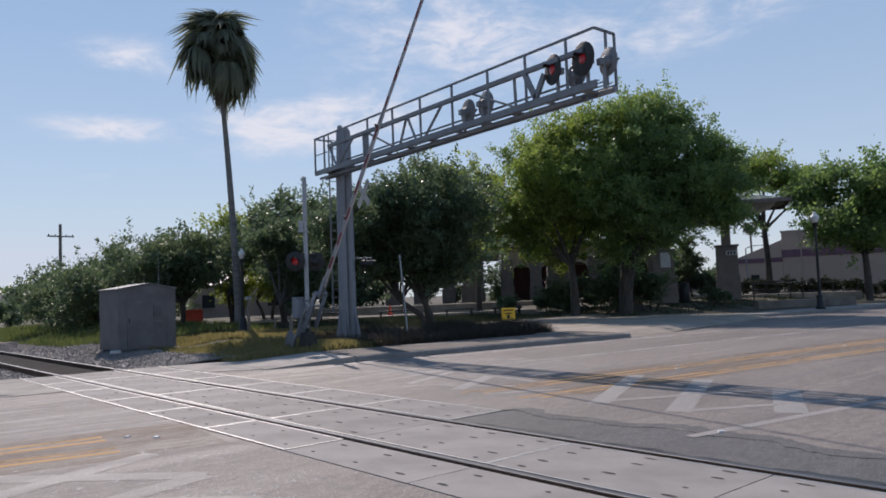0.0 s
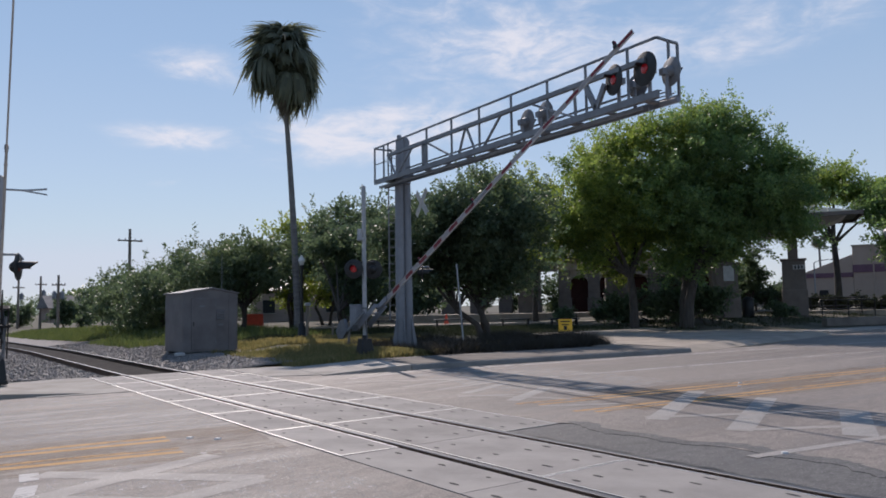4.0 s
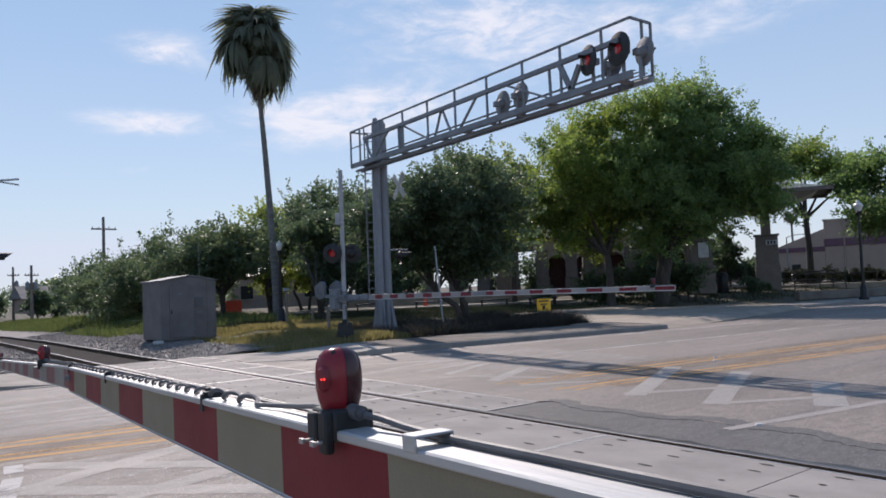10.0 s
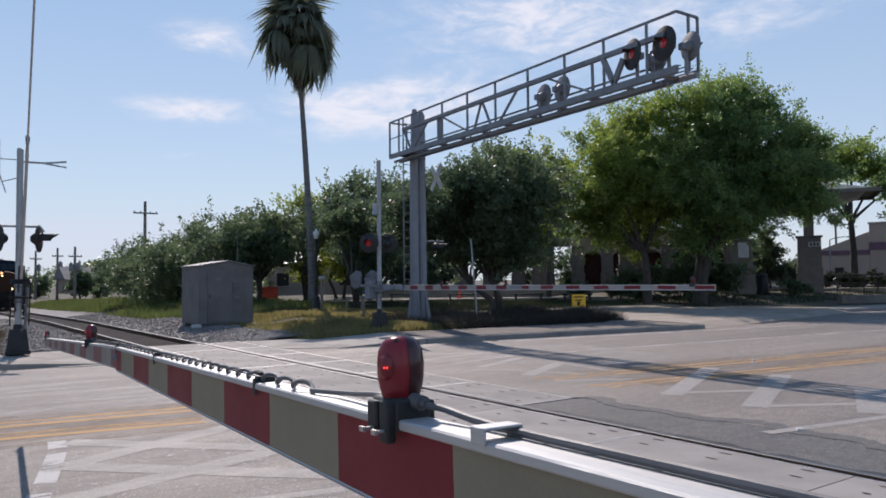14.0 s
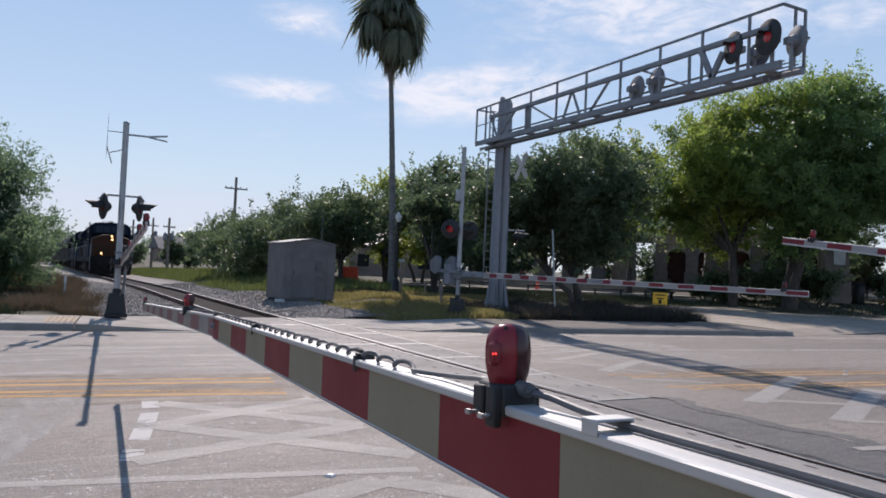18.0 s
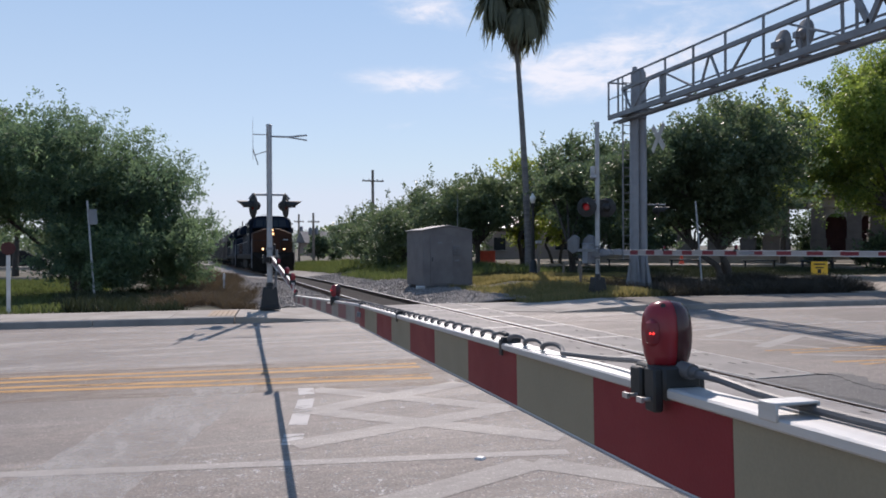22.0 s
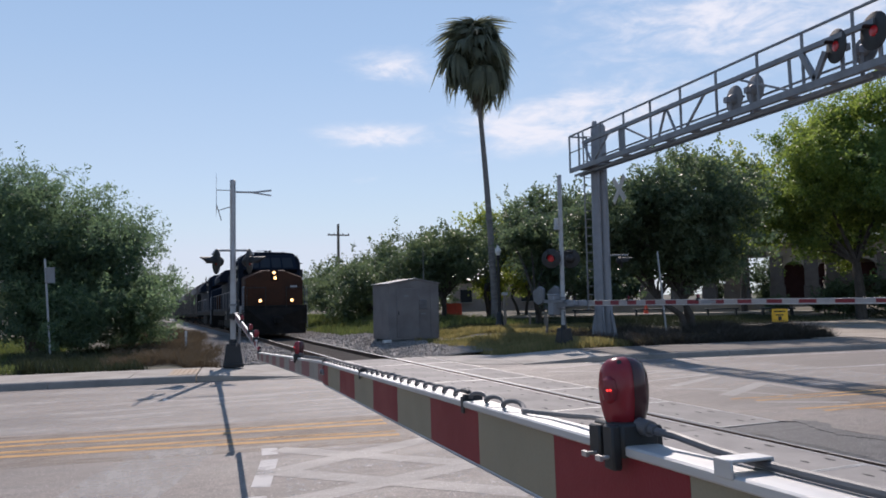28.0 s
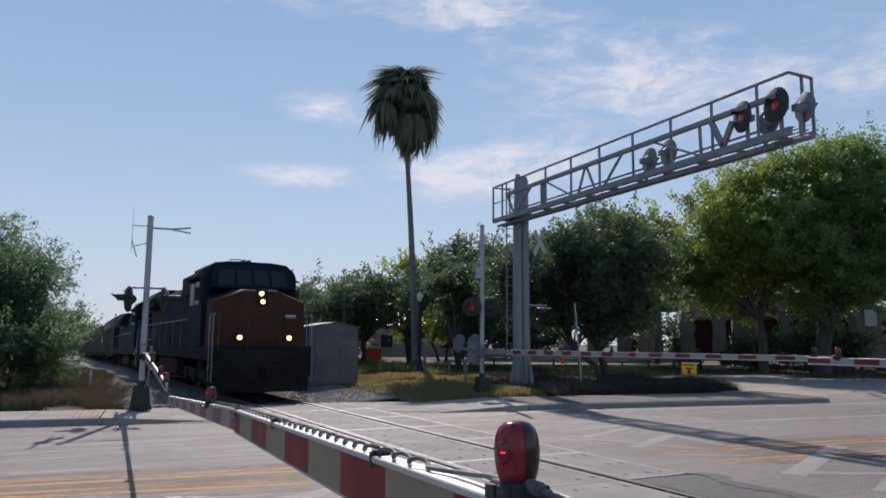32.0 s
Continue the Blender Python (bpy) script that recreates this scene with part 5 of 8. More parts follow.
    part("track_sign", Builder().box((0.34, 0, 3.86), (0.012, 0.3, 0.42), Matrix.Rotation(0.3, 3, "Y")), M_SIGNBACK, nwm, "small sign plate seen edge-on")
    part("stay", Builder().cyl((-0.12, 0.0, 0.1), (-0.18, 0.05, 1.5), 0.035, 0.03, 8), M_GREYPAINT, nwm)
    # far right, out of the eastbound lanes
    se = gate_arm("striped exit gate arm with a red lamp at its tip", (9.25, -0.55, 1.5), Vector((0.06, 1, 0)).normalized(), 0.7, 7.63, 4.2, [(7.15, 1.1), (3.5, 0.9)], False, 0.695, pitch=0.365)
    gate_mast("galvanised gate mast beside the pavement", 9.2, -0.85, 0.14, Vector((0.06, 1, 0)).normalized(), 4.9, 1, False)
    return {"sw": sw, "ne": ne, "nw": nw, "se": se}


def build_cantilever():
    """Walkway truss over the road on a two-pipe mast."""
    c = thing("signal_cantilever", pose(14.85, 22.25, 0.16), "grey steel cantilever signal bridge with walkway and red crossing lights", "signal bridge")
    for x in (-0.17, 0.17):
        part("base_plate", Builder().box((x * 1.5, 0, 0.03), (0.5, 0.9, 0.06)), M_SILVER, c, bevel=0.006)
        for k in range(4):
            a = k * math.pi / 2
            d = Vector((math.cos(a), math.sin(a), 0))
            s = Vector((-d.y, d.x, 0)) * 0.012
            o = Vector((x, 0, 0))
            p = [o + d * 0.15 + Vector((0, 0, 0.06)), o + d * 0.36 + Vector((0, 0, 0.06)), o + d * 0.36 + Vector((0, 0, 0.15)), o + d * 0.17 + Vector((0, 0, 1.15)), o + d * 0.15 + Vector((0, 0, 1.15))]
            part("gusset", Builder().add([q - s for q in p] + [q + s for q in p], [(4, 3, 2, 1, 0), (5, 6, 7, 8, 9), (0, 1, 6, 5), (1, 2, 7, 6), (2, 3, 8, 7), (3, 4, 9, 8)]), M_SILVER, c, smooth=False)
    for x in (-0.17, 0.17):
        part("upright", Builder().cyl((x, 0, 0.05), (x * 0.9, 0, 6.3), 0.165, 0.15, 20), M_SILVER, c, "grey tapered steel pipe")
    b = Builder().cyl((0.02, 0, 5.9), (0.02, 0, 7.5), 0.27, 0.25, 20).cyl((-0.12, 0, 7.5), (-0.12, 0, 7.68), 0.1, 0.08, 12).cyl((0.16, 0, 7.5), (0.16, 0, 7.62), 0.1, 0.08, 12)
    part("mast_head", b, M_SILVER, c, bevel=0.01)
    # deck: local y from +0.75 (behind) to -12.6 (tip)
    y1, y0 = 0.78, -12.3
    zf = 6.02

    def dx(y):
        return -0.68 - 0.058 * (y1 - y)

    def beam(name, p, q, w, h, label=""):
        p, q = Vector(p), Vector(q)
        d = q - p
        m = d.to_track_quat("Y", "Z").to_matrix()
        bb = Builder().box((p + q) / 2, (w, d.length, h), m)
        return part(name, bb, M_GREYPAINT, c, label)

    W = 0.72
    for off in (0.0, W):
        beam("deck_beam", (dx(y1) + off, y1, zf), (dx(y0) + off, y0, zf), 0.07, 0.16)
    for off in (0.2, 0.42):
        beam("deck_beam", (dx(y1) + off, y1, zf - 0.16), (dx(y0) + off, y0 + 0.6, zf - 0.16), 0.06, 0.08)
    part("deck_plate", Builder().box((dx(0.3) + W / 2, 0.25, zf + 0.055), (W + 0.05, 1.1, 0.02)), M_GREYPAINT, c)
    n = 11
    for k in range(n):
        y = y1 + (y0 - y1) * (k + 0.5) / n
        part("deck_slat", Builder().box((dx(y) + W / 2, y, zf + 0.02), (W - 0.06, 0.12 + 0.06 * (k % 3), 0.05)), M_GREYPAINT, c)
    for off in (0.1, 0.3, 0.54):
        beam("grating_bar", (dx(y1) + off, y1, zf + 0.085), (dx(y0) + off, y0, zf + 0.085), 0.035, 0.02)
    zt = zf + 1.24
    beam("handrail", (dx(y1), y1, zt), (dx(y0), y0, zt), 0.05, 0.05)
    beam("handrail", (dx(y0), y0, zt), (dx(y0) + W, y0, zt), 0.05, 0.05)
    beam("handrail", (dx(y1), y1, zt), (dx(y1) + W, y1, zt), 0.05, 0.05)
    beam("midrail", (dx(y1), y1, zt - 0.6), (dx(-0.1), -0.1, zt - 0.6), 0.03, 0.03)
    beam("chord", (dx(0), -0.2, zf + 0.82), (dx(y0), y0 + 0.3, zf + 0.82), 0.11, 0.11, "grey square steel chord")
    beam("chord", (dx(0) + W, -0.2, zf + 0.42), (dx(y0) + W, -11.0, zf + 0.42), 0.045, 0.045)
    for y in (y1, 0.1, -1.35, -2.8, -4.25, -5.7, -7.2, -8.7, -10.1, -11.45):
        beam("rail_post", (dx(y), y, zf), (dx(y), y, zt), 0.05, 0.05)
    beam("rail_post", (dx(y0) + W, y0, zf), (dx(y0) + W, y0, zt), 0.05, 0.05)
    beam("rail_post", (dx(y0) + 0.4, y0, zf), (dx(y0) + 0.4, y0, zt), 0.05, 0.05)
    beam("rail_post", (dx(y1) + W, y1, zf), (dx(y1) + W, y1, zt), 0.05, 0.05)
    for i, (a, q) in enumerate(((-0.25, -0.75), (-1.9, -0.9), (-2.6, -2.62), (-2.75, -4.3), (-5.0, -4.62), (-5.05, -5.45), (-6.75, -5.9), (-8.0, -9.7), (-9.7, -9.72))):
        beam("brace", (dx(a), a, zf + 0.8), (dx(q), q, zf + 0.05), 0.06 if i != 2 else 0.14, 0.05)
    # ladder behind the mast
    for x in (-0.13, 0.24):
        beam("ladder_rail", (x, 0.75, 1.05), (x, 0.75, zf + 1.5), 0.045, 0.03)
    for k in range(21):
        beam("ladder_rung", (-0.13, 0.75, 1.3 + 0.3 * k), (0.24, 0.75, 1.3 + 0.3 * k), 0.025, 0.025)
    # lights
    zz = zf + 0.62
    for y, turn, lit, r, off, dz, grey in ((-7.45, -100, False, 0.36, 0.23, -0.28, True), (-8.2, -100, False, 0.36, 0.23, -0.23, True), (-11.05, 72, True, 0.36, 0.12, -0.1, False),
                                          (-11.97, 79, True, 0.38, 0.12, -0.1, False), (-11.14, -90, False, 0.3, 0.58, -0.15, True), (-12.36, -105, False, 0.32, 0.23, -0.23, True)):
        st = part("light_stem", Builder().cyl((0, 0, -0.5), (0, 0, 0.1), 0.045, 0.045, 10).box((0, 0, 0.1), (0.14, 0.3, 0.14)), M_SILVER, c, m=pose(dx(y) + off, y, zz + dz, 0, 0, turn))
        flasher(st, pose(0, 0.12, 0.12), lit, 0.3 if grey else 0.24, r, M_GREYPAINT if grey else None, -0.35 if grey else 0.7)
    for s, h in ((0.34, 0.8), (-0.3, 0.62)):
        beam("light_bracket", (dx(-10.4), -10.42 + s, zf + h), (dx(-10.4), -10.42, zf + 0.1), 0.09, 0.12)
    part("conduit_end", Builder().cyl((dx(y0) + 0.35, y0 + 0.2, zf - 0.14), (dx(y0) + 0.35, y0 - 0.25, zf - 0.14), 0.07, 0.07, 12), M_SILVER, c)
    crossbuck(c, pose(0.6, -0.3, 5.25, 0, 0, -98))
    part("side_arm", Builder().cyl((0.1, 0, 2.95), (0.95, -0.2, 2.95), 0.03, 0.03, 8), M_SILVER, c)
    flasher(c, pose(0.62, -0.25, 2.75, 0, 0, -118), False, 0.4, 0.26)


ARMS = build_gates()
build_cantilever()

# ---------------------------------------------------------------- hut, poles, lamps


def build_hut():
    h = thing("signal_hut", pose(10.05, 29.5, 0.14, 0, 0, 2), "grey metal trackside signal hut with a low gabled roof", "hut")
    W, D, H = 2.14, 2.0, 2.2
    b = Builder().add([(-W / 2, -D / 2, 0), (W / 2, -D / 2, 0), (W / 2, D / 2, 0), (-W / 2, D / 2, 0), (-W / 2, -D / 2, H), (W / 2, -D / 2, H), (W / 2, D / 2, H), (-W / 2, D / 2, H), (0.05, -D / 2, H + 0.18), (0.05, D / 2, H + 0.18)],
                      [(0, 1, 5, 8, 4), (1, 2, 6, 5), (2, 3, 7, 9, 6), (3, 0, 4, 7), (3, 2, 1, 0)])
    part("body", b, M_HUT, h, smooth=False)
    for s in (-1, 1):
        x0, x1 = (0.05, s * (W / 2 + 0.06))
        z0, z1 = H + 0.2, H + 0.0
        b = Builder().add([(x0, -D / 2 - 0.06, z0), (x1, -D / 2 - 0.06, z1), (x1, D / 2 + 0.06, z1), (x0, D / 2 + 0.06, z0), (x0, -D / 2 - 0.06, z0 + 0.035), (x1, -D / 2 - 0.06, z1 + 0.035), (x1, D / 2 + 0.06, z1 + 0.035), (x0, D / 2 + 0.06, z0 + 0.035)],
                          [(3, 2, 1, 0), (4, 5, 6, 7), (0, 1, 5, 4), (1, 2, 6, 5), (2, 3, 7, 6), (3, 0, 4, 7)])
        part("roof_sheet", b, M_HUTROOF, h, "pale metal roof sheet", smooth=False)
    for y in (-0.75, 0.75):
        part("skid", Builder().box((0, y, -0.06), (W, 0.16, 0.16)), M_GREYPAINT, h)
    door = part("door", Builder().box((0, -0.012, 0), (0.95, 0.03, 1.95)), M_HUT, h, bevel=0.01, m=pose(-0.28, -D / 2, 1.05))
    part("handle", Builder().box((-0.4, -0.04, 0.0), (0.03, 0.03, 0.16)).cyl((-0.4, -0.02, 0), (-0.4, -0.06, 0), 0.02, 0.02, 8), M_IRON, door)
    for z in (-0.7, 0.0, 0.7):
        part("hinge", Builder().cyl((0.47, -0.03, z - 0.06), (0.47, -0.03, z + 0.06), 0.014, 0.014, 8), M_GREYPAINT, door)
    vent = part("vent", Builder().box((0, -0.012, 0), (0.34, 0.02, 0.4)), M_HUT, h, bevel=0.005, m=pose(0.38, -D / 2, 1.38))
    for k in range(6):
        part("louvre", Builder().box((0, -0.03, -0.16 + 0.064 * k), (0.3, 0.03, 0.012), Matrix.Rotation(0.6, 3, "X")), M_GREYPAINT, vent)
    for z in (1.72, 1.0):
        part("notice", Builder().box((-0.35 if z > 1.5 else 0.38, -D / 2 - 0.034, z), (0.2, 0.004, 0.06)), M_GREYPAINT, h, "row of unreadable dark marks")
    for x in (-W / 2 + 0.02, W / 2 - 0.02, 0.72):
        part("seam", Builder().box((x, -D / 2 - 0.008, H / 2), (0.03, 0.014, H - 0.04)), M_HUT, h)
    part("antenna", Builder().cyl((0.95, 0.3, H), (0.95, 0.3, H + 1.6), 0.012, 0.008, 6), M_GREYPAINT, h)
    # small white block at its foot
    tagged(part("concrete_block", Builder().box((0, 0, 0.05), (0.32, 0.2, 0.12)), M_SIGNW, bevel=0.02, m=pose(8.75, 27.95, 0.06, 0, 0, 10)), "small pale block on the ballast by the hut", "block")


def utility_pole(x, y, z, h, arm=2.4, wires=True):
    p = thing("utility_pole", pose(x, y, z, 0, 0, 4), "wooden utility pole with a crossarm", "utility pole", "utility poles along the line")
    part("pole", Builder().cyl((0, 0, -0.5), (0, 0, h), 0.2, 0.13, 10), M_WOODPOLE, p)
    part("crossarm", Builder().box((0, -0.14, h - 1.2), (arm, 0.12, 0.14)), M_WOODPOLE, p)
    for k in (-0.45, -0.2, 0.2, 0.45):
        part("insulator", Builder().lathe([(0.03, 0), (0.06, 0.06), (0.03, 0.16)], 8, Matrix.Translation((arm * k, -0.14, h - 1.13))), M_GREYPAINT, p)
    return p


def post_lamp(x, y, z, h, label, g=1.0):
    p = thing("street_lamp", pose(x, y, z), label, "street lamp", "post lamps of the station")
    part("post_base", Builder().lathe([(0.26, 0), (0.26, 0.12), (0.19, 0.2), (0.16, 0.7), (0.1, 0.8)], 14), M_IRON, p)
    part("post", Builder().cyl((0, 0, 0.7), (0, 0, h - 0.85), 0.085, 0.06, 12), M_IRON, p)
    part("collar", Builder().lathe([(0.06, 0), (0.13 * g, 0.08), (0.16 * g, 0.2), (0.12 * g, 0.24)], 14, Matrix.Translation((0, 0, h - 0.9))), M_IRON, p)
    part("globe", Builder().lathe([(r * g, q * (0.5 + 0.5 * g)) for r, q in ((0.12, 0), (0.16, 0.08), (0.21, 0.18), (0.245, 0.3), (0.2, 0.4), (0.1, 0.46), (0.105, 0.5), (0.04, 0.6))], 18, Matrix.Translation((0, 0, h - 0.66))), M_GLOBE, p, "pale acorn globe")
    part("finial", Builder().lathe([(0.05 * g, 0), (0.03 * g, 0.06), (0.01, 0.12)], 8, Matrix.Translation((0, 0, h - 0.67 + 0.6 * (0.5 + 0.5 * g)))), M_IRON, p)
    return p


def small_sign(name, label, x, y, z, turn, pole_h, w, h, face, lean=0.0, marks=False, side=0.0, below=0.0):
    s = thing(name, pose(x, y, z, 0, lean, turn), label, "sign")
    part("post", Builder().cyl((0, 0.02, 0), (0, 0.02, pole_h), 0.03, 0.03, 8), M_GALV, s)
    if w:
        pl = part("plate", Builder().box((side, -0.02, pole_h - below - h / 2), (w, 0.012, h)), face, s, bevel=0.003)
        if marks:
            for k, (ww, hh) in enumerate(((0.7, 0.05), (0.5, 0.05), (0.22, 0.16))):
                part("mark", Builder().box((0, -0.03, pole_h - h * (0.2 + 0.26 * k)), (w * ww, 0.004, h * hh * 2)), M_BLACK, pl)
    return s


# ---------------------------------------------------------------- trees


def tree(name, label, base, lobes, clumps, per, leaf, material, seed, trunk_r=0.18, fork=1.6, group="", spread=0.55, trunks=1, droop=0.15, narrow=1.0, shell=0.4, wisp=0.14):
    """Trunk, limbs and a crown: each lobe (centre and radii, relative to the base) breaks up into uneven boughs that carry leaf clumps; some clumps are sprigs that stick out."""
    clumps, leaf = int(clumps * 1.5), leaf * 0.98
    per = int(per * 1.35)
    rng = np.random.default_rng(seed)
    t = thing(name, pose(*base), label, "tree", group)
    boughs = []
    for x, y, z, a, b_, c in lobes:
        mean = (a * b_ * c) ** (1 / 3)
        for _ in range(9 + int(3 * mean)):
            d = rng.normal(size=3)
            d /= np.linalg.norm(d)
            r = mean * rng.uniform(0.2, 0.46)
            k = rng.uniform(0.3, 1.0) - 0.5 * r / mean
            boughs.append((x + d[0] * a * k, y + d[1] * b_ * k, max(z + d[2] * c * k, 0.3), r * 1.1, r * 1.1, r * rng.uniform(0.65, 0.95)))
    B = np.array(boughs)
    w = B[:, 3] ** 2.2
    L = B[rng.choice(len(B), clumps, p=w / w.sum())]
    d = rng.normal(size=(clumps, 3))
    d /= np.linalg.norm(d, axis=1, keepdims=True)
    cc = L[:, :3] + d * (0.45 + 0.6 * rng.random((clumps, 1)) ** 0.7) * L[:, 3:]
    cc[:, 2] = np.maximum(cc[:, 2], 0.35)
    size = spread * rng.uniform(0.35, 1.0, clumps)
    off = rng.normal(size=(clumps, per, 3)) * size[:, None, None] * 0.5
    off[..., 2] *= 0.7
    # sprigs
    sp = rng.random(clumps) < wisp
    way = d + np.array([0, 0, 0.55 - droop])
    way /= np.linalg.norm(way, axis=1, keepdims=True)
    run = rng.uniform(0.1, 1.0, (clumps, per, 1)) * (spread * rng.uniform(1.0, 2.4, clumps))[:, None, None]
    sprig = way[:, None] * run + rng.normal(size=(clumps, per, 3)) * 0.16 * spread * (1.3 - 0.6 * run / (2.4 * spread))
    off[sp] = sprig[sp]
    pts = (cc[:, None] + off).reshape(-1, 3)
    pts = pts[pts[:, 2] > 0.12]
    part("crown", leaves_mesh("crown", pts, leaf, leaf * 0.62 * narrow, material, rng, droop), None, t)
    b = Builder()
    for k in range(trunks):
        ox, oy = (0, 0) if trunks == 1 else (rng.normal() * 0.45, rng.normal() * 0.45)
        top = Vector((ox * 1.3 + rng.normal() * 0.15, oy * 1.3 + rng.normal() * 0.15, fork))
        b.tube([(ox * 0.4, oy * 0.4, -0.2), (ox * 0.7, oy * 0.7, fork * 0.5), top], [trunk_r * 1.25, trunk_r, trunk_r * 0.85], 10)
        for j in range(9):
            q = Vector(B[rng.integers(len(B))][:3])
            q = top + (q - top) * 0.92
            mid = top.lerp(q, 0.5) + Vector((rng.normal() * 0.1, rng.normal() * 0.1, 0.12 * (q - top).length))
            b.tube([top, mid, q], [trunk_r * 0.6, trunk_r * 0.33, trunk_r * 0.08], 6)
    part("trunk", b, M_BARK, t)
    return t


def build_trees():
    hedge = "trees in the row beside the line"
    rng = random.Random(3)
    # row that runs away beside the track
    for k in range(9):
        s = k * 6.3
        x, y = 16.6 + 0.16 * s + rng.uniform(-0.6, 0.6), 41.2 + 0.987 * s
        hh = rng.uniform(5.3, 6.4)
        low = hh * 0.34 if k else hh * 0.52
        lobes = [(0, 0, hh * 0.6, 3.7, 3.4, hh * 0.38), (0, 0, low, 3.4, 3.2, hh * (0.26 if k else 0.12)), (-1.5, 0.4, hh * 0.5, 2.6, 2.4, hh * 0.32), (1.4, -0.6, hh * 0.68, 2.2, 2.2, hh * 0.28)]
        tree("tree", "dense dark green roadside tree in a long row", (x, y, ground_z(x, y)), lobes, 620 if k < 4 else 340, 26, 0.17 if k < 4 else 0.24, M_LEAFHEDGE, 100 + k, 0.13, 1.3, hedge, 0.6, 2, wisp=0.07)
    tree("tree", "low dense green tree close to the track", (12.8, 46.5, 0.35), [(0, 0, 2.2, 2.8, 3.4, 2.2), (-1.0, 3, 2.0, 2.4, 3.0, 1.9)], 300, 26, 0.17, M_LEAFHEDGE, 140, 0.1, 0.7, hedge, 0.6, 2)
    tree("tree", "low dense green tree close to the track", (14.4, 58.0, 0.4), [(0, 0, 2.6, 3.0, 5.0, 2.5)], 260, 26, 0.2, M_LEAFHEDGE, 141, 0.1, 0.7, hedge, 0.6, 2)
    tree("tree", "low dense green tree close to the track", (18.0, 78.0, 0.0), [(0, 0, 3.0, 3.0, 8.0, 2.8)], 300, 26, 0.26, M_LEAFHEDGE, 142, 0.1, 0.7, hedge, 0.7, 2)
    for x, y, h, r in ((17.6, 104.0, 4.6, 1.7), (13.4, 128.0, 5.0, 2.6), (21.0, 110.0, 4.0, 3.0), (16.5, 135, 4.5, 3.2)):
        tree("tree", "small dark tree far along the line", (x, y, ground_z(x, y)), [(0, 0, h * 0.5, r, r, h * 0.5)], 150, 22, 0.3, M_LEAFDARK, 300 + int(x), 0.12, 1.0, "small trees along the line", 0.6, 1)
    # far woods on both sides of the line
    rn = np.random.default_rng(8)
    pts = []
    for k in range(90):
        s = rn.uniform(95, 420)
        side = rn.random()
        if side < 0.6:
            c = np.array([17.0 + 0.155 * s + rn.normal() * 3, 42 + 0.985 * s, rn.uniform(2.2, 4.2)])
        else:
            c = np.array([-14.0 - rn.uniform(0, 60), 70 + s * 0.8, rn.uniform(2.5, 5.0)])
        r = np.array([4.5, 5.5, 3.6]) * rn.uniform(0.7, 1.25)
        d = rn.normal(size=(420, 3))
        d /= np.linalg.norm(d, axis=1, keepdims=True)
        pts.append(c + d * r * rn.uniform(0.7, 1.05, (420, 1)))
    for k in range(70):
        c = np.array([rn.uniform(-70, 150), rn.uniform(330, 420), rn.uniform(3, 6)])
        d = rn.normal(size=(250, 3))
        d /= np.linalg.norm(d, axis=1, keepdims=True)
        pts.append(c + d * np.array([7, 6, 5]) * rn.uniform(0.7, 1.05, (250, 1)))
    pts = np.concatenate(pts)
    pts = pts[(np.abs(pts[:, 0] - 6) > 5.5) & (pts[:, 2] > 0)]
    tagged(part("far_woods", leaves_mesh("far_woods", pts, 0.9, 0.6, M_LEAFHEDGE, rn)), "hazy line of distant green trees", "trees", kind="stuff")
    # behind the signal bridge
    tree("tree", "dense dark green tree behind the signal bridge", (21.55, 25.5, 0.2), [(-1.08, 0.7, 5.3, 3.3, 3.0, 3.3), (-3.35, 2.1, 4.3, 2.4, 2.3, 2.5), (1.08, -0.7, 4.8, 2.4, 2.3, 2.9), (-1.25, 1.0, 3.2, 3.2, 2.7, 1.3), (0.75, -0.3, 3.0, 2.1, 2.1, 1.2)], 1500, 30, 0.15, M_LEAFDARK, 21, 0.13, 1.3, "", 0.5, 3)
    tree("tree", "dark green tree at the end of the verge", (18.6, 33.6, 0.35), [(0.6, 0.6, 3.9, 2.5, 2.2, 2.6), (0.9, -0.3, 2.2, 1.6, 1.6, 1.3)], 560, 28, 0.16, M_LEAFDARK, 24, 0.12, 1.2, "", 0.5, 2)
    tree("tree", "dark green tree beside the signal bridge", (23.2, 40.1, 0.5), [(0.0, 0.0, 5.27, 3.62, 3.39, 3.28), (-2.49, 1.13, 4.6, 2.71, 2.71, 2.2), (0.6, 0.0, 3.6, 2.9, 2.7, 1.3)], 640, 28, 0.18, M_LEAFDARK, 22, 0.15, 1.5, "", 0.6, 2)
    tree("tree", "slim tree with yellow-green sunlit leaves", (21.0, 44.5, 0.5), [(0, 0, 4.6, 2.3, 2.3, 3.0), (0.4, 0.4, 2.4, 2.0, 2.0, 1.6)], 300, 22, 0.19, M_LEAFSUN, 23, 0.12, 1.6, "", 0.55, 2)
    tree("tree", "small sunlit yellow-green tree behind the lamp post", (24.2, 46.0, 0.6), [(0, 0, 2.6, 2.0, 2.0, 2.1), (1.2, -1.0, 3.8, 1.6, 1.6, 1.6)], 200, 22, 0.18, M_LEAFSUN, 25, 0.1, 1.2, "", 0.5, 2)
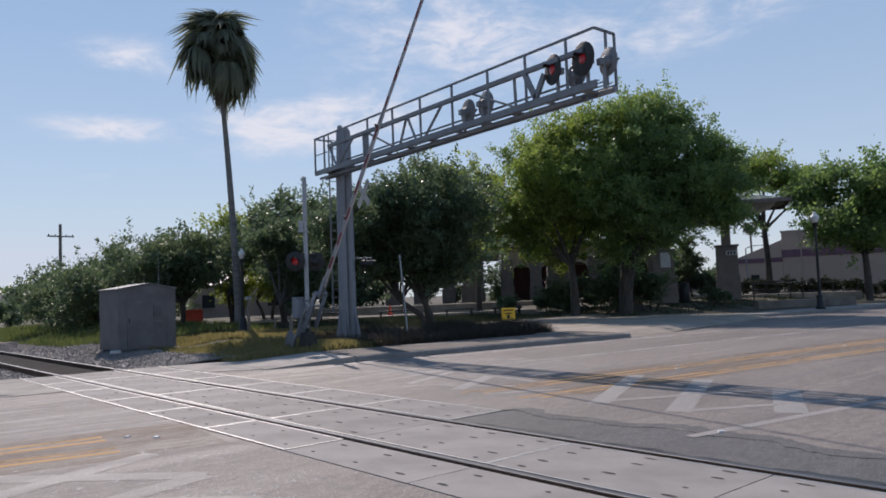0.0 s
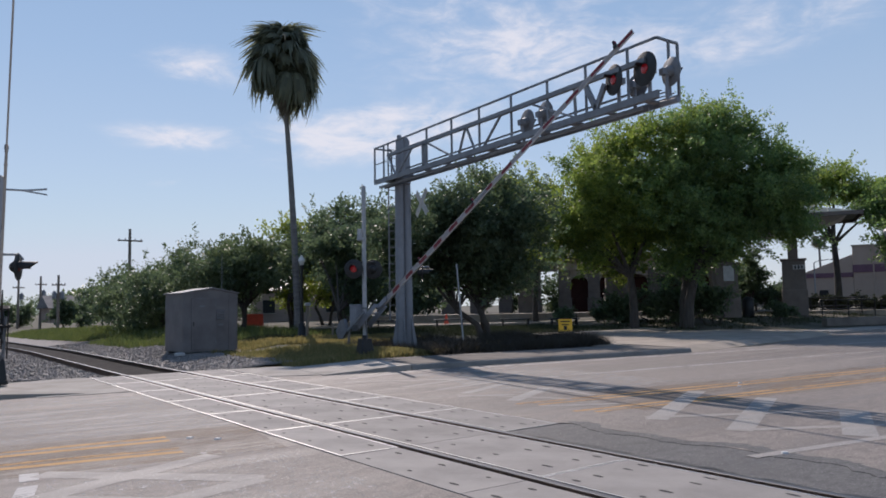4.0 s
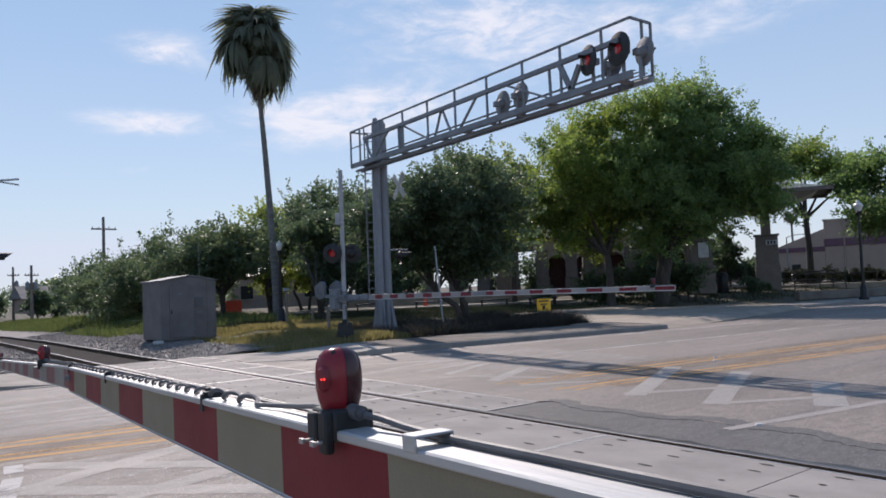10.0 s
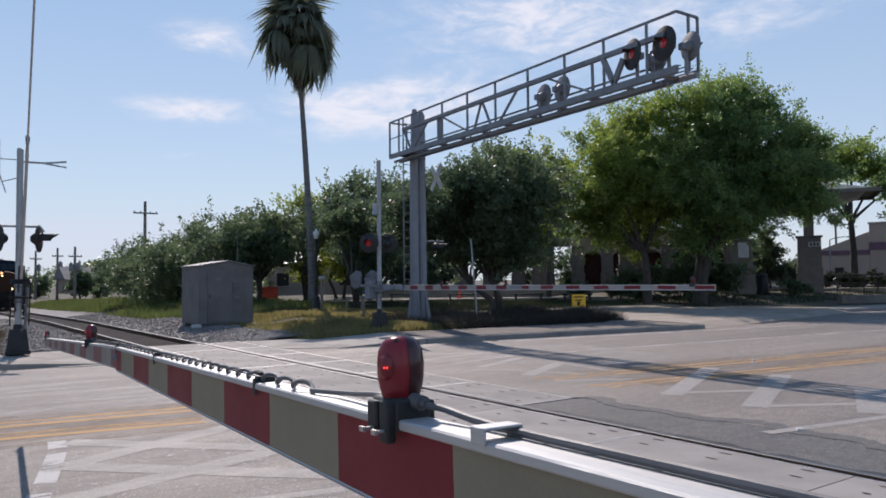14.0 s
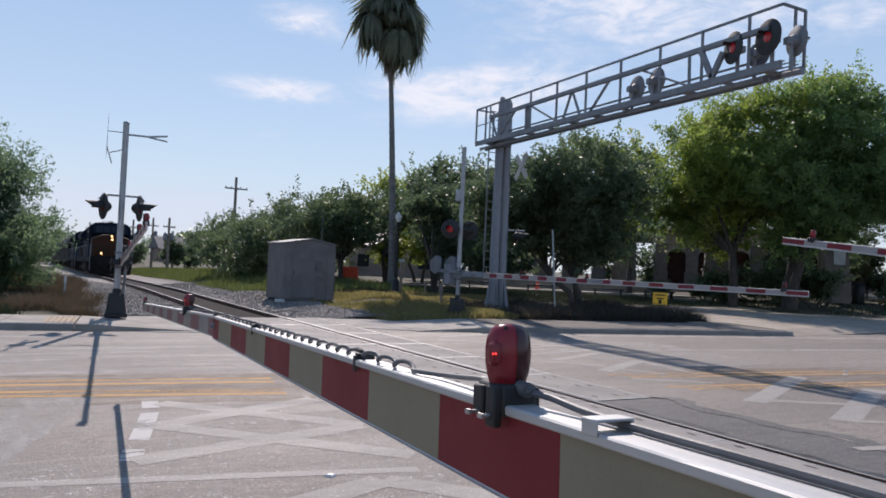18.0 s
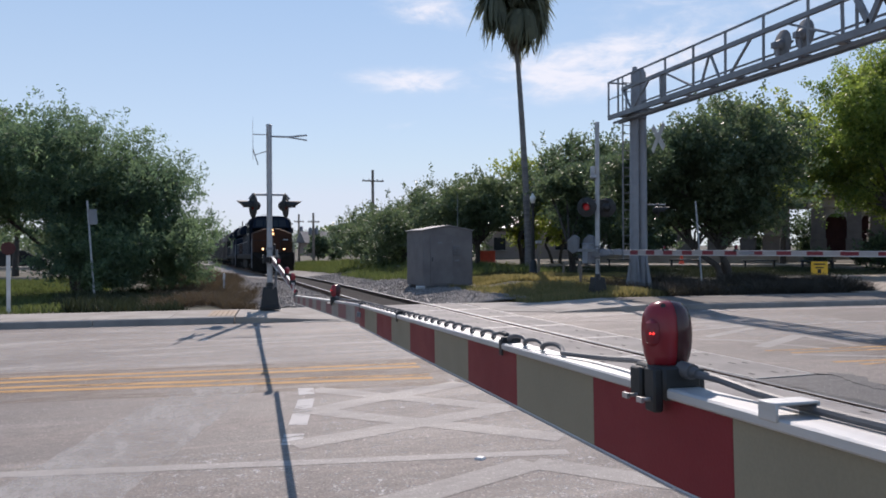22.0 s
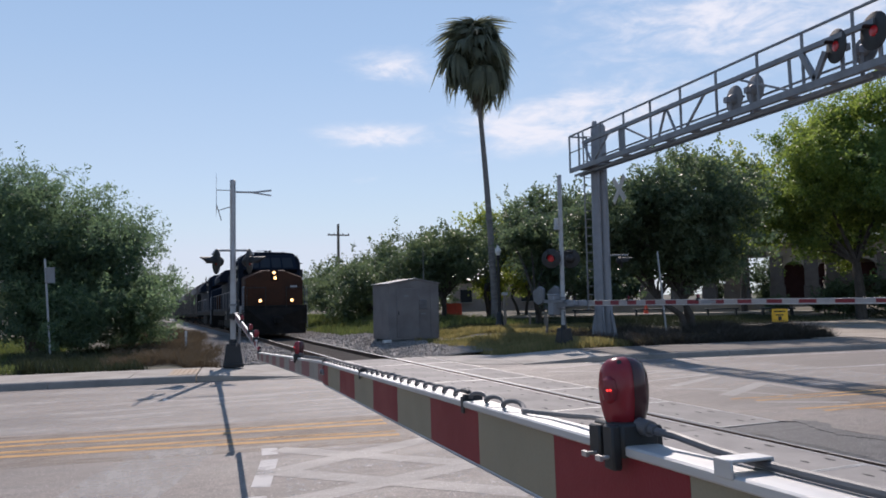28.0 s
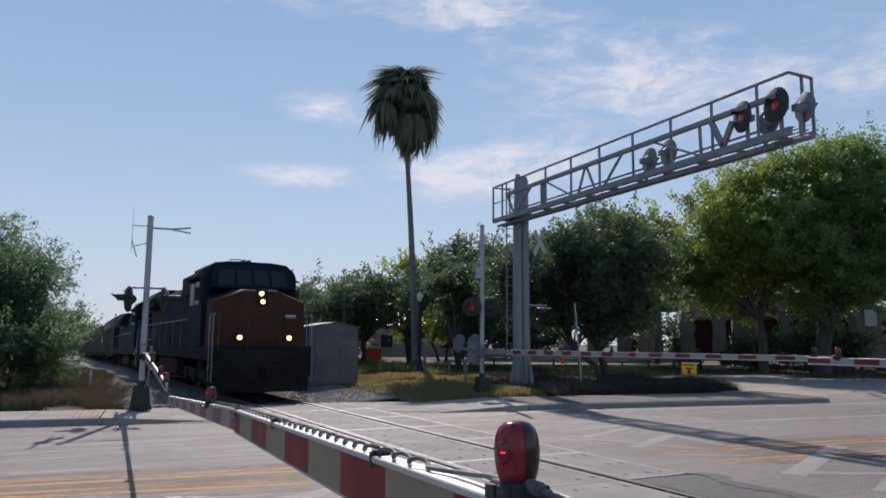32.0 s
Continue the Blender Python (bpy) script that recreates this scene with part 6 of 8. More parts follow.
    # the large broad tree over the station
    tree("tree", "broad green tree with a sunlit crown", (33.4, 27.4, 0.4),
         [(-1.5, 0.75, 7.2, 3.3, 3.3, 3.2), (-2.8, 2.23, 5.6, 2.0, 2.0, 2.3), (-0.83, -0.4, 9.44, 2.4, 2.4, 2.0), (0.48, -1.22, 5.7, 3.2, 3.2, 2.0), (-1.7, 1.2, 4.1, 1.2, 1.2, 1.6), (1.5, -2.6, 10.2, 2.6, 2.6, 2.2)],
         1150, 46, 0.155, M_LEAFBIG, 31, 0.22, 2.7, "", 0.75, 1, 0.3, wisp=0.25)
    tree("tree", "large dense dark green tree with a broad crown", (34.96, 25.25, 0.4),
         [(0.4, -1.03, 7.7, 4.0, 4.0, 4.0), (2.2, -3.66, 6.6, 3.12, 3.12, 3.2), (1.38, -2.18, 10.4, 2.3, 2.3, 2.1), (0.24, -0.71, 5.0, 3.7, 3.7, 1.6), (2.69, -3.99, 5.4, 2.62, 2.62, 1.8), (0.04, -0.45, 3.5, 2.6, 2.6, 1.4), (3.14, -4.25, 8.4, 1.8, 1.8, 1.7)],
         1500, 48, 0.155, M_LEAFDEEP, 41, 0.24, 2.7, "", 0.75, 2, 0.3, wisp=0.22)
    tree("tree", "broad green tree joined to the large crown", (36.4, 38.5, 0.5), [(0, 0, 7.0, 3.4, 3.4, 3.8), (-1.6, 1.8, 9.0, 2.6, 2.6, 2.6)], 520, 28, 0.26, M_LEAFSUN, 32, 0.18, 2.6, "", 0.8, 1, 0.3)
    # added tree, set along the sun's rays to shade the apron and pavement
    tree("tree", "broad dark green tree added behind the large crown for its shade", (43.0, 31.0, 0.6), [(-2.5, 2.0, 6.6, 3.0, 3.0, 2.4), (1.0, -2.2, 7.8, 3.0, 3.0, 2.3), (2.5, -4.5, 7.6, 2.2, 2.2, 1.9)], 760, 34, 0.22, M_LEAFDEEP, 43, 0.2, 3.2, "", 0.8, 1, 0.25)
    tree("tree", "slender street tree in front of the station", (37.0, 30.6, 0.4), [(-0.4, 0.6, 4.6, 1.7, 1.7, 2.9)], 260, 26, 0.17, M_LEAFSUN, 33, 0.13, 2.6, "", 0.6, 1, 0.2)
    tree("tree", "thin tree with an open branching crown", (58.6, 28.5, 0.9), [(0, 0, 9.6, 2.5, 2.5, 2.2), (1.6, -2.2, 8.4, 2.1, 2.1, 1.8), (-1.7, 2.2, 8.2, 2.2, 2.2, 1.8)], 420, 24, 0.2, M_LEAFBIG, 34, 0.24, 5.0, "", 0.8, 1, 0.1)
    tree("tree", "full green street tree beside the pavement", (56.6, 20.5, 0.2), [(0.5, -1.0, 7.9, 3.5, 3.5, 3.5), (0, 0.5, 5.4, 3.2, 3.2, 2.1), (2.4, -4.8, 8.1, 3.6, 3.6, 3.7), (0.2, 2.7, 5.0, 1.8, 1.8, 1.5), (0, 0.5, 4.6, 3.0, 3.0, 1.7), (0.4, 3.2, 8.0, 2.4, 2.4, 2.6)], 1000, 28, 0.25, M_LEAFDEEP, 35, 0.24, 3.2, "", 0.9, 1, 0.2)
    tree("tree", "full green street tree beside the pavement", (66, 17.5, 0.2), [(0, 0, 8.0, 4, 4, 4)], 420, 26, 0.36, M_LEAFDEEP, 36, 0.24, 3.2, "", 0.9, 1, 0.2)
    tree("tree", "small tree seen under the shelter roof", (62, 40, 0.5), [(0, 0, 4.0, 3.2, 3.2, 2.6)], 240, 24, 0.3, M_LEAF, 37, 0.15, 2.0)
    tree("tree", "small tree behind the station columns", (56, 50, 0.5), [(0, 0, 4.4, 3.6, 3.6, 3.0)], 240, 24, 0.32, M_LEAF, 38, 0.15, 2.0)
    tree("tree", "tree behind the station roof", (38, 62, 0.5), [(0, 0, 7.0, 5, 5, 4)], 320, 24, 0.36, M_LEAF, 39, 0.2, 2.4)
    tree("tree", "tree behind the station roof", (30, 54, 0.5), [(0, 0, 5.5, 4, 4, 3.6)], 320, 24, 0.3, M_LEAF, 40, 0.2, 2.0)
    for x, y, r, h in ((70, 46, 4.2, 3.6), (64, 56, 5, 4.2), (44, 66, 5, 4.6), (80, 57, 6, 5.0), (36, 54, 4, 4.0), (93, 66, 7, 6)):
        tree("tree", "dark green tree beyond the station", (x, y, 0.4), [(0, 0, h * 0.55, r, r, h * 0.55), (1.5, 1.5, h * 0.8, r * 0.7, r * 0.7, h * 0.5)], 260, 24, 0.36, M_LEAFDARK, 200 + int(x), 0.15, 1.0, "trees beyond the station", 0.8, 2)
    for x, y, r in ((36.4, 31.9, 1.1), (38.2, 29.9, 1.2), (40.4, 28.6, 1.3), (34.2, 33.4, 1.0), (44.6, 25.2, 1.0)):
        tree("shrub", "low dark green shrub under the large tree", (x, y, ground_z(x, y)), [(0, 0, 0.6, r, r, 0.6)], 60, 22, 0.14, M_LEAFDARK, 230 + int(x), 0.04, 0.3, "shrubs by the driveway", 0.3, 2)
    for x, y, r, h in ((36.9, 27.6, 1.7, 1.5), (38.4, 25.8, 1.5, 1.4), (35.3, 29.4, 1.3, 1.2)):
        tree("shrub", "dark tall shrub in the shade of the large tree", (x, y, ground_z(x, y)), [(0, 0, h, r, r, h)], 130, 26, 0.15, M_LEAFDARK, 330 + int(x), 0.05, 0.5, "tall shrubs under the large tree", 0.45, 3)
    tree("tree", "small thin tree behind the open colonnade", (51.0, 56.0, 0.5), [(0, 0, 2.8, 2.4, 2.4, 2.4), (2.6, -2.4, 2.6, 2.2, 2.2, 2.4), (-2.4, 2.6, 2.6, 2.2, 2.2, 2.2)], 330, 24, 0.22, M_LEAFDARK, 340, 0.12, 1.2)
    tree("shrub", "dark bushy shrub between the stone piers", (53.8, 30.9, 0.7), [(0, 0, 1.4, 1.9, 1.9, 1.3), (-1.6, 1.6, 1.1, 1.6, 1.6, 1.1)], 200, 24, 0.17, M_LEAFDARK, 350, 0.06, 0.5, "tall shrubs by the station", 0.45, 3)
    tree("tree", "slim dark tree between the stone piers", (51.4, 31.0, 0.7), [(0, 0, 3.4, 1.0, 1.0, 2.2), (-0.5, 0.8, 2.0, 0.8, 0.8, 1.4)], 150, 24, 0.17, M_LEAFDARK, 351, 0.08, 1.0, "", 0.4, 1)
    # left of the line: feathery bush and taller trees
    tree("tree", "large feathery dark green bush beside the pavement", (-3.3, 28.4, 0.15), [(0.6, 0, 3.3, 3.3, 3.1, 3.0), (2.6, -0.4, 2.1, 2.7, 2.5, 2.1), (-2.7, 0.5, 4.15, 3.1, 2.7, 2.3), (-3.6, 1.6, 3.9, 2.8, 2.4, 2.2), (-0.4, 0, 4.8, 2.5, 2.2, 1.9), (2.0, 0.2, 4.0, 2.4, 2.2, 1.9), (1.7, -1.8, 1.2, 3.3, 2.4, 1.2), (0.9, -2.2, 0.9, 2.2, 1.6, 0.9), (0.3, -1.6, 1.3, 1.8, 2.0, 1.2)], 2700, 32, 0.15, M_WILLOW, 51, 0.14, 0.9, "", 0.5, 3, 0.2, 0.5, 0.4, 0.22)
    tree("tree", "tall thin-leaved tree with bare top branches", (-8.6, 35.0, 0.15), [(0, 0, 5.2, 3.2, 3.0, 2.8), (1.2, 0, 6.7, 2.0, 1.8, 1.2)], 260, 20, 0.17, M_WILLOW, 52, 0.16, 2.4, "", 0.6, 1, 0.1, 0.6)
    tree("tree", "green tree with a clear trunk behind the bush", (-8.6, 46.0, 0.15), [(0, 0, 6.0, 4.6, 4.6, 3.4)], 360, 24, 0.26, M_WILLOW, 53, 0.16, 2.0)
    tree("tree", "green tree beyond the bush", (-3.5, 56.0, 0.15), [(0, 0, 3.0, 3.2, 6.0, 2.8)], 300, 24, 0.26, M_WILLOW, 54, 0.14, 1.2)
    tree("tree", "tree at the edge of the lawn", (-14.5, 30.0, 0.15), [(0, 0, 5.4, 3.6, 3.6, 3.2)], 320, 24, 0.22, M_WILLOW, 55, 0.2, 2.6)


def build_low_building():
    h = thing("low_building", pose(31.6, 64.6, 0.25, 0, 0, -26), "low grey building with a pale roof behind the trees", "building")
    w = part("wall", Builder().box((0, 3, 1.6), (10, 6, 3.2)), M_STUCCO, h)
    for x in (-3.4, -0.6, 2.4):
        q = part("window", Builder().box((x, -0.02, 1.7), (1.1, 0.08, 1.2)), M_WINDOW, w)
        part("sill", Builder().box((x, -0.08, 1.06), (1.3, 0.14, 0.08)), M_CREAM, q)
    part("door", Builder().box((4.1, -0.02, 1.05), (0.95, 0.08, 2.1)), M_GREYPAINT, w)
    b = Builder().add([(-5.4, -0.5, 3.2), (5.4, -0.5, 3.2), (5.4, 6.5, 3.2), (-5.4, 6.5, 3.2), (-5.4, 3, 4.6), (5.4, 3, 4.6)],
                      [(3, 2, 1, 0), (0, 1, 5, 4), (2, 3, 4, 5), (1, 2, 5), (3, 0, 4)])
    part("roof", b, M_SIGNBACK, h, "pale metal roof", smooth=False)


def build_palm():
    p = thing("palm_tree", pose(17.63, 36.77, 0.36), "tall fan palm with a slim trunk and shaggy hanging fronds", "palm tree")
    S, H = 0.6, 22.6
    foot = 0.59
    pts, rs = [], []
    for k in range(60):
        t = k / 59
        pts.append((S * (-1.2 * t + 0.15 * math.sin(t * 3.1)), S * 0.45 * t, S * (H * t - 0.2) + foot if k else -0.15))
        rs.append(S * (0.34 - 0.16 * t + 0.14 * max(0, 0.06 - t) * 8) * (1 + 0.035 * (k % 2)))
    part("trunk", Builder().tube(pts, rs, 14), M_PALMTRUNK, p)
    rng = random.Random(7)

    def frond(dead):
        """A stalk with a fan of pointed segments, along +X; the segments bend over and hang in tassels."""
        b = Builder()
        ln = 1.35
        b.tube([(0, 0, 0), (ln * 0.5, 0, 0.1), (ln, 0, 0.0)], [0.05, 0.035, 0.02], 4)
        n = 21
        for k in range(n):
            a = radians(-100 + 200 * k / (n - 1))
            c, s = math.cos(a), math.sin(a)
            L = 1.5 * (0.74 + 0.26 * c) * rng.uniform(0.75, 1.15)
            fall = rng.uniform(0.9, 1.5)
            prev = None
            for t in (0.0, 0.25, 0.5, 0.75, 1.0):
                out = t - (0.15 if dead else 0.42) * t * t
                q = Vector((ln - 0.08 + c * L * out, s * L * out * 0.9, -(0.5 if dead else fall) * L * t ** 2.2))
                w = 0.075 * (0.3 + 1.3 * t) * (1 - t) ** 0.5 * 1.35 + 0.008
                side = Vector((-s, c, 0)) * w
                cur = (q - side, q + side)
                if prev:
                    b.quad(prev[0], prev[1], cur[1], cur[0])
                prev = cur
        return b

    live = [frond(False).mesh("frond", M_PALM, smooth=False) for _ in range(4)]
    dead = [frond(True).mesh("dead_frond", M_PALMDEAD, smooth=False) for _ in range(2)]
    top = Vector((-1.2 * S, 0.45 * S, (H - 0.25) * S + foot))
    for k in range(64):
        t = k / 63
        el = 88 - 112 * t ** 0.85 + rng.uniform(-14, 14)
        az = k * 137.5 + rng.uniform(-22, 22)
        sc = S * rng.uniform(1.05, 1.86) * (0.8 if t < 0.2 else 0.94 if t < 0.42 else 1.0)
        o = part("frond", live[k % 4], None, p)
        o.matrix_basis = Matrix.Translation(top + Vector((0, 0, S * (2.3 - 2.55 * t)))) @ pose(0, 0, 0, rng.uniform(-25, 25), -el, az) @ Matrix.Diagonal((sc, sc, sc, 1))
    for k in range(34):
        o = part("frond", live[k % 4], None, p)
        sc = S * rng.uniform(0.6, 0.95)
        o.matrix_basis = Matrix.Translation(top + Vector((0.12, -0.08, S * rng.uniform(0.0, 2.5)))) @ pose(0, 0, 0, rng.uniform(-60, 60), -rng.uniform(5, 88), k * 137.5 + 60) @ Matrix.Diagonal((sc, sc, sc, 1))
    part("bud", Builder().tube([top - Vector((0, 0, 0.4)), top + Vector((0.06, -0.04, 0.8)), top + Vector((0.12, -0.08, S * 3.8))], [0.11, 0.13, 0.05], 8), M_PALM, p)
    for k in range(20):
        o = part("frond", live[k % 4], None, p)
        sc = S * rng.uniform(0.7, 1.0)
        o.matrix_basis = Matrix.Translation(top + Vector((0.12, -0.08, S * rng.uniform(2.3, 3.7)))) @ pose(0, 0, 0, rng.uniform(-60, 60), -rng.uniform(0, 75), k * 137.5 + 20) @ Matrix.Diagonal((sc, sc, sc, 1))
    for k in range(30):
        az = k * 137.5 + rng.uniform(-20, 20)
        o = part("dead_frond", dead[k % 2], None, p, "brown hanging frond")
        sc = S * rng.uniform(0.7, 1.25)
        o.matrix_basis = Matrix.Translation(top + Vector((0, 0, S * rng.uniform(-1.0, 0.5)))) @ pose(0, 0, 0, 0, rng.uniform(72, 88), az) @ Matrix.Diagonal((sc * 1.15, sc * 0.6, sc, 1))

    far = thing("palm_tree", pose(107.0, 54.6, 0.9), "slim fan palm far beyond the station", "palm tree")
    part("trunk", Builder().tube([(0, 0, -0.2), (0.1, 0, 4.5), (0, 0, 8.9)], [0.22, 0.16, 0.14], 8), M_PALMTRUNK, far)
    for k in range(22):
        o = part("frond", live[k % 3], None, far)
        o.matrix_basis = Matrix.Translation((0, 0, 9.1)) @ pose(0, 0, 0, 0, -(75 - 5.2 * k), k * 137.5) @ Matrix.Diagonal((0.5, 0.5, 0.5, 1))


def build_grass():
    rng = np.random.default_rng(4)

    def field(name, label, n, xr, yr, h, material, keep, fine=1.0):
        x, y = rng.uniform(*xr, n), rng.uniform(*yr, n)
        ok = np.array([keep(a, c) for a, c in zip(x, y)])
        x, y = x[ok], y[ok]
        z = np.array([ground_z(a, c) for a, c in zip(x, y)])
        c = np.stack([x, y, z], 1)
        m = len(c)
        hh = h * rng.uniform(0.4, 1.2, (m, 1)) * (0.55 + 0.9 * np.array([max(0, 0.5 + noise.noise((a * 0.5, d * 0.5, 9))) for a, d in zip(x, y)])[:, None])
        lean = rng.normal(size=(m, 3)) * (0.35 if fine == 1.0 else 0.7)
        lean[:, 2] = 1
        s = rng.normal(size=(m, 3))
        s[:, 2] = 0
        s /= np.linalg.norm(s, axis=1, keepdims=True) + 1e-9
        w = (0.012 + 0.05 * hh) * fine
        v = np.stack([c - s * w, c + s * w, c + lean * hh + s * w * 0.15, c + lean * hh - s * w * 0.15], 1)
        tagged(part(name, arrays_mesh(name, v.reshape(-1, 3), np.arange(4 * m).reshape(m, 4), material)), label, "grass", kind="stuff")

    v = lambda a, c: a * 0.1201 + c * 0.9928
    field("grass", "patchy yellow-green grass on the verge", 60000, (9.6, 19), (19.8, 31), 0.2, M_GRASS, lambda a, c: v(a, c) > 21.0 and a > 9.6 + 0.05 * (c - 20) and noise.noise((a * 0.35, c * 0.35, 2)) > -0.25 and not (8.7 < a < 11.4 and 28.3 < c < 30.8))
    field("grass", "grass and weeds beside the track", 60000, (8.9, 18), (33, 100), 0.3, M_LAWNBLADE, lambda a, c: (a > 10.4 or c > 36) and a > 8.9 + 0.012 * (c - 33) and noise.noise((a * 0.3, c * 0.2, 2)) > -0.3)
    field("lawn_grass", "green lawn beyond the pavement", 70000, (-18, -2.5), (20.5, 40), 0.13, M_LAWNBLADE, lambda a, c: v(a, c) > 19.7)
    field("weeds", "dry brown weeds beside the ballast", 60000, (-0.9, 3.0), (20.6, 46), 0.3, M_DRYGRASS, lambda a, c: v(a, c) > 19.8 and a < 1.75 + 0.045 * (c - 20) + 0.7 * noise.noise((a, c * 0.5, 7)) and noise.noise((a * 0.9, c * 0.7, 5)) > -0.25, 0.35)
    # weeds coloured dark to stand in for the bush's shade
    field("weeds", "low green weeds coloured dark for the shade under the bush", 26000, (-6.0, 1.2), (20.0, 28), 0.22, M_UNDERGROWTH, lambda a, c: v(a, c) > 19.9 and a > -3.4 + 0.5 * noise.noise((a, c, 4)) and noise.noise((a * 0.5, c * 0.5, 5)) > -0.1)
    # two added dark fields stand in for tree shade on the ground
    field("undergrowth", "low ground cover, added and coloured dark for the large tree's shade", 44000, (25, 62), (16, 40), 0.15, M_UNDERGROWTH, lambda a, c: 26.8 + (0 if a < 30 else 0.6) < v(a, c) < 36 and (a > 34 or v(a, c) > 32) and noise.noise((a * 0.4, c * 0.4, 8)) > -0.2)
    field("undergrowth", "low ground cover, added and coloured dark for tree shade below the platform edge", 60000, (11.2, 33), (27, 43), 0.13, M_UNDERGROWTH, lambda a, c: 32.6 - 0.1 * a < v(a, c) and a * 0.358 + c * 0.934 < 44.2 and noise.noise((a * 0.4, c * 0.4, 3)) > -0.45)
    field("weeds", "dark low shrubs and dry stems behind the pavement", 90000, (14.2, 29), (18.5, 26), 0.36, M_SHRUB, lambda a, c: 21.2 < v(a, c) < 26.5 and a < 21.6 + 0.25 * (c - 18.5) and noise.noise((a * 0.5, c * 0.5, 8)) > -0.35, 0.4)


# ---------------------------------------------------------------- station


def build_station():
    st = thing("station_building", pose(46.2, 42.6, 0.98, 0, 0, -47), "low stone station with arched openings and a green roof", "station")
    # local x along the front
    for x in (-11.6, -9.2, -6.8, -4.35, -1.9, 0.45, 2.8, 5.2, 7.6, 10.0):
        part("pier", Builder().box((x, 0, 1.7), (0.95, 0.95, 3.4)).box((x, 0, 0.35), (1.1, 1.1, 1.5)).box((x, 0, 1.14), (1.16, 1.16, 0.09)), M_BRICK, st, "stone pier", bevel=0.02)
    for x in (-0.72, 1.62, 4.0, 6.4, 8.8):
        poly = [(-0.74, 0.0)]
        for j in range(9):
            a = math.pi - math.pi * j / 8
            poly.append((0.7 * math.cos(a), 0.15 + 0.6 * math.sin(a)))
        poly += [(0.74, 0.0), (0.74, 1.2), (-0.74, 1.2)]
        b = Builder().prism(poly[::-1], -0.25, 0.25, m=Matrix.Translation((x, 0, 2.3)) @ Matrix.Rotation(math.pi / 2, 4, "X"))
        part("arch", b, M_CREAM, st, "cream arched wall", smooth=False)
        part("door", Builder().box((x, 0.6, 1.4), (1.5, 0.1, 2.8)), M_DOORRED, st, "dark red recessed door", bevel=0.01)
    part("wall", Builder().box((4.0, 0, 3.9), (13.2, 0.9, 0.84)), M_CREAM, st)
    part("lintel", Builder().box((-7.2, 0, 3.75), (9.4, 0.8, 0.7)), M_BRICK, st)
    part("cornice", Builder().box((0, -0.1, 4.38), (23.2, 1.5, 0.14)), M_BRICK, st)
    part("back_wall", Builder().box((5.6, 7.5, 2.0), (12.0, 0.3, 4.0)), M_STUCCO, st)
    for k in range(1, 5):
        w = part("window", Builder().box((-3 + 3.2 * k, 7.33, 1.8), (1.1, 0.06, 1.7)), M_WINDOW, st)
        part("frame", Builder().box((-3 + 3.2 * k, 7.28, 2.68), (1.3, 0.1, 0.08)).box((-3 + 3.2 * k, 7.28, 0.92), (1.3, 0.1, 0.08)).box((-3 + 3.2 * k, 7.28, 1.8), (0.06, 0.08, 1.7)), M_CREAM, w)
    b = Builder().add([(-12.2, -1.2, 4.46), (12.2, -1.2, 4.46), (12.2, 8.6, 4.46), (-12.2, 8.6, 4.46), (-9.5, 3.7, 6.6), (9.5, 3.7, 6.6)], [(0, 1, 5, 4), (1, 2, 5), (2, 3, 4, 5), (3, 0, 4), (3, 2, 1, 0)])
    part("roof", b, M_ROOFG, st, "green metal hipped roof", smooth=False)
    # paved platform strips
    for k, (x, y, w, d, a) in enumerate(((38, 39.5, 26, 2.4, -40), (53.5, 28.2, 16, 1.6, -52), (25.2, 38.7, 28, 1.3, -21))):
        tagged(part("platform", Builder().box((0, 0, -0.2 if k < 2 else 0.0), (w, d, 0.9 if k < 2 else 0.5)), M_APRON, bevel=0.02, m=pose(x, y, (0.82, 0.63, 0.32)[k], 0, 0, a)), "sunlit pale concrete platform strip", "platform", kind="structure")
    # open shelter with a metal roof on a stone pier
    sh = thing("shelter", pose(49.35, 26.9, 0.95, 0, 0, -60), "open shelter with a wide metal roof on stone piers", "shelter")
    for x in (-3.2, 3.2):
        part("pier", Builder().box((0 if x < 0 else -4.6, 0, 1.6), (1.5, 1.5, 3.5), taper=0.94).box((0 if x < 0 else -4.6, 0, 0.5), (1.58, 1.58, 1.8)).box((0 if x < 0 else -4.6, 0, 3.42), (1.62, 1.62, 0.12)), M_BRICK, sh, "stone pier", bevel=0.02)
        part("column", Builder().box((0 if x < 0 else -4.6, 0, 4.8), (0.62, 0.62, 2.8)), M_BRICK, sh, bevel=0.02)
    b = Builder().add([(-8.2, -3.0, 6.2), (4.0, -3.0, 6.2), (4.0, 3.0, 6.2), (-8.2, 3.0, 6.2), (-4.0, 0, 7.2), (0.0, 0, 7.2)], [(0, 1, 5, 4), (1, 2, 5), (2, 3, 4, 5), (3, 0, 4), (3, 2, 1, 0)])
    part("roof", b, M_ROOFG, sh, smooth=False)
    part("fascia", Builder().box((-2.1, -3.02, 6.12), (12.3, 0.1, 0.25)).box((-2.1, 3.02, 6.12), (12.3, 0.1, 0.25)).box((-8.22, 0, 6.12), (0.1, 5.9, 0.25)).box((4.02, 0, 6.12), (0.1, 5.9, 0.25)), M_BRICK, sh)
    b = Builder().add([(-7.4, -2.4, 6.05), (3.2, -2.4, 6.05), (3.2, 2.4, 6.05), (-7.4, 2.4, 6.05), (-5.1, -0.4, 4.9), (0.5, -0.4, 4.9), (0.5, 0.4, 4.9), (-5.1, 0.4, 4.9)], [(0, 1, 2, 3), (7, 6, 5, 4), (1, 0, 4, 5), (2, 1, 5, 6), (3, 2, 6, 7), (0, 3, 7, 4)])
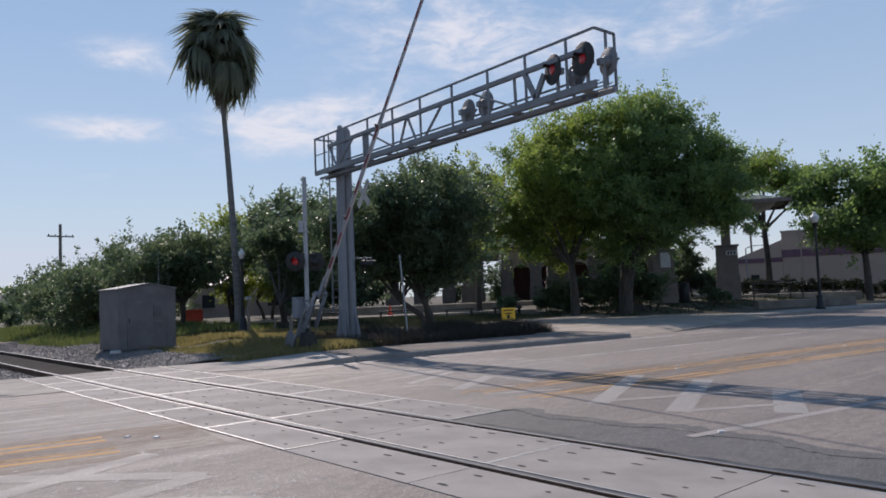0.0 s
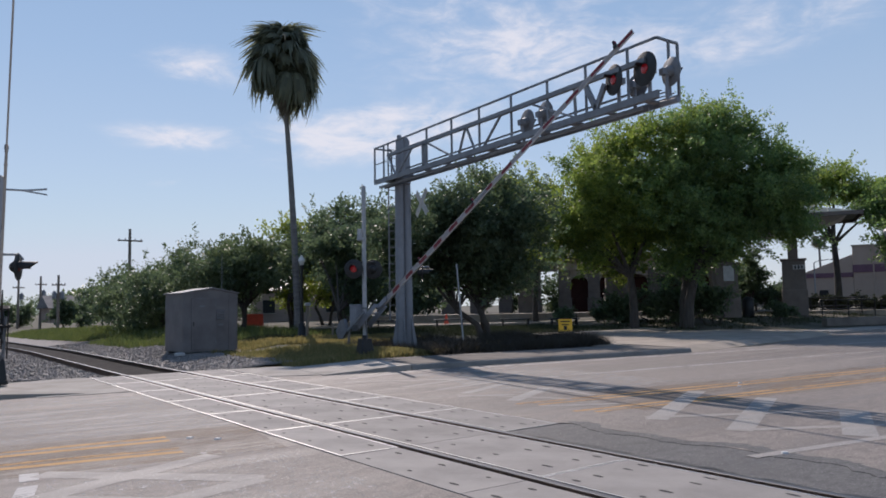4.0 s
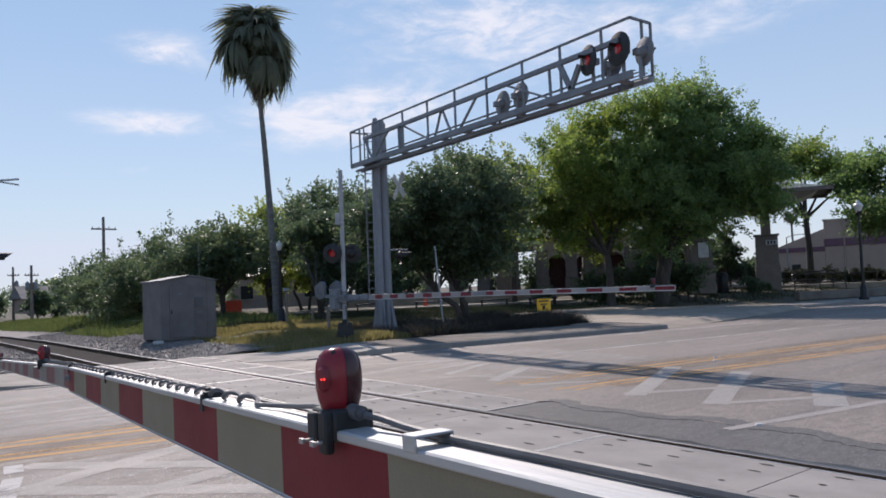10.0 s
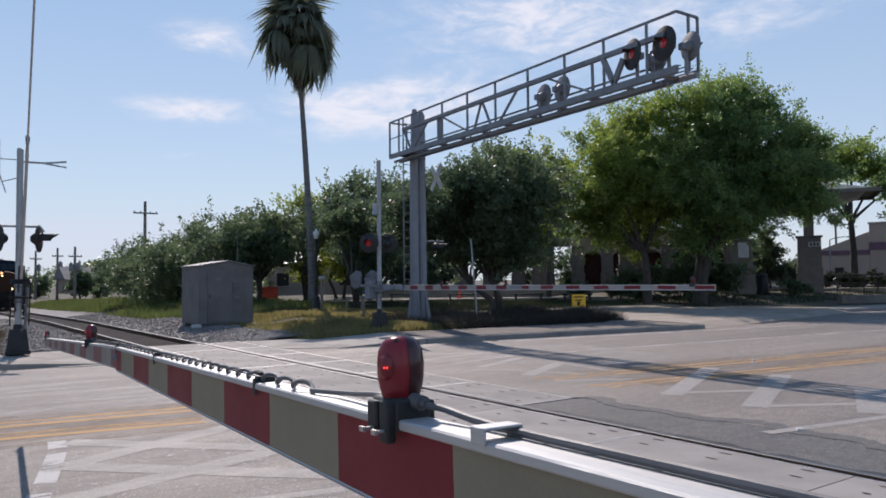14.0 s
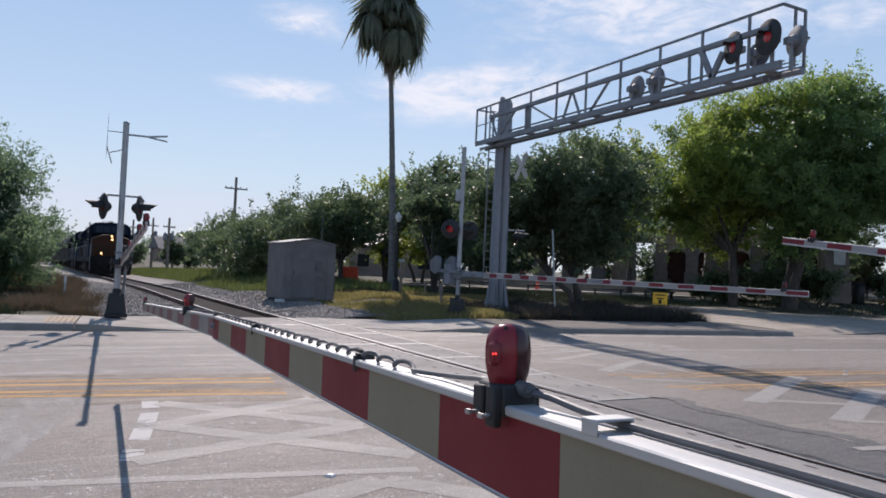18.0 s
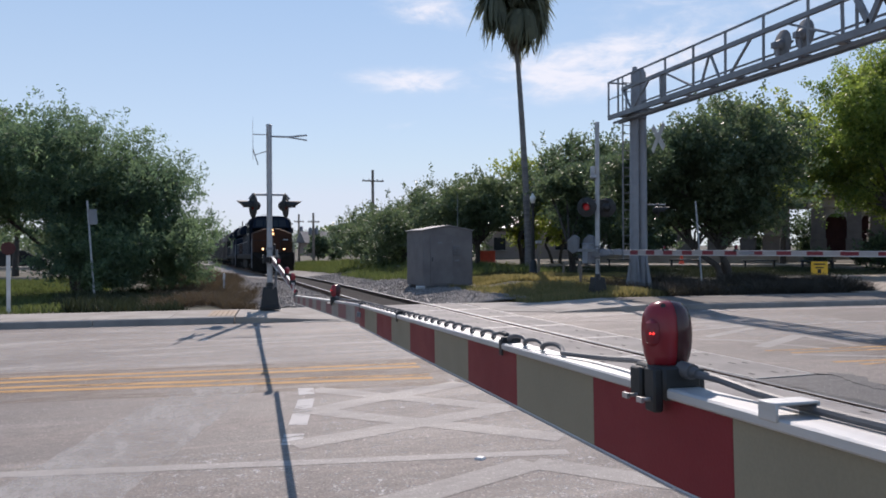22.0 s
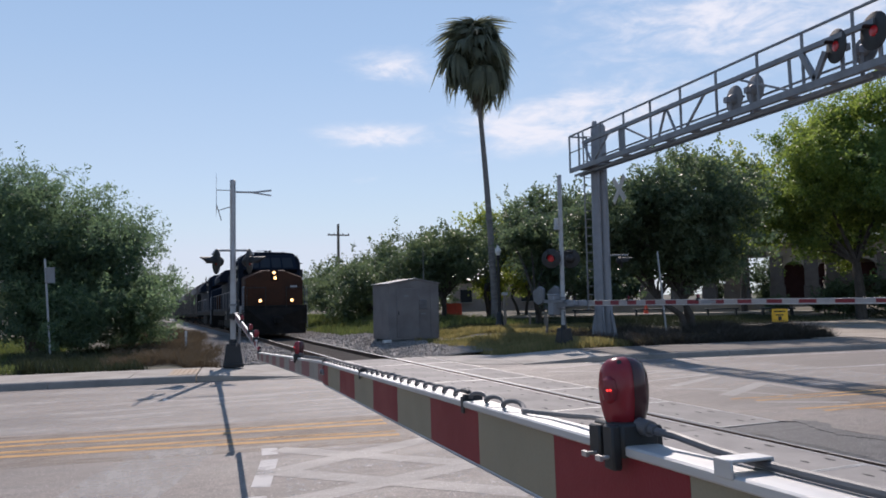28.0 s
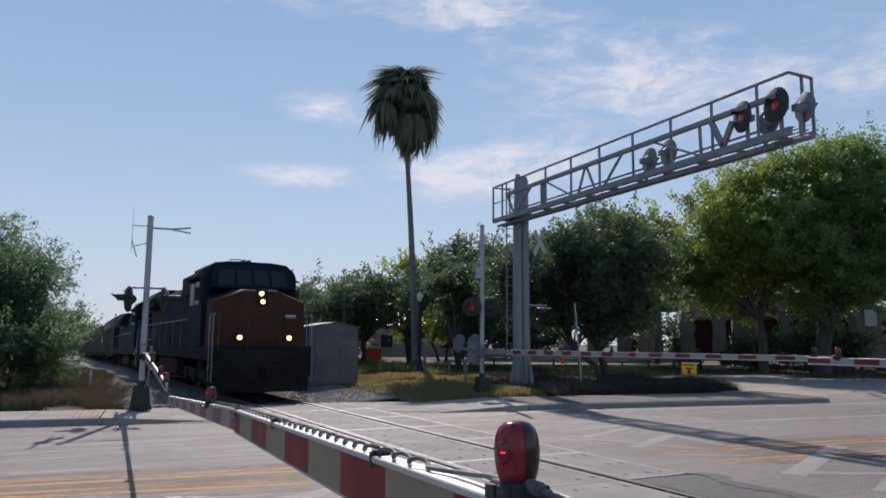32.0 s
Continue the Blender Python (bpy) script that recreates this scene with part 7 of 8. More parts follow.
    part("soffit", b, M_SIGNBACK, sh, "grey metal soffit", smooth=False)
    for k in range(13):
        x = -7.2 + 0.85 * k
        top = 1.0 if -4 <= x <= 0 else (x + 8.2) / 4.2 if x < -4 else (4.0 - x) / 4.0
        part("roof_seam", Builder().cyl((x, -3.0, 6.23), (x, -3.0 + 3.0 * top, 6.23 + 1.0 * top), 0.03, 0.03, 4), M_ROOFG, sh)
    part("plaque", Builder().box((0.3, -0.8, 2.9), (0.7, 0.03, 0.3)), M_SIGNW, sh, "small pale plate with dark bars")
    for k in range(3):
        part("plaque_bar", Builder().box((0.1 + 0.2 * k, -0.82, 2.9), (0.12, 0.02, 0.2)), M_BLACK, sh)
    for k, (x, y, zz) in enumerate(((42.6, 27.7, 0.95), (38.9, 33.4, 0.95), (40.8, 44.0, 0.98))):
        p = thing("stone_pier", pose(x, y, zz, 0, 0, -45), "stone gate pier with a heavier base", "pier", "stone piers of the station")
        part("shaft", Builder().box((0, 0, 1.6), (1.3, 1.3, 2.8)), M_BRICK, p, bevel=0.02)
        part("plinth", Builder().box((0, 0, 0.5), (1.5, 1.5, 1.6)).box((0, 0, 1.36), (1.62, 1.62, 0.12)), M_BRICK, p, bevel=0.02)
        part("cap", Builder().box((0, 0, 3.05), (1.5, 1.5, 0.14)), M_BRICK, p, bevel=0.02)
        if k == 0:
            part("notice", Builder().box((0.1, -0.68, 2.45), (0.62, 0.04, 0.95)), M_SIGNW, p, "pale notice with unreadable print")
    bin_ = thing("litter_bin", pose(44.4, 27.3, ground_z(44.4, 27.3)), "dark metal litter bin beside the pier", "bin")
    part("drum", Builder().lathe([(0.32, 0), (0.36, 0.1), (0.36, 1.0), (0.3, 1.1)], 16), M_IRON, bin_)
    part("lid", Builder().lathe([(0.38, 1.08), (0.38, 1.14), (0.2, 1.3), (0.05, 1.34)], 16), M_IRON, bin_)
    # low wall and railings along the pavement
    tagged(part("low_wall", Builder().box((0, 0, 0.22), (7.5, 0.4, 0.46)), M_CONCDIRTY, bevel=0.02, m=pose(45.4, 19.9, 0.2, 0, 0, -20)), "low grey wall along the pavement", "wall", kind="structure")
    for j, (x, y, L, a) in enumerate(((54.0, 26.5, 3.6, -63), (57.6, 23.4, 3.4, -68), (58.9, 19.4, 4.2, -70), (51.6, 24.6, 3.4, -50))):
        rl = thing("handrail", pose(x, y, ground_z(x, y), 0, 0, a), "dark metal handrail beside the ramp", "railing", "handrails by the ramp")
        for z in (0.55, 1.15):
            part("rail", Builder().tube([(-L / 2, 0, z - 0.12), (-L / 2 + 0.12, 0, z), (L / 2 - 0.12, 0, z), (L / 2, 0, z - 0.12)], 0.04, 8), M_IRON, rl)
        for k in range(int(L / 1.7) + 1):
            part("post", Builder().cyl((-L / 2 + 0.2 + 1.6 * k, 0, 0), (-L / 2 + 0.2 + 1.6 * k, 0, 1.15), 0.04, 0.04, 8), M_IRON, rl)
        if j < 3:
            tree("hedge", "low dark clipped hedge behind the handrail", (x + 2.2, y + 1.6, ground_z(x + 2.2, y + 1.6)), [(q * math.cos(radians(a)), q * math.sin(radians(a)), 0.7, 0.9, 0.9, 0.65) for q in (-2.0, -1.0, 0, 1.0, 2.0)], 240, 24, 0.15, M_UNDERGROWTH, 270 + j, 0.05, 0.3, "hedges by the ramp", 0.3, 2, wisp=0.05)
    # far commercial building with a maroon band
    fb = thing("commercial_building", pose(86.2, 40.3, 0.8, 0, 0, -68), "beige building with a maroon painted band", "building")
    for x, w, h, d in ((9.0, 18, 6.7, 16), (28.0, 20, 6.0, 15)):
        part("wall", Builder().box((x, d / 2, h / 2), (w, d, h)), M_STUCCO, fb, bevel=0.05)
        part("band", Builder().box((x, -0.02, 4.2), (w + 0.06, 0.1, 0.85)), M_PURPLE, fb, "maroon band")
        part("coping", Builder().box((x, d / 2, h + 0.06), (w + 0.2, d + 0.2, 0.16)), M_CREAM, fb)
        for k in range(3):
            part("downpipe", Builder().cyl((x - w / 2 + 2 + k * w * 0.35, -0.08, 0), (x - w / 2 + 2 + k * w * 0.35, -0.08, h - 0.2), 0.07, 0.07, 8), M_STUCCO, fb)
    b = Builder().add([(-11, 0, 1.6), (0, 0, 5.8), (0, 14, 5.8), (-11, 14, 1.6), (-11, 0, -0.4), (0, 0, -0.4), (0, 14, -0.4), (-11, 14, -0.4)], [(0, 1, 2, 3), (4, 5, 1, 0), (7, 6, 2, 3), (4, 7, 3, 0)])
    part("wing", b, M_STUCCO, fb, smooth=False)
    part("band", Builder().box((-3.4, -0.04, 3.55), (6.8, 0.1, 0.5)), M_PURPLE, fb, "maroon band")
    part("window", Builder().box((-3.0, -0.04, 1.2), (0.9, 0.1, 1.4)), M_WINDOW, fb)
    # houses and sheds glimpsed beyond the trees
    for x, y, w, d, h, a in ((19.5, 118, 4.0, 6, 2.0, 5), (-26, 60, 12, 8, 3.2, 5)):
        ho = thing("shed", pose(x, y, 0.4 if x > 5 else 0.15, 0, 0, a), "pale low building behind the trees", "building", "buildings beyond the trees")
        part("wall", Builder().box((0, 0, h / 2), (w, d, h)), M_STUCCO, ho)
        part("roof", Builder().add([(-w / 2 - 0.4, -d / 2 - 0.4, h), (w / 2 + 0.4, -d / 2 - 0.4, h), (w / 2 + 0.4, d / 2 + 0.4, h), (-w / 2 - 0.4, d / 2 + 0.4, h), (-w / 2 - 0.4, 0, h + 1.8), (w / 2 + 0.4, 0, h + 1.8)],
                                   [(0, 1, 5, 4), (2, 3, 4, 5), (1, 2, 5), (3, 0, 4), (3, 2, 1, 0)]), M_SHEDROOF, ho, smooth=False)
        for k in (-1, 0, 1):
            part("window", Builder().box((k * w * 0.3, -d / 2 - 0.02, h * 0.55), (1.2, 0.08, 1.2)), M_WINDOW, ho)


def build_car(x, y, z, turn, label, paint):
    c = thing("parked_car", pose(x, y, z, 0, 0, turn), label, "car")
    prof = [(-2.1, 0.35), (-2.15, 0.75), (-1.95, 0.95), (-1.3, 1.02), (-0.7, 1.42), (0.7, 1.45), (1.35, 1.05), (2.05, 0.85), (2.15, 0.6), (2.1, 0.35)]
    part("body", Builder().prism(prof, -0.85, 0.85, m=Matrix.Rotation(math.pi / 2, 4, "X")), paint, c, bevel=0.05)
    for s in (-1, 1):
        part("side_window", Builder().prism([(-1.15, 1.02), (1.2, 1.04), (0.65, 1.38), (-0.62, 1.36)], -0.005, 0.005, m=Matrix.Translation((0, s * 0.862, 0)) @ Matrix.Rotation(math.pi / 2, 4, "X")), M_WINDOW, c)
        for xx in (-1.3, 1.35):
            w = part("wheel", Builder().cyl((xx, s * 0.66, 0.32), (xx, s * 0.88, 0.32), 0.32, 0.32, 18), M_RUBBER, c)
            part("rim", Builder().cyl((xx, s * 0.86, 0.32), (xx, s * 0.89, 0.32), 0.2, 0.2, 14), M_ALU, w)
        part("headlight", Builder().box((2.08, s * 0.6, 0.72), (0.1, 0.3, 0.12)), M_SIGNW, c)
    return c


def build_small_things():
    build_hut()
    utility_pole(19.3, 79.0, 0.0, 10.0)
    for x, y, h, tanks in ((16.3, 100.0, 6.7, 2), (17.25, 120.0, 7.4, 1), (14.6, 121.0, 7.0, 1), (12.2, 170.0, 8.0, 0), (11.2, 230.0, 9.0, 0)):
        p = utility_pole(x, y, ground_z(x, y), h, 1.5)
        for k in range(tanks):
            part("transformer", Builder().lathe([(0.2, 0), (0.26, 0.05), (0.26, 0.75), (0.2, 0.85), (0.06, 1.0)], 12, Matrix.Translation((0.42 - 0.84 * k, 0, h - 2.9))), M_GREYPAINT, p, "grey transformer can")
    tagged(part("far_road", Builder().prism([(8.4, 93.5), (60, 92.0), (60, 96.5), (8.4, 97.0)], -0.6, -0.34), M_APRON), "pale road crossing beyond the trees", "road", kind="structure")
    tagged(part("far_road", Builder().prism([(-40, 94.5), (3.4, 93.6), (3.4, 97.2), (-40, 98)], -0.6, -0.30), M_APRON), "pale road crossing beyond the trees", "road", kind="structure")
    post_lamp(15.75, 32.4, 0.25, 4.15, "dark iron post lamp with a pale acorn globe on the verge", 0.62)
    post_lamp(42.6, 17.9, 0.16, 5.4, "dark iron post lamp with a pale acorn globe on the pavement")
    s = small_sign("warning_sign", "small yellow warning sign on a short post", 25.1, 24.5, 0.16, -44, 0.84, 0.62, 0.56, M_SIGNY, 0, True)
    small_sign("white_pole", "thin pale leaning pole on the verge", 17.2, 21.9, 0.2, -40, 3.05, 0, 0, None, -4)
    small_sign("road_sign", "tall metal post with a small pale sign", -2.5, 24.6, 0.15, -8, 2.98, 0.25, 0.46, M_GREYPAINT, -3.6, side=0.13, below=0.26)
    wp = small_sign("white_post", "short white post with a dull red plate on the lawn edge", -3.98, 20.6, 0.14, 0, 1.6, 0.09, 1.36, M_SIGNW, below=0.2)
    part("red_plate", Builder().cyl((0, -0.03, 1.57), (0, -0.038, 1.57), 0.17, 0.17, 8), M_DOORRED, wp, "dull red eight-sided plate")
    small_sign("marker_post", "slim pale marker post among the dry weeds", 1.3, 26.1, 0.1, 0, 0.75, 0.08, 0.2, M_SIGNW)
    st = thing("wooden_post", pose(15.5, 31.3, 0.25), "weathered wooden post with a metal cap in the grass", "post")
    part("post", Builder().box((0, 0, 0.75), (0.11, 0.11, 1.7)), M_WOODPOLE, st, bevel=0.01)
    part("cap", Builder().box((0, 0, 1.64), (0.24, 0.2, 0.14)), M_GALV, st, bevel=0.01)
    for x, y in ((17.4, 31.0), (16.4, 30.6), (13.9, 24.6)):
        tagged(part("wooden_stake", Builder().cyl((0, 0, -0.1), (0.03, 0, 0.75), 0.06, 0.05, 8), M_WOODPOLE, m=pose(x, y, 0.25)), "short weathered wooden stake in the grass", "stake")
    co = thing("traffic_cone", pose(28.6, 38.4, 0.44), "orange traffic cone with a pale band", "traffic cone")
    part("cone", Builder().lathe([(0.2, 0.04), (0.18, 0.06), (0.05, 0.74), (0.03, 0.75)], 16), M_ORANGE, co)
    part("foot", Builder().box((0, 0, 0.02), (0.5, 0.5, 0.04)), M_RUBBER, co, bevel=0.01)
    ba = thing("barrier", pose(18.3, 44.4, 0.55, 0, 0, -20), "orange-red plastic barrier beside the trees", "barrier")
    part("panel", Builder().box((0, 0, 0.5), (1.1, 0.3, 0.75), taper=0.97), M_ORANGE, ba, bevel=0.05)
    part("foot", Builder().box((-0.5, 0, 0.05), (0.25, 0.6, 0.1)).box((0.5, 0, 0.05), (0.25, 0.6, 0.1)), M_ORANGE, ba, bevel=0.02)
    for x, y, a in ((27.2, 36.2, -30), (24.2, 38.0, -30), (30.5, 34.0, -35), (33.0, 32.4, -35)):
        be = thing("bench", pose(x, y, ground_z(x, y), 0, 0, a), "low dark bench beside the platform", "bench", "benches along the platform")
        part("seat", Builder().box((0, 0, 0.45), (1.8, 0.5, 0.07)), M_IRON, be, bevel=0.01)
        for k in (-0.75, 0.75):
            part("leg", Builder().box((k, 0, 0.21), (0.08, 0.45, 0.42)), M_IRON, be)
    sl = thing("street_lamp", pose(79.95, 41.4, 0.9), "tall grey street lamp with a curved arm", "street lamp")
    part("pole", Builder().cyl((0, 0, -0.2), (0, 0, 4.7), 0.09, 0.06, 8), M_GREYPAINT, sl)
    part("arm", Builder().tube([(0, 0, 4.7), (0.25, -0.45, 4.92), (0.7, -1.3, 5.0)], 0.045, 6), M_GREYPAINT, sl)
    part("lantern", Builder().box((0.85, -1.58, 4.98), (0.25, 0.5, 0.12), Matrix.Rotation(0.49, 3, "Z"), taper=0.8), M_GREYPAINT, sl, bevel=0.02)
    build_car(53.5, 50.5, 1.0, 60, "silver parked car behind the station", M_CARPAINT)
    build_car(-11.2, 59.0, 0.15, 10, "dark parked car beyond the bush", M_BLACK)
    tagged(part("side_road", Builder().prism([(-40, 48.0), (-4.2, 47.0), (-4.2, 55.0), (-40, 57)], 0.1, 0.17), M_APRON), "pale side road beyond the lawn", "road", kind="structure")

# ---------------------------------------------------------------- train


def xz(b, poly, y0, y1, mi=0):
    """Extrude an (x, z) outline from y0 to y1."""
    n = len(poly)
    v = [(x, y0, z) for x, z in poly] + [(x, y1, z) for x, z in poly]
    return b.add(v, [tuple(range(n)), tuple(reversed(range(n, 2 * n)))] + [(i, i + n, (i + 1) % n + n, (i + 1) % n) for i in range(n)], mi)


def truck(parent, y, axles=3):
    t = part("truck_frame", Builder().box((0, 0, 0.62), (2.3, 1.9 * axles - 0.6, 0.3)).box((1.16, 0, 0.62), (0.16, 1.9 * axles - 0.2, 0.34)).box((-1.16, 0, 0.62), (0.16, 1.9 * axles - 0.2, 0.34)), M_UNDER, parent, bevel=0.03, m=pose(0, y, 0))
    for k in range(axles):
        yy = (k - (axles - 1) / 2) * 1.85
        for s in (-1, 1):
            w = Builder().cyl((s * 0.7, 0, 0), (s * 0.83, 0, 0), 0.5, 0.5, 20).cyl((s * 0.66, 0, 0), (s * 0.7, 0, 0), 0.53, 0.53, 20)
            part("wheel", w, M_RUST, t, m=pose(0, yy, 0.525))
            part("journal_box", Builder().box((s * 1.22, yy, 0.55), (0.16, 0.42, 0.42)), M_UNDER, t, bevel=0.03)
    return t


def locomotive(y, label, lit=True):
    lo = thing("locomotive", pose(6.007, y, 0.024), label, "locomotive", "locomotives of the train")
    # walkway frame and pilot
    part("frame", Builder().box((0, 10.4, 1.35), (3.0, 21.6, 0.42)), M_UNDER, lo, bevel=0.03)
    b = Builder().add([(-1.45, -0.75, 1.5), (1.45, -0.75, 1.5), (1.5, -0.4, 0.2), (-1.5, -0.4, 0.2), (0, -1.05, 0.22), (0, -0.85, 1.0)], [(0, 5, 4, 3), (5, 1, 2, 4), (0, 1, 5)])
    part("pilot", b, M_UNDER, lo, "black snow plough pilot", smooth=False)
    part("pilot_plate", Builder().box((0, -0.55, 1.15), (3.05, 0.12, 0.95)), M_UNDER, lo, bevel=0.02)
    part("coupler", Builder().box((0, -1.0, 0.88), (0.3, 0.9, 0.3)).box((0.05, -1.4, 0.88), (0.36, 0.25, 0.34)), M_UNDER, lo, bevel=0.04)
    for s in (-1, 1):
        for k in range(3):
            part("step", Builder().box((s * 1.32, -0.2, 0.45 + 0.32 * k), (0.5, 0.45, 0.04)), M_UNDER, lo)
    # nose
    w = 1.45
    b = Builder().add([(-w, 0, 1.55), (w, 0, 1.55), (w, 0.0, 3.02), (0.55, -0.12, 3.36), (-0.55, -0.12, 3.36), (-w, 0.0, 3.02),
                       (-w, 1.5, 1.55), (w, 1.5, 1.55), (w, 1.5, 3.1), (0.6, 1.5, 3.5), (-0.6, 1.5, 3.5), (-w, 1.5, 3.1), (-0.5, -0.12, 1.55), (0.5, -0.12, 1.55)],
                      [(0, 12, 4, 5), (12, 13, 3, 4), (13, 1, 2, 3), (1, 7, 8, 2), (6, 0, 5, 11), (2, 8, 9, 3), (3, 9, 10, 4), (4, 10, 11, 5), (8, 7, 6, 11, 10, 9), (0, 6, 7, 1, 13, 12)])
    # leading nose wears the yellow darkened for shade
    nose = part("nose", b, M_NOSE if lit else M_BLUE, lo, "yellow nose, coloured brown as in shade" if lit else "", bevel=0.05)
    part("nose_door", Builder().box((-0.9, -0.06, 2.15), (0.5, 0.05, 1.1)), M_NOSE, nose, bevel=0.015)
    part("plate", Builder().box((0.82, -0.07, 2.55), (0.62, 0.03, 0.12)), M_SIGNBACK, nose, "small plate with unreadable marks")
    # cab
    cab = [(-1.58, 1.55), (1.58, 1.55), (1.58, 3.85), (1.5, 4.12), (1.2, 4.36), (0.7, 4.42), (-0.7, 4.42), (-1.2, 4.36), (-1.5, 4.12), (-1.58, 3.85)]
    c = part("cab", xz(Builder(), cab, 1.45, 4.1), M_BLUE, lo, "dark blue wide cab", bevel=0.05)
    xz_v = Builder().add([(-1.36, 1.02, 3.5), (1.36, 1.02, 3.5), (1.26, 1.4, 4.22), (-1.26, 1.4, 4.22), (-1.36, 1.47, 3.3), (1.36, 1.47, 3.3), (1.28, 1.47, 4.3), (-1.28, 1.47, 4.3)],
                         [(0, 1, 2, 3), (4, 0, 3, 7), (1, 5, 6, 2), (3, 2, 6, 7), (4, 5, 1, 0)])
    part("windshield_frame", xz_v, M_BLUE, c, smooth=False)
    for x0, x1 in ((-1.16, -0.62), (-0.54, -0.04), (0.04, 0.54), (0.62, 1.16)):
        k = 0.93
        part("windshield", Builder().add([(x0, 1.025, 3.58), (x1, 1.025, 3.58), (x1 * k, 1.31, 4.12), (x0 * k, 1.31, 4.12)], [(0, 1, 2, 3)]), M_WINDOW, c)
    for s in (-1, 1):
        for y0 in (1.9, 2.9):
            part("side_window", Builder().box((s * 1.585, y0 + 0.4, 3.35), (0.03, 0.75, 0.75)), M_WINDOW, c)
        part("mirror", Builder().box((s * 1.68, 1.75, 3.3), (0.16, 0.05, 0.45)), M_BLACK, c)
        part("cab_visor", Builder().box((s * 1.62, 2.8, 3.85), (0.3, 2.0, 0.04)), M_BLUE, c)
        part("rain_gutter", Builder().box((s * 1.42, 2.7, 4.22), (0.05, 2.6, 0.05), Matrix.Rotation(-s * 0.5, 3, "Y")), M_SIGNBACK, c)
    part("roof_horn", Builder().box((0.2, 3.2, 4.46), (0.5, 0.8, 0.1)).cyl((0, 2.6, 4.54), (0, 3.1, 4.54), 0.05, 0.08, 8).cyl((0.2, 2.6, 4.56), (0.2, 3.1, 4.56), 0.05, 0.08, 8), M_BLACK, c)
    part("antenna", Builder().tube([(-0.6, 2.0, 4.4), (-0.6, 2.0, 4.53), (-0.1, 2.0, 4.53), (-0.1, 2.0, 4.4)], 0.02, 6), M_SIGNBACK, c)
    part("sand_filler", Builder().box((-0.7, 0.6, 3.22), (0.3, 0.2, 0.12)), M_NOSE, nose)
    # lights
    for z in (3.26, 3.0):
        part("headlight", Builder().lathe([(0.075, 0), (0.075, 0.05), (0.06, 0.075), (0.02, 0.09)], 16, pose(0.03 - 0.2 * (z - 3.0), -0.12, z, 90)), M_HEAD if lit else M_WINDOW, nose, "lit headlight" if lit else "")
    part("headlight_housing", Builder().box((0, -0.09, 3.13), (0.4, 0.1, 0.56)), M_UNDER, nose, bevel=0.03)
    for s in (-1, 1):
        d = part("ditch_light", Builder().lathe([(0.075, 0), (0.075, 0.06), (0.06, 0.085), (0.02, 0.1)], 16, pose(s * 0.77, -0.62, 1.86, 90)), M_HEAD if lit else M_WINDOW, lo, "lit ditch light" if lit else "")
        part("housing", Builder().cyl((s * 0.77, -0.6, 1.86), (s * 0.77, -0.3, 1.86), 0.13, 0.1, 14), M_UNDER, d)
    # front handrails
    for x in (-1.4, -0.5, 0.5, 1.4):
        part("handrail_post", Builder().cyl((x, -0.6, 1.5), (x, -0.6, 2.55), 0.02, 0.02, 6), M_IRON, lo)
    for a, e in ((-1.4, -0.5), (0.5, 1.4)):
        part("handrail", Builder().cyl((a, -0.6, 2.5), (e, -0.6, 2.5), 0.018, 0.018, 6), M_IRON, lo)
    # pale grab irons at the steps
    for s in (-1, 1):
        for y in (-0.5, 0.05):
            part("grab_iron", Builder().tube([(s * 1.55, y, 0.5), (s * 1.55, y, 2.5), (s * 1.5, y, 2.6)], 0.02, 6), M_SILVER, lo, "grey painted grab iron")
    # long hood with radiator wings
    hood = [(-0.95, 1.55), (0.95, 1.55), (0.95, 3.75), (0.7, 4.1), (-0.7, 4.1), (-0.95, 3.75)]
    h = part("hood", xz(Builder(), hood, 4.1, 20.3), M_BLUE, lo, "dark blue engine hood", bevel=0.04)
    wing = [(-1.5, 3.4), (1.5, 3.4), (1.5, 3.8), (1.1, 4.25), (-1.1, 4.25), (-1.5, 3.8)]
    part("radiator_wing", xz(Builder(), wing, 15.0, 19.8), M_BLUE, h, bevel=0.03)
    part("blower_box", Builder().box((0, 6.0, 3.85), (2.7, 2.6, 0.75)), M_BLUE, h, bevel=0.05)
    part("exhaust", Builder().box((0, 11.5, 4.2), (0.7, 1.2, 0.3)), M_UNDER, h, bevel=0.03)
    for s in (-1, 1):
        for k in range(9):
            part("hood_door", Builder().box((s * 0.965, 7.6 + 0.85 * k, 2.5), (0.03, 0.78, 1.6)), M_BLUE, h)
        part("side_rail", Builder().cyl((s * 1.45, 4.3, 2.55), (s * 1.45, 20.9, 2.55), 0.02, 0.02, 6), M_GREYPAINT, lo)
        for k in range(9):
            part("stanchion", Builder().cyl((s * 1.45, 4.4 + 2.05 * k, 1.5), (s * 1.45, 4.4 + 2.05 * k, 2.56), 0.018, 0.018, 6), M_GREYPAINT, lo)
        part("side_sill", Builder().box((s * 1.5, 10.4, 1.5), (0.06, 20.5, 0.14)), M_BLUE, lo)
    part("fuel_tank", Builder().box((0, 10.4, 0.75), (2.7, 5.6, 0.8)), M_UNDER, lo, bevel=0.12)
    truck(lo, 3.9)
    truck(lo, 17.0)
    return lo


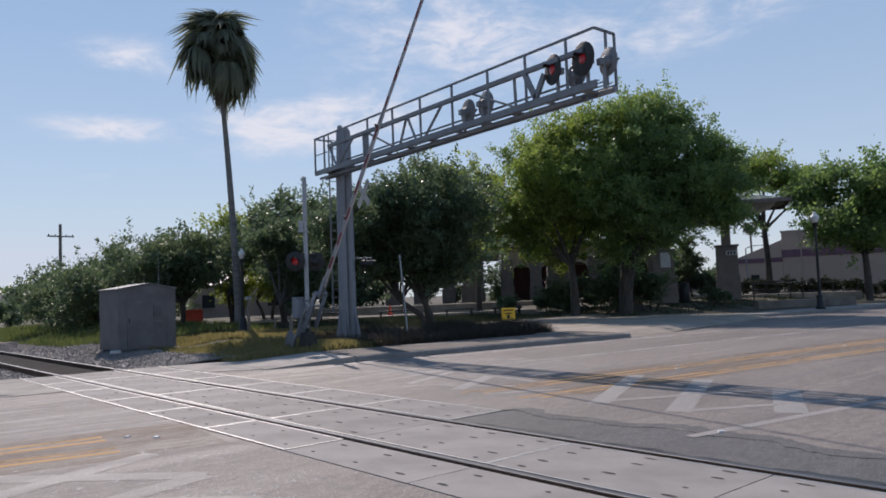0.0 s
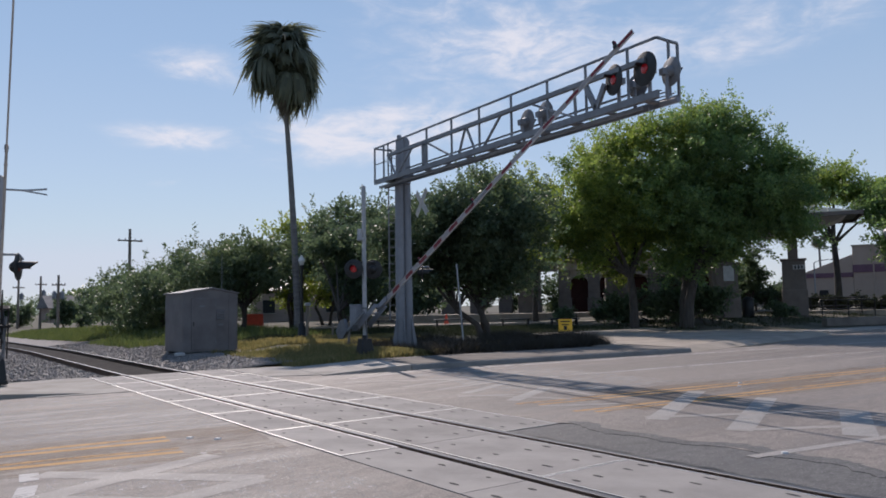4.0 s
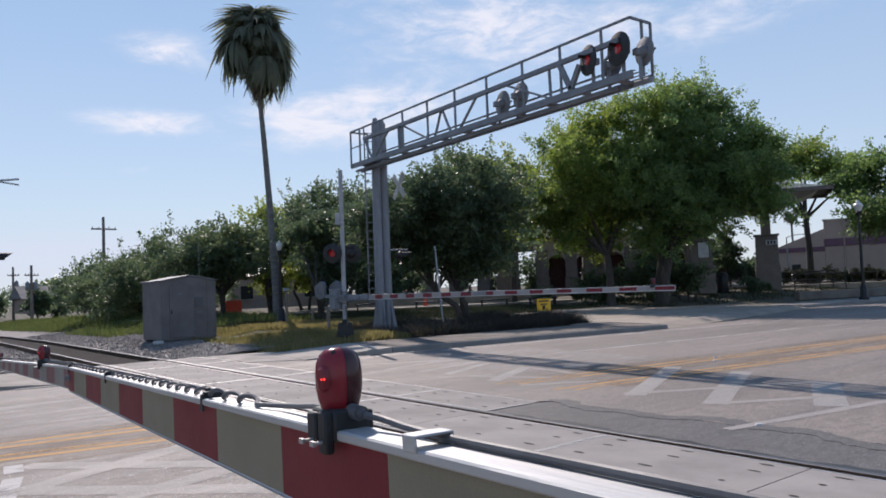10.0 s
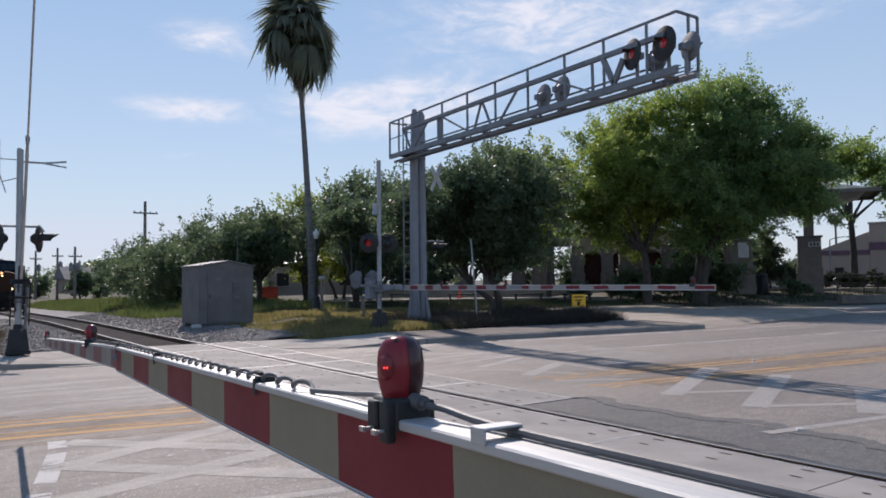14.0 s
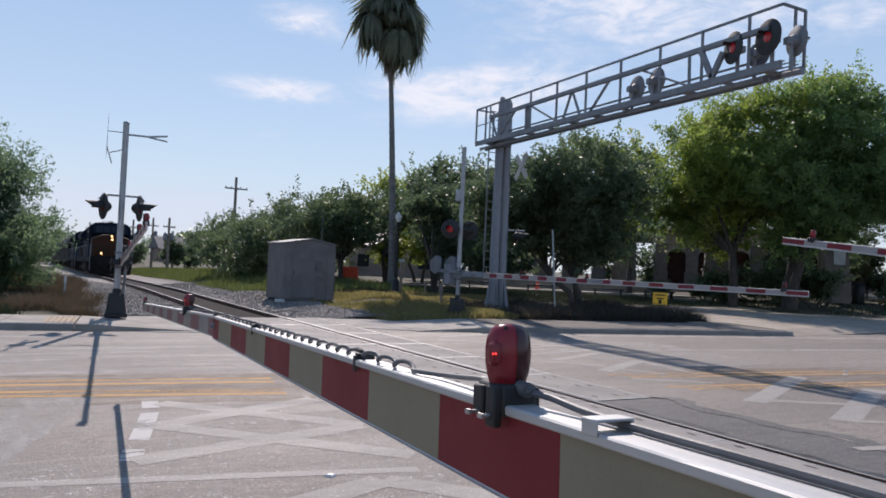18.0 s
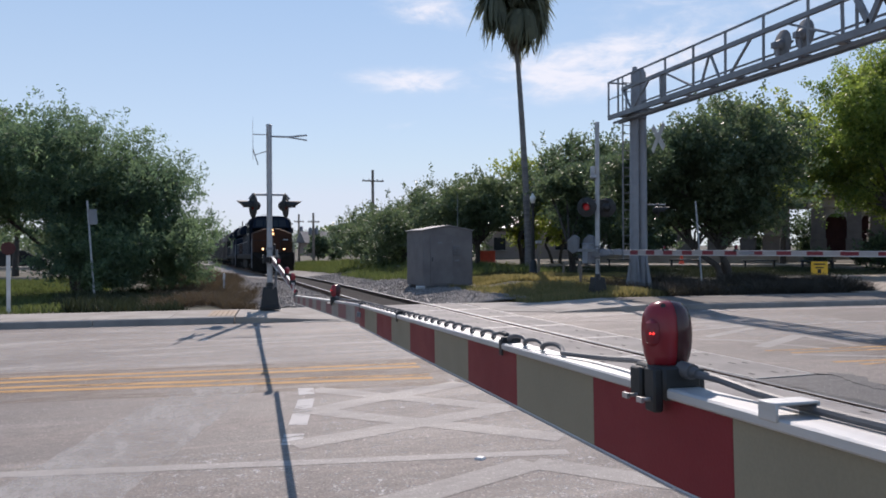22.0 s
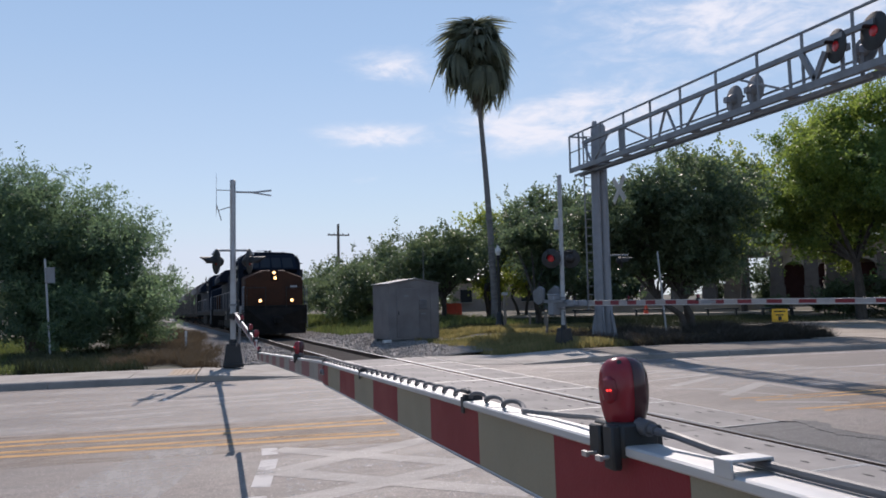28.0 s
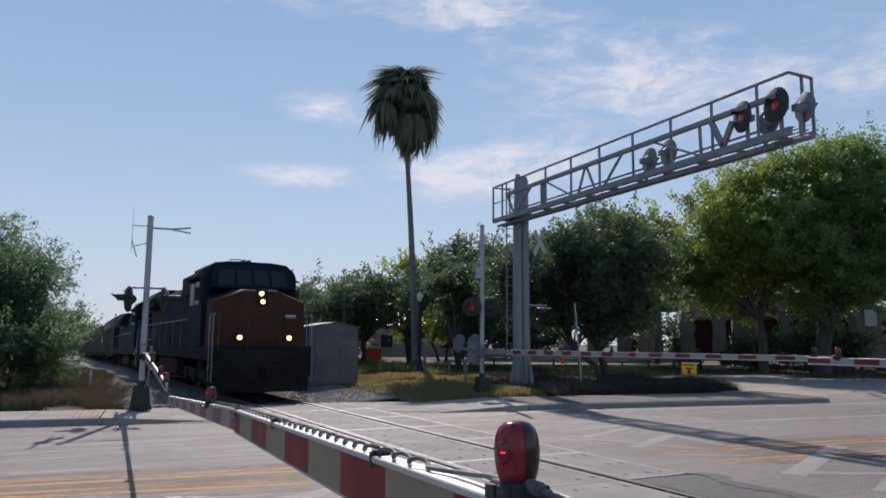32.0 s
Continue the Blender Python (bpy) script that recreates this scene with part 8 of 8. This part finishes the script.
def freight_car(y, kind):
    f = thing("freight_car", pose(6.007, y, 0.024), "dark weathered covered freight wagon" if kind else "dark weathered open freight wagon", "freight wagon", "wagons of the train")
    part("sill", Builder().box((0, 8, 1.1), (2.8, 15.6, 0.3)), M_UNDER, f)
    if kind:
        body = [(-1.5, 1.25), (1.5, 1.25), (1.5, 4.2), (0.8, 4.6), (-0.8, 4.6), (-1.5, 4.2)]
    else:
        body = [(-1.5, 1.25), (1.5, 1.25), (1.5, 3.5), (-1.5, 3.5)]
    bd = part("body", xz(Builder(), body, 0.6, 15.4), M_CARGREY, f, bevel=0.03)
    for k in range(9):
        for s in (-1, 1):
            part("rib", Builder().box((s * 1.53, 1.2 + 1.7 * k, 2.35), (0.08, 0.14, 2.2)), M_CARGREY, bd)
    for x in (-1.2, 1.2):
        part("end_ladder", Builder().box((x, 0.52, 2.4), (0.4, 0.05, 2.0)), M_UNDER, bd)
    truck(f, 2.4, 2)
    truck(f, 13.6, 2)
    return f


TRAIN = []


def build_train():
    y = 0.0
    TRAIN.append((locomotive(24, "dark blue diesel locomotive with a yellow nose and lit headlights"), y + 0.1))
    y += 23.4
    TRAIN.append((locomotive(48, "second dark blue diesel locomotive with unlit lamps", False), y))
    y += 23.0
    for k in range(7):
        TRAIN.append((freight_car(72 + 17 * k, k % 3 != 1), y))
        y += 16.9


build_small_things()
build_trees()
build_palm()
build_low_building()
build_grass()
build_station()
build_train()


def motions():
    ys = [(0.0, 107.0), (5.0, 95.6), (10.0, 84.2), (15.0, 72.8), (18.0, 65.7), (21.0, 59.3), (23.0, 54.8), (25.0, 49.0), (26.5, 43.9), (28.0, 38.2), (29.0, 34.7), (30.0, 31.1), (31.0, 27.4), (32.0, 23.8)]
    for car, off in TRAIN:
        walk(car, [(t, pose(6.007 + bend(y + off + 6), y + off, 0.024 + grade(y + off + 6), -0.69 if y + off > 30 else 0.0, 0, -0.69 if y + off > 30 else 0.0)) for t, y in ys])

    def swing(arm, rows):
        m = arm.matrix_basis.copy()
        walk(arm, [(t, m @ pose(0, 0, 0, a)) for t, a in rows])

    swing(ARMS["sw"], [(0, 54), (1, 47.5), (2, 40.5), (3, 34), (4, 27.5), (5, 21.2), (6, 15.0), (6.5, 11.8), (7, 8.75), (7.5, 5.75), (8, 2.65), (8.5, -0.3), (9, -1.8), (9.3, -2.2), (9.6, -2.0), (10, -2.05), (32, -2.05)])
    swing(ARMS["ne"], [(0, 51.0), (1, 44.6), (2, 37.8), (3, 31.8), (3.5, 28.9), (5.5, 18.4), (6, 15.4), (7, 9.9), (7.5, 7.6), (8, 5.2), (8.5, 3.2), (9, 1.0), (9.4, -0.3), (10, 0.0), (32, 0.0)])
    swing(ARMS["nw"], [(0, 52), (12.8, 52), (13.5, 49.5), (14, 43), (14.5, 35.5), (15, 28), (15.5, 23), (16.5, 16), (17.5, 9.3), (18, 3.7), (18.5, 0), (19, -1.7), (19.5, -1.75), (32, -1.75)])
    swing(ARMS["se"], [(0, 88), (12.0, 88), (13.0, 70), (14, 54), (15, 35), (15.5, 28), (16.5, 17.5), (17.5, 8.2), (18, 5.9), (18.5, 3.55), (19, 1.05), (19.5, -1.28), (19.75, -1.85), (20, -1.5), (20.5, 0.54), (20.8, 0.9), (21.3, 0.1), (21.8, -0.5), (22.4, 0.2), (23, 0.0), (28, 0.1), (29, -0.42), (30, 0.46), (31, -0.1), (32, 0.05)])


motions()
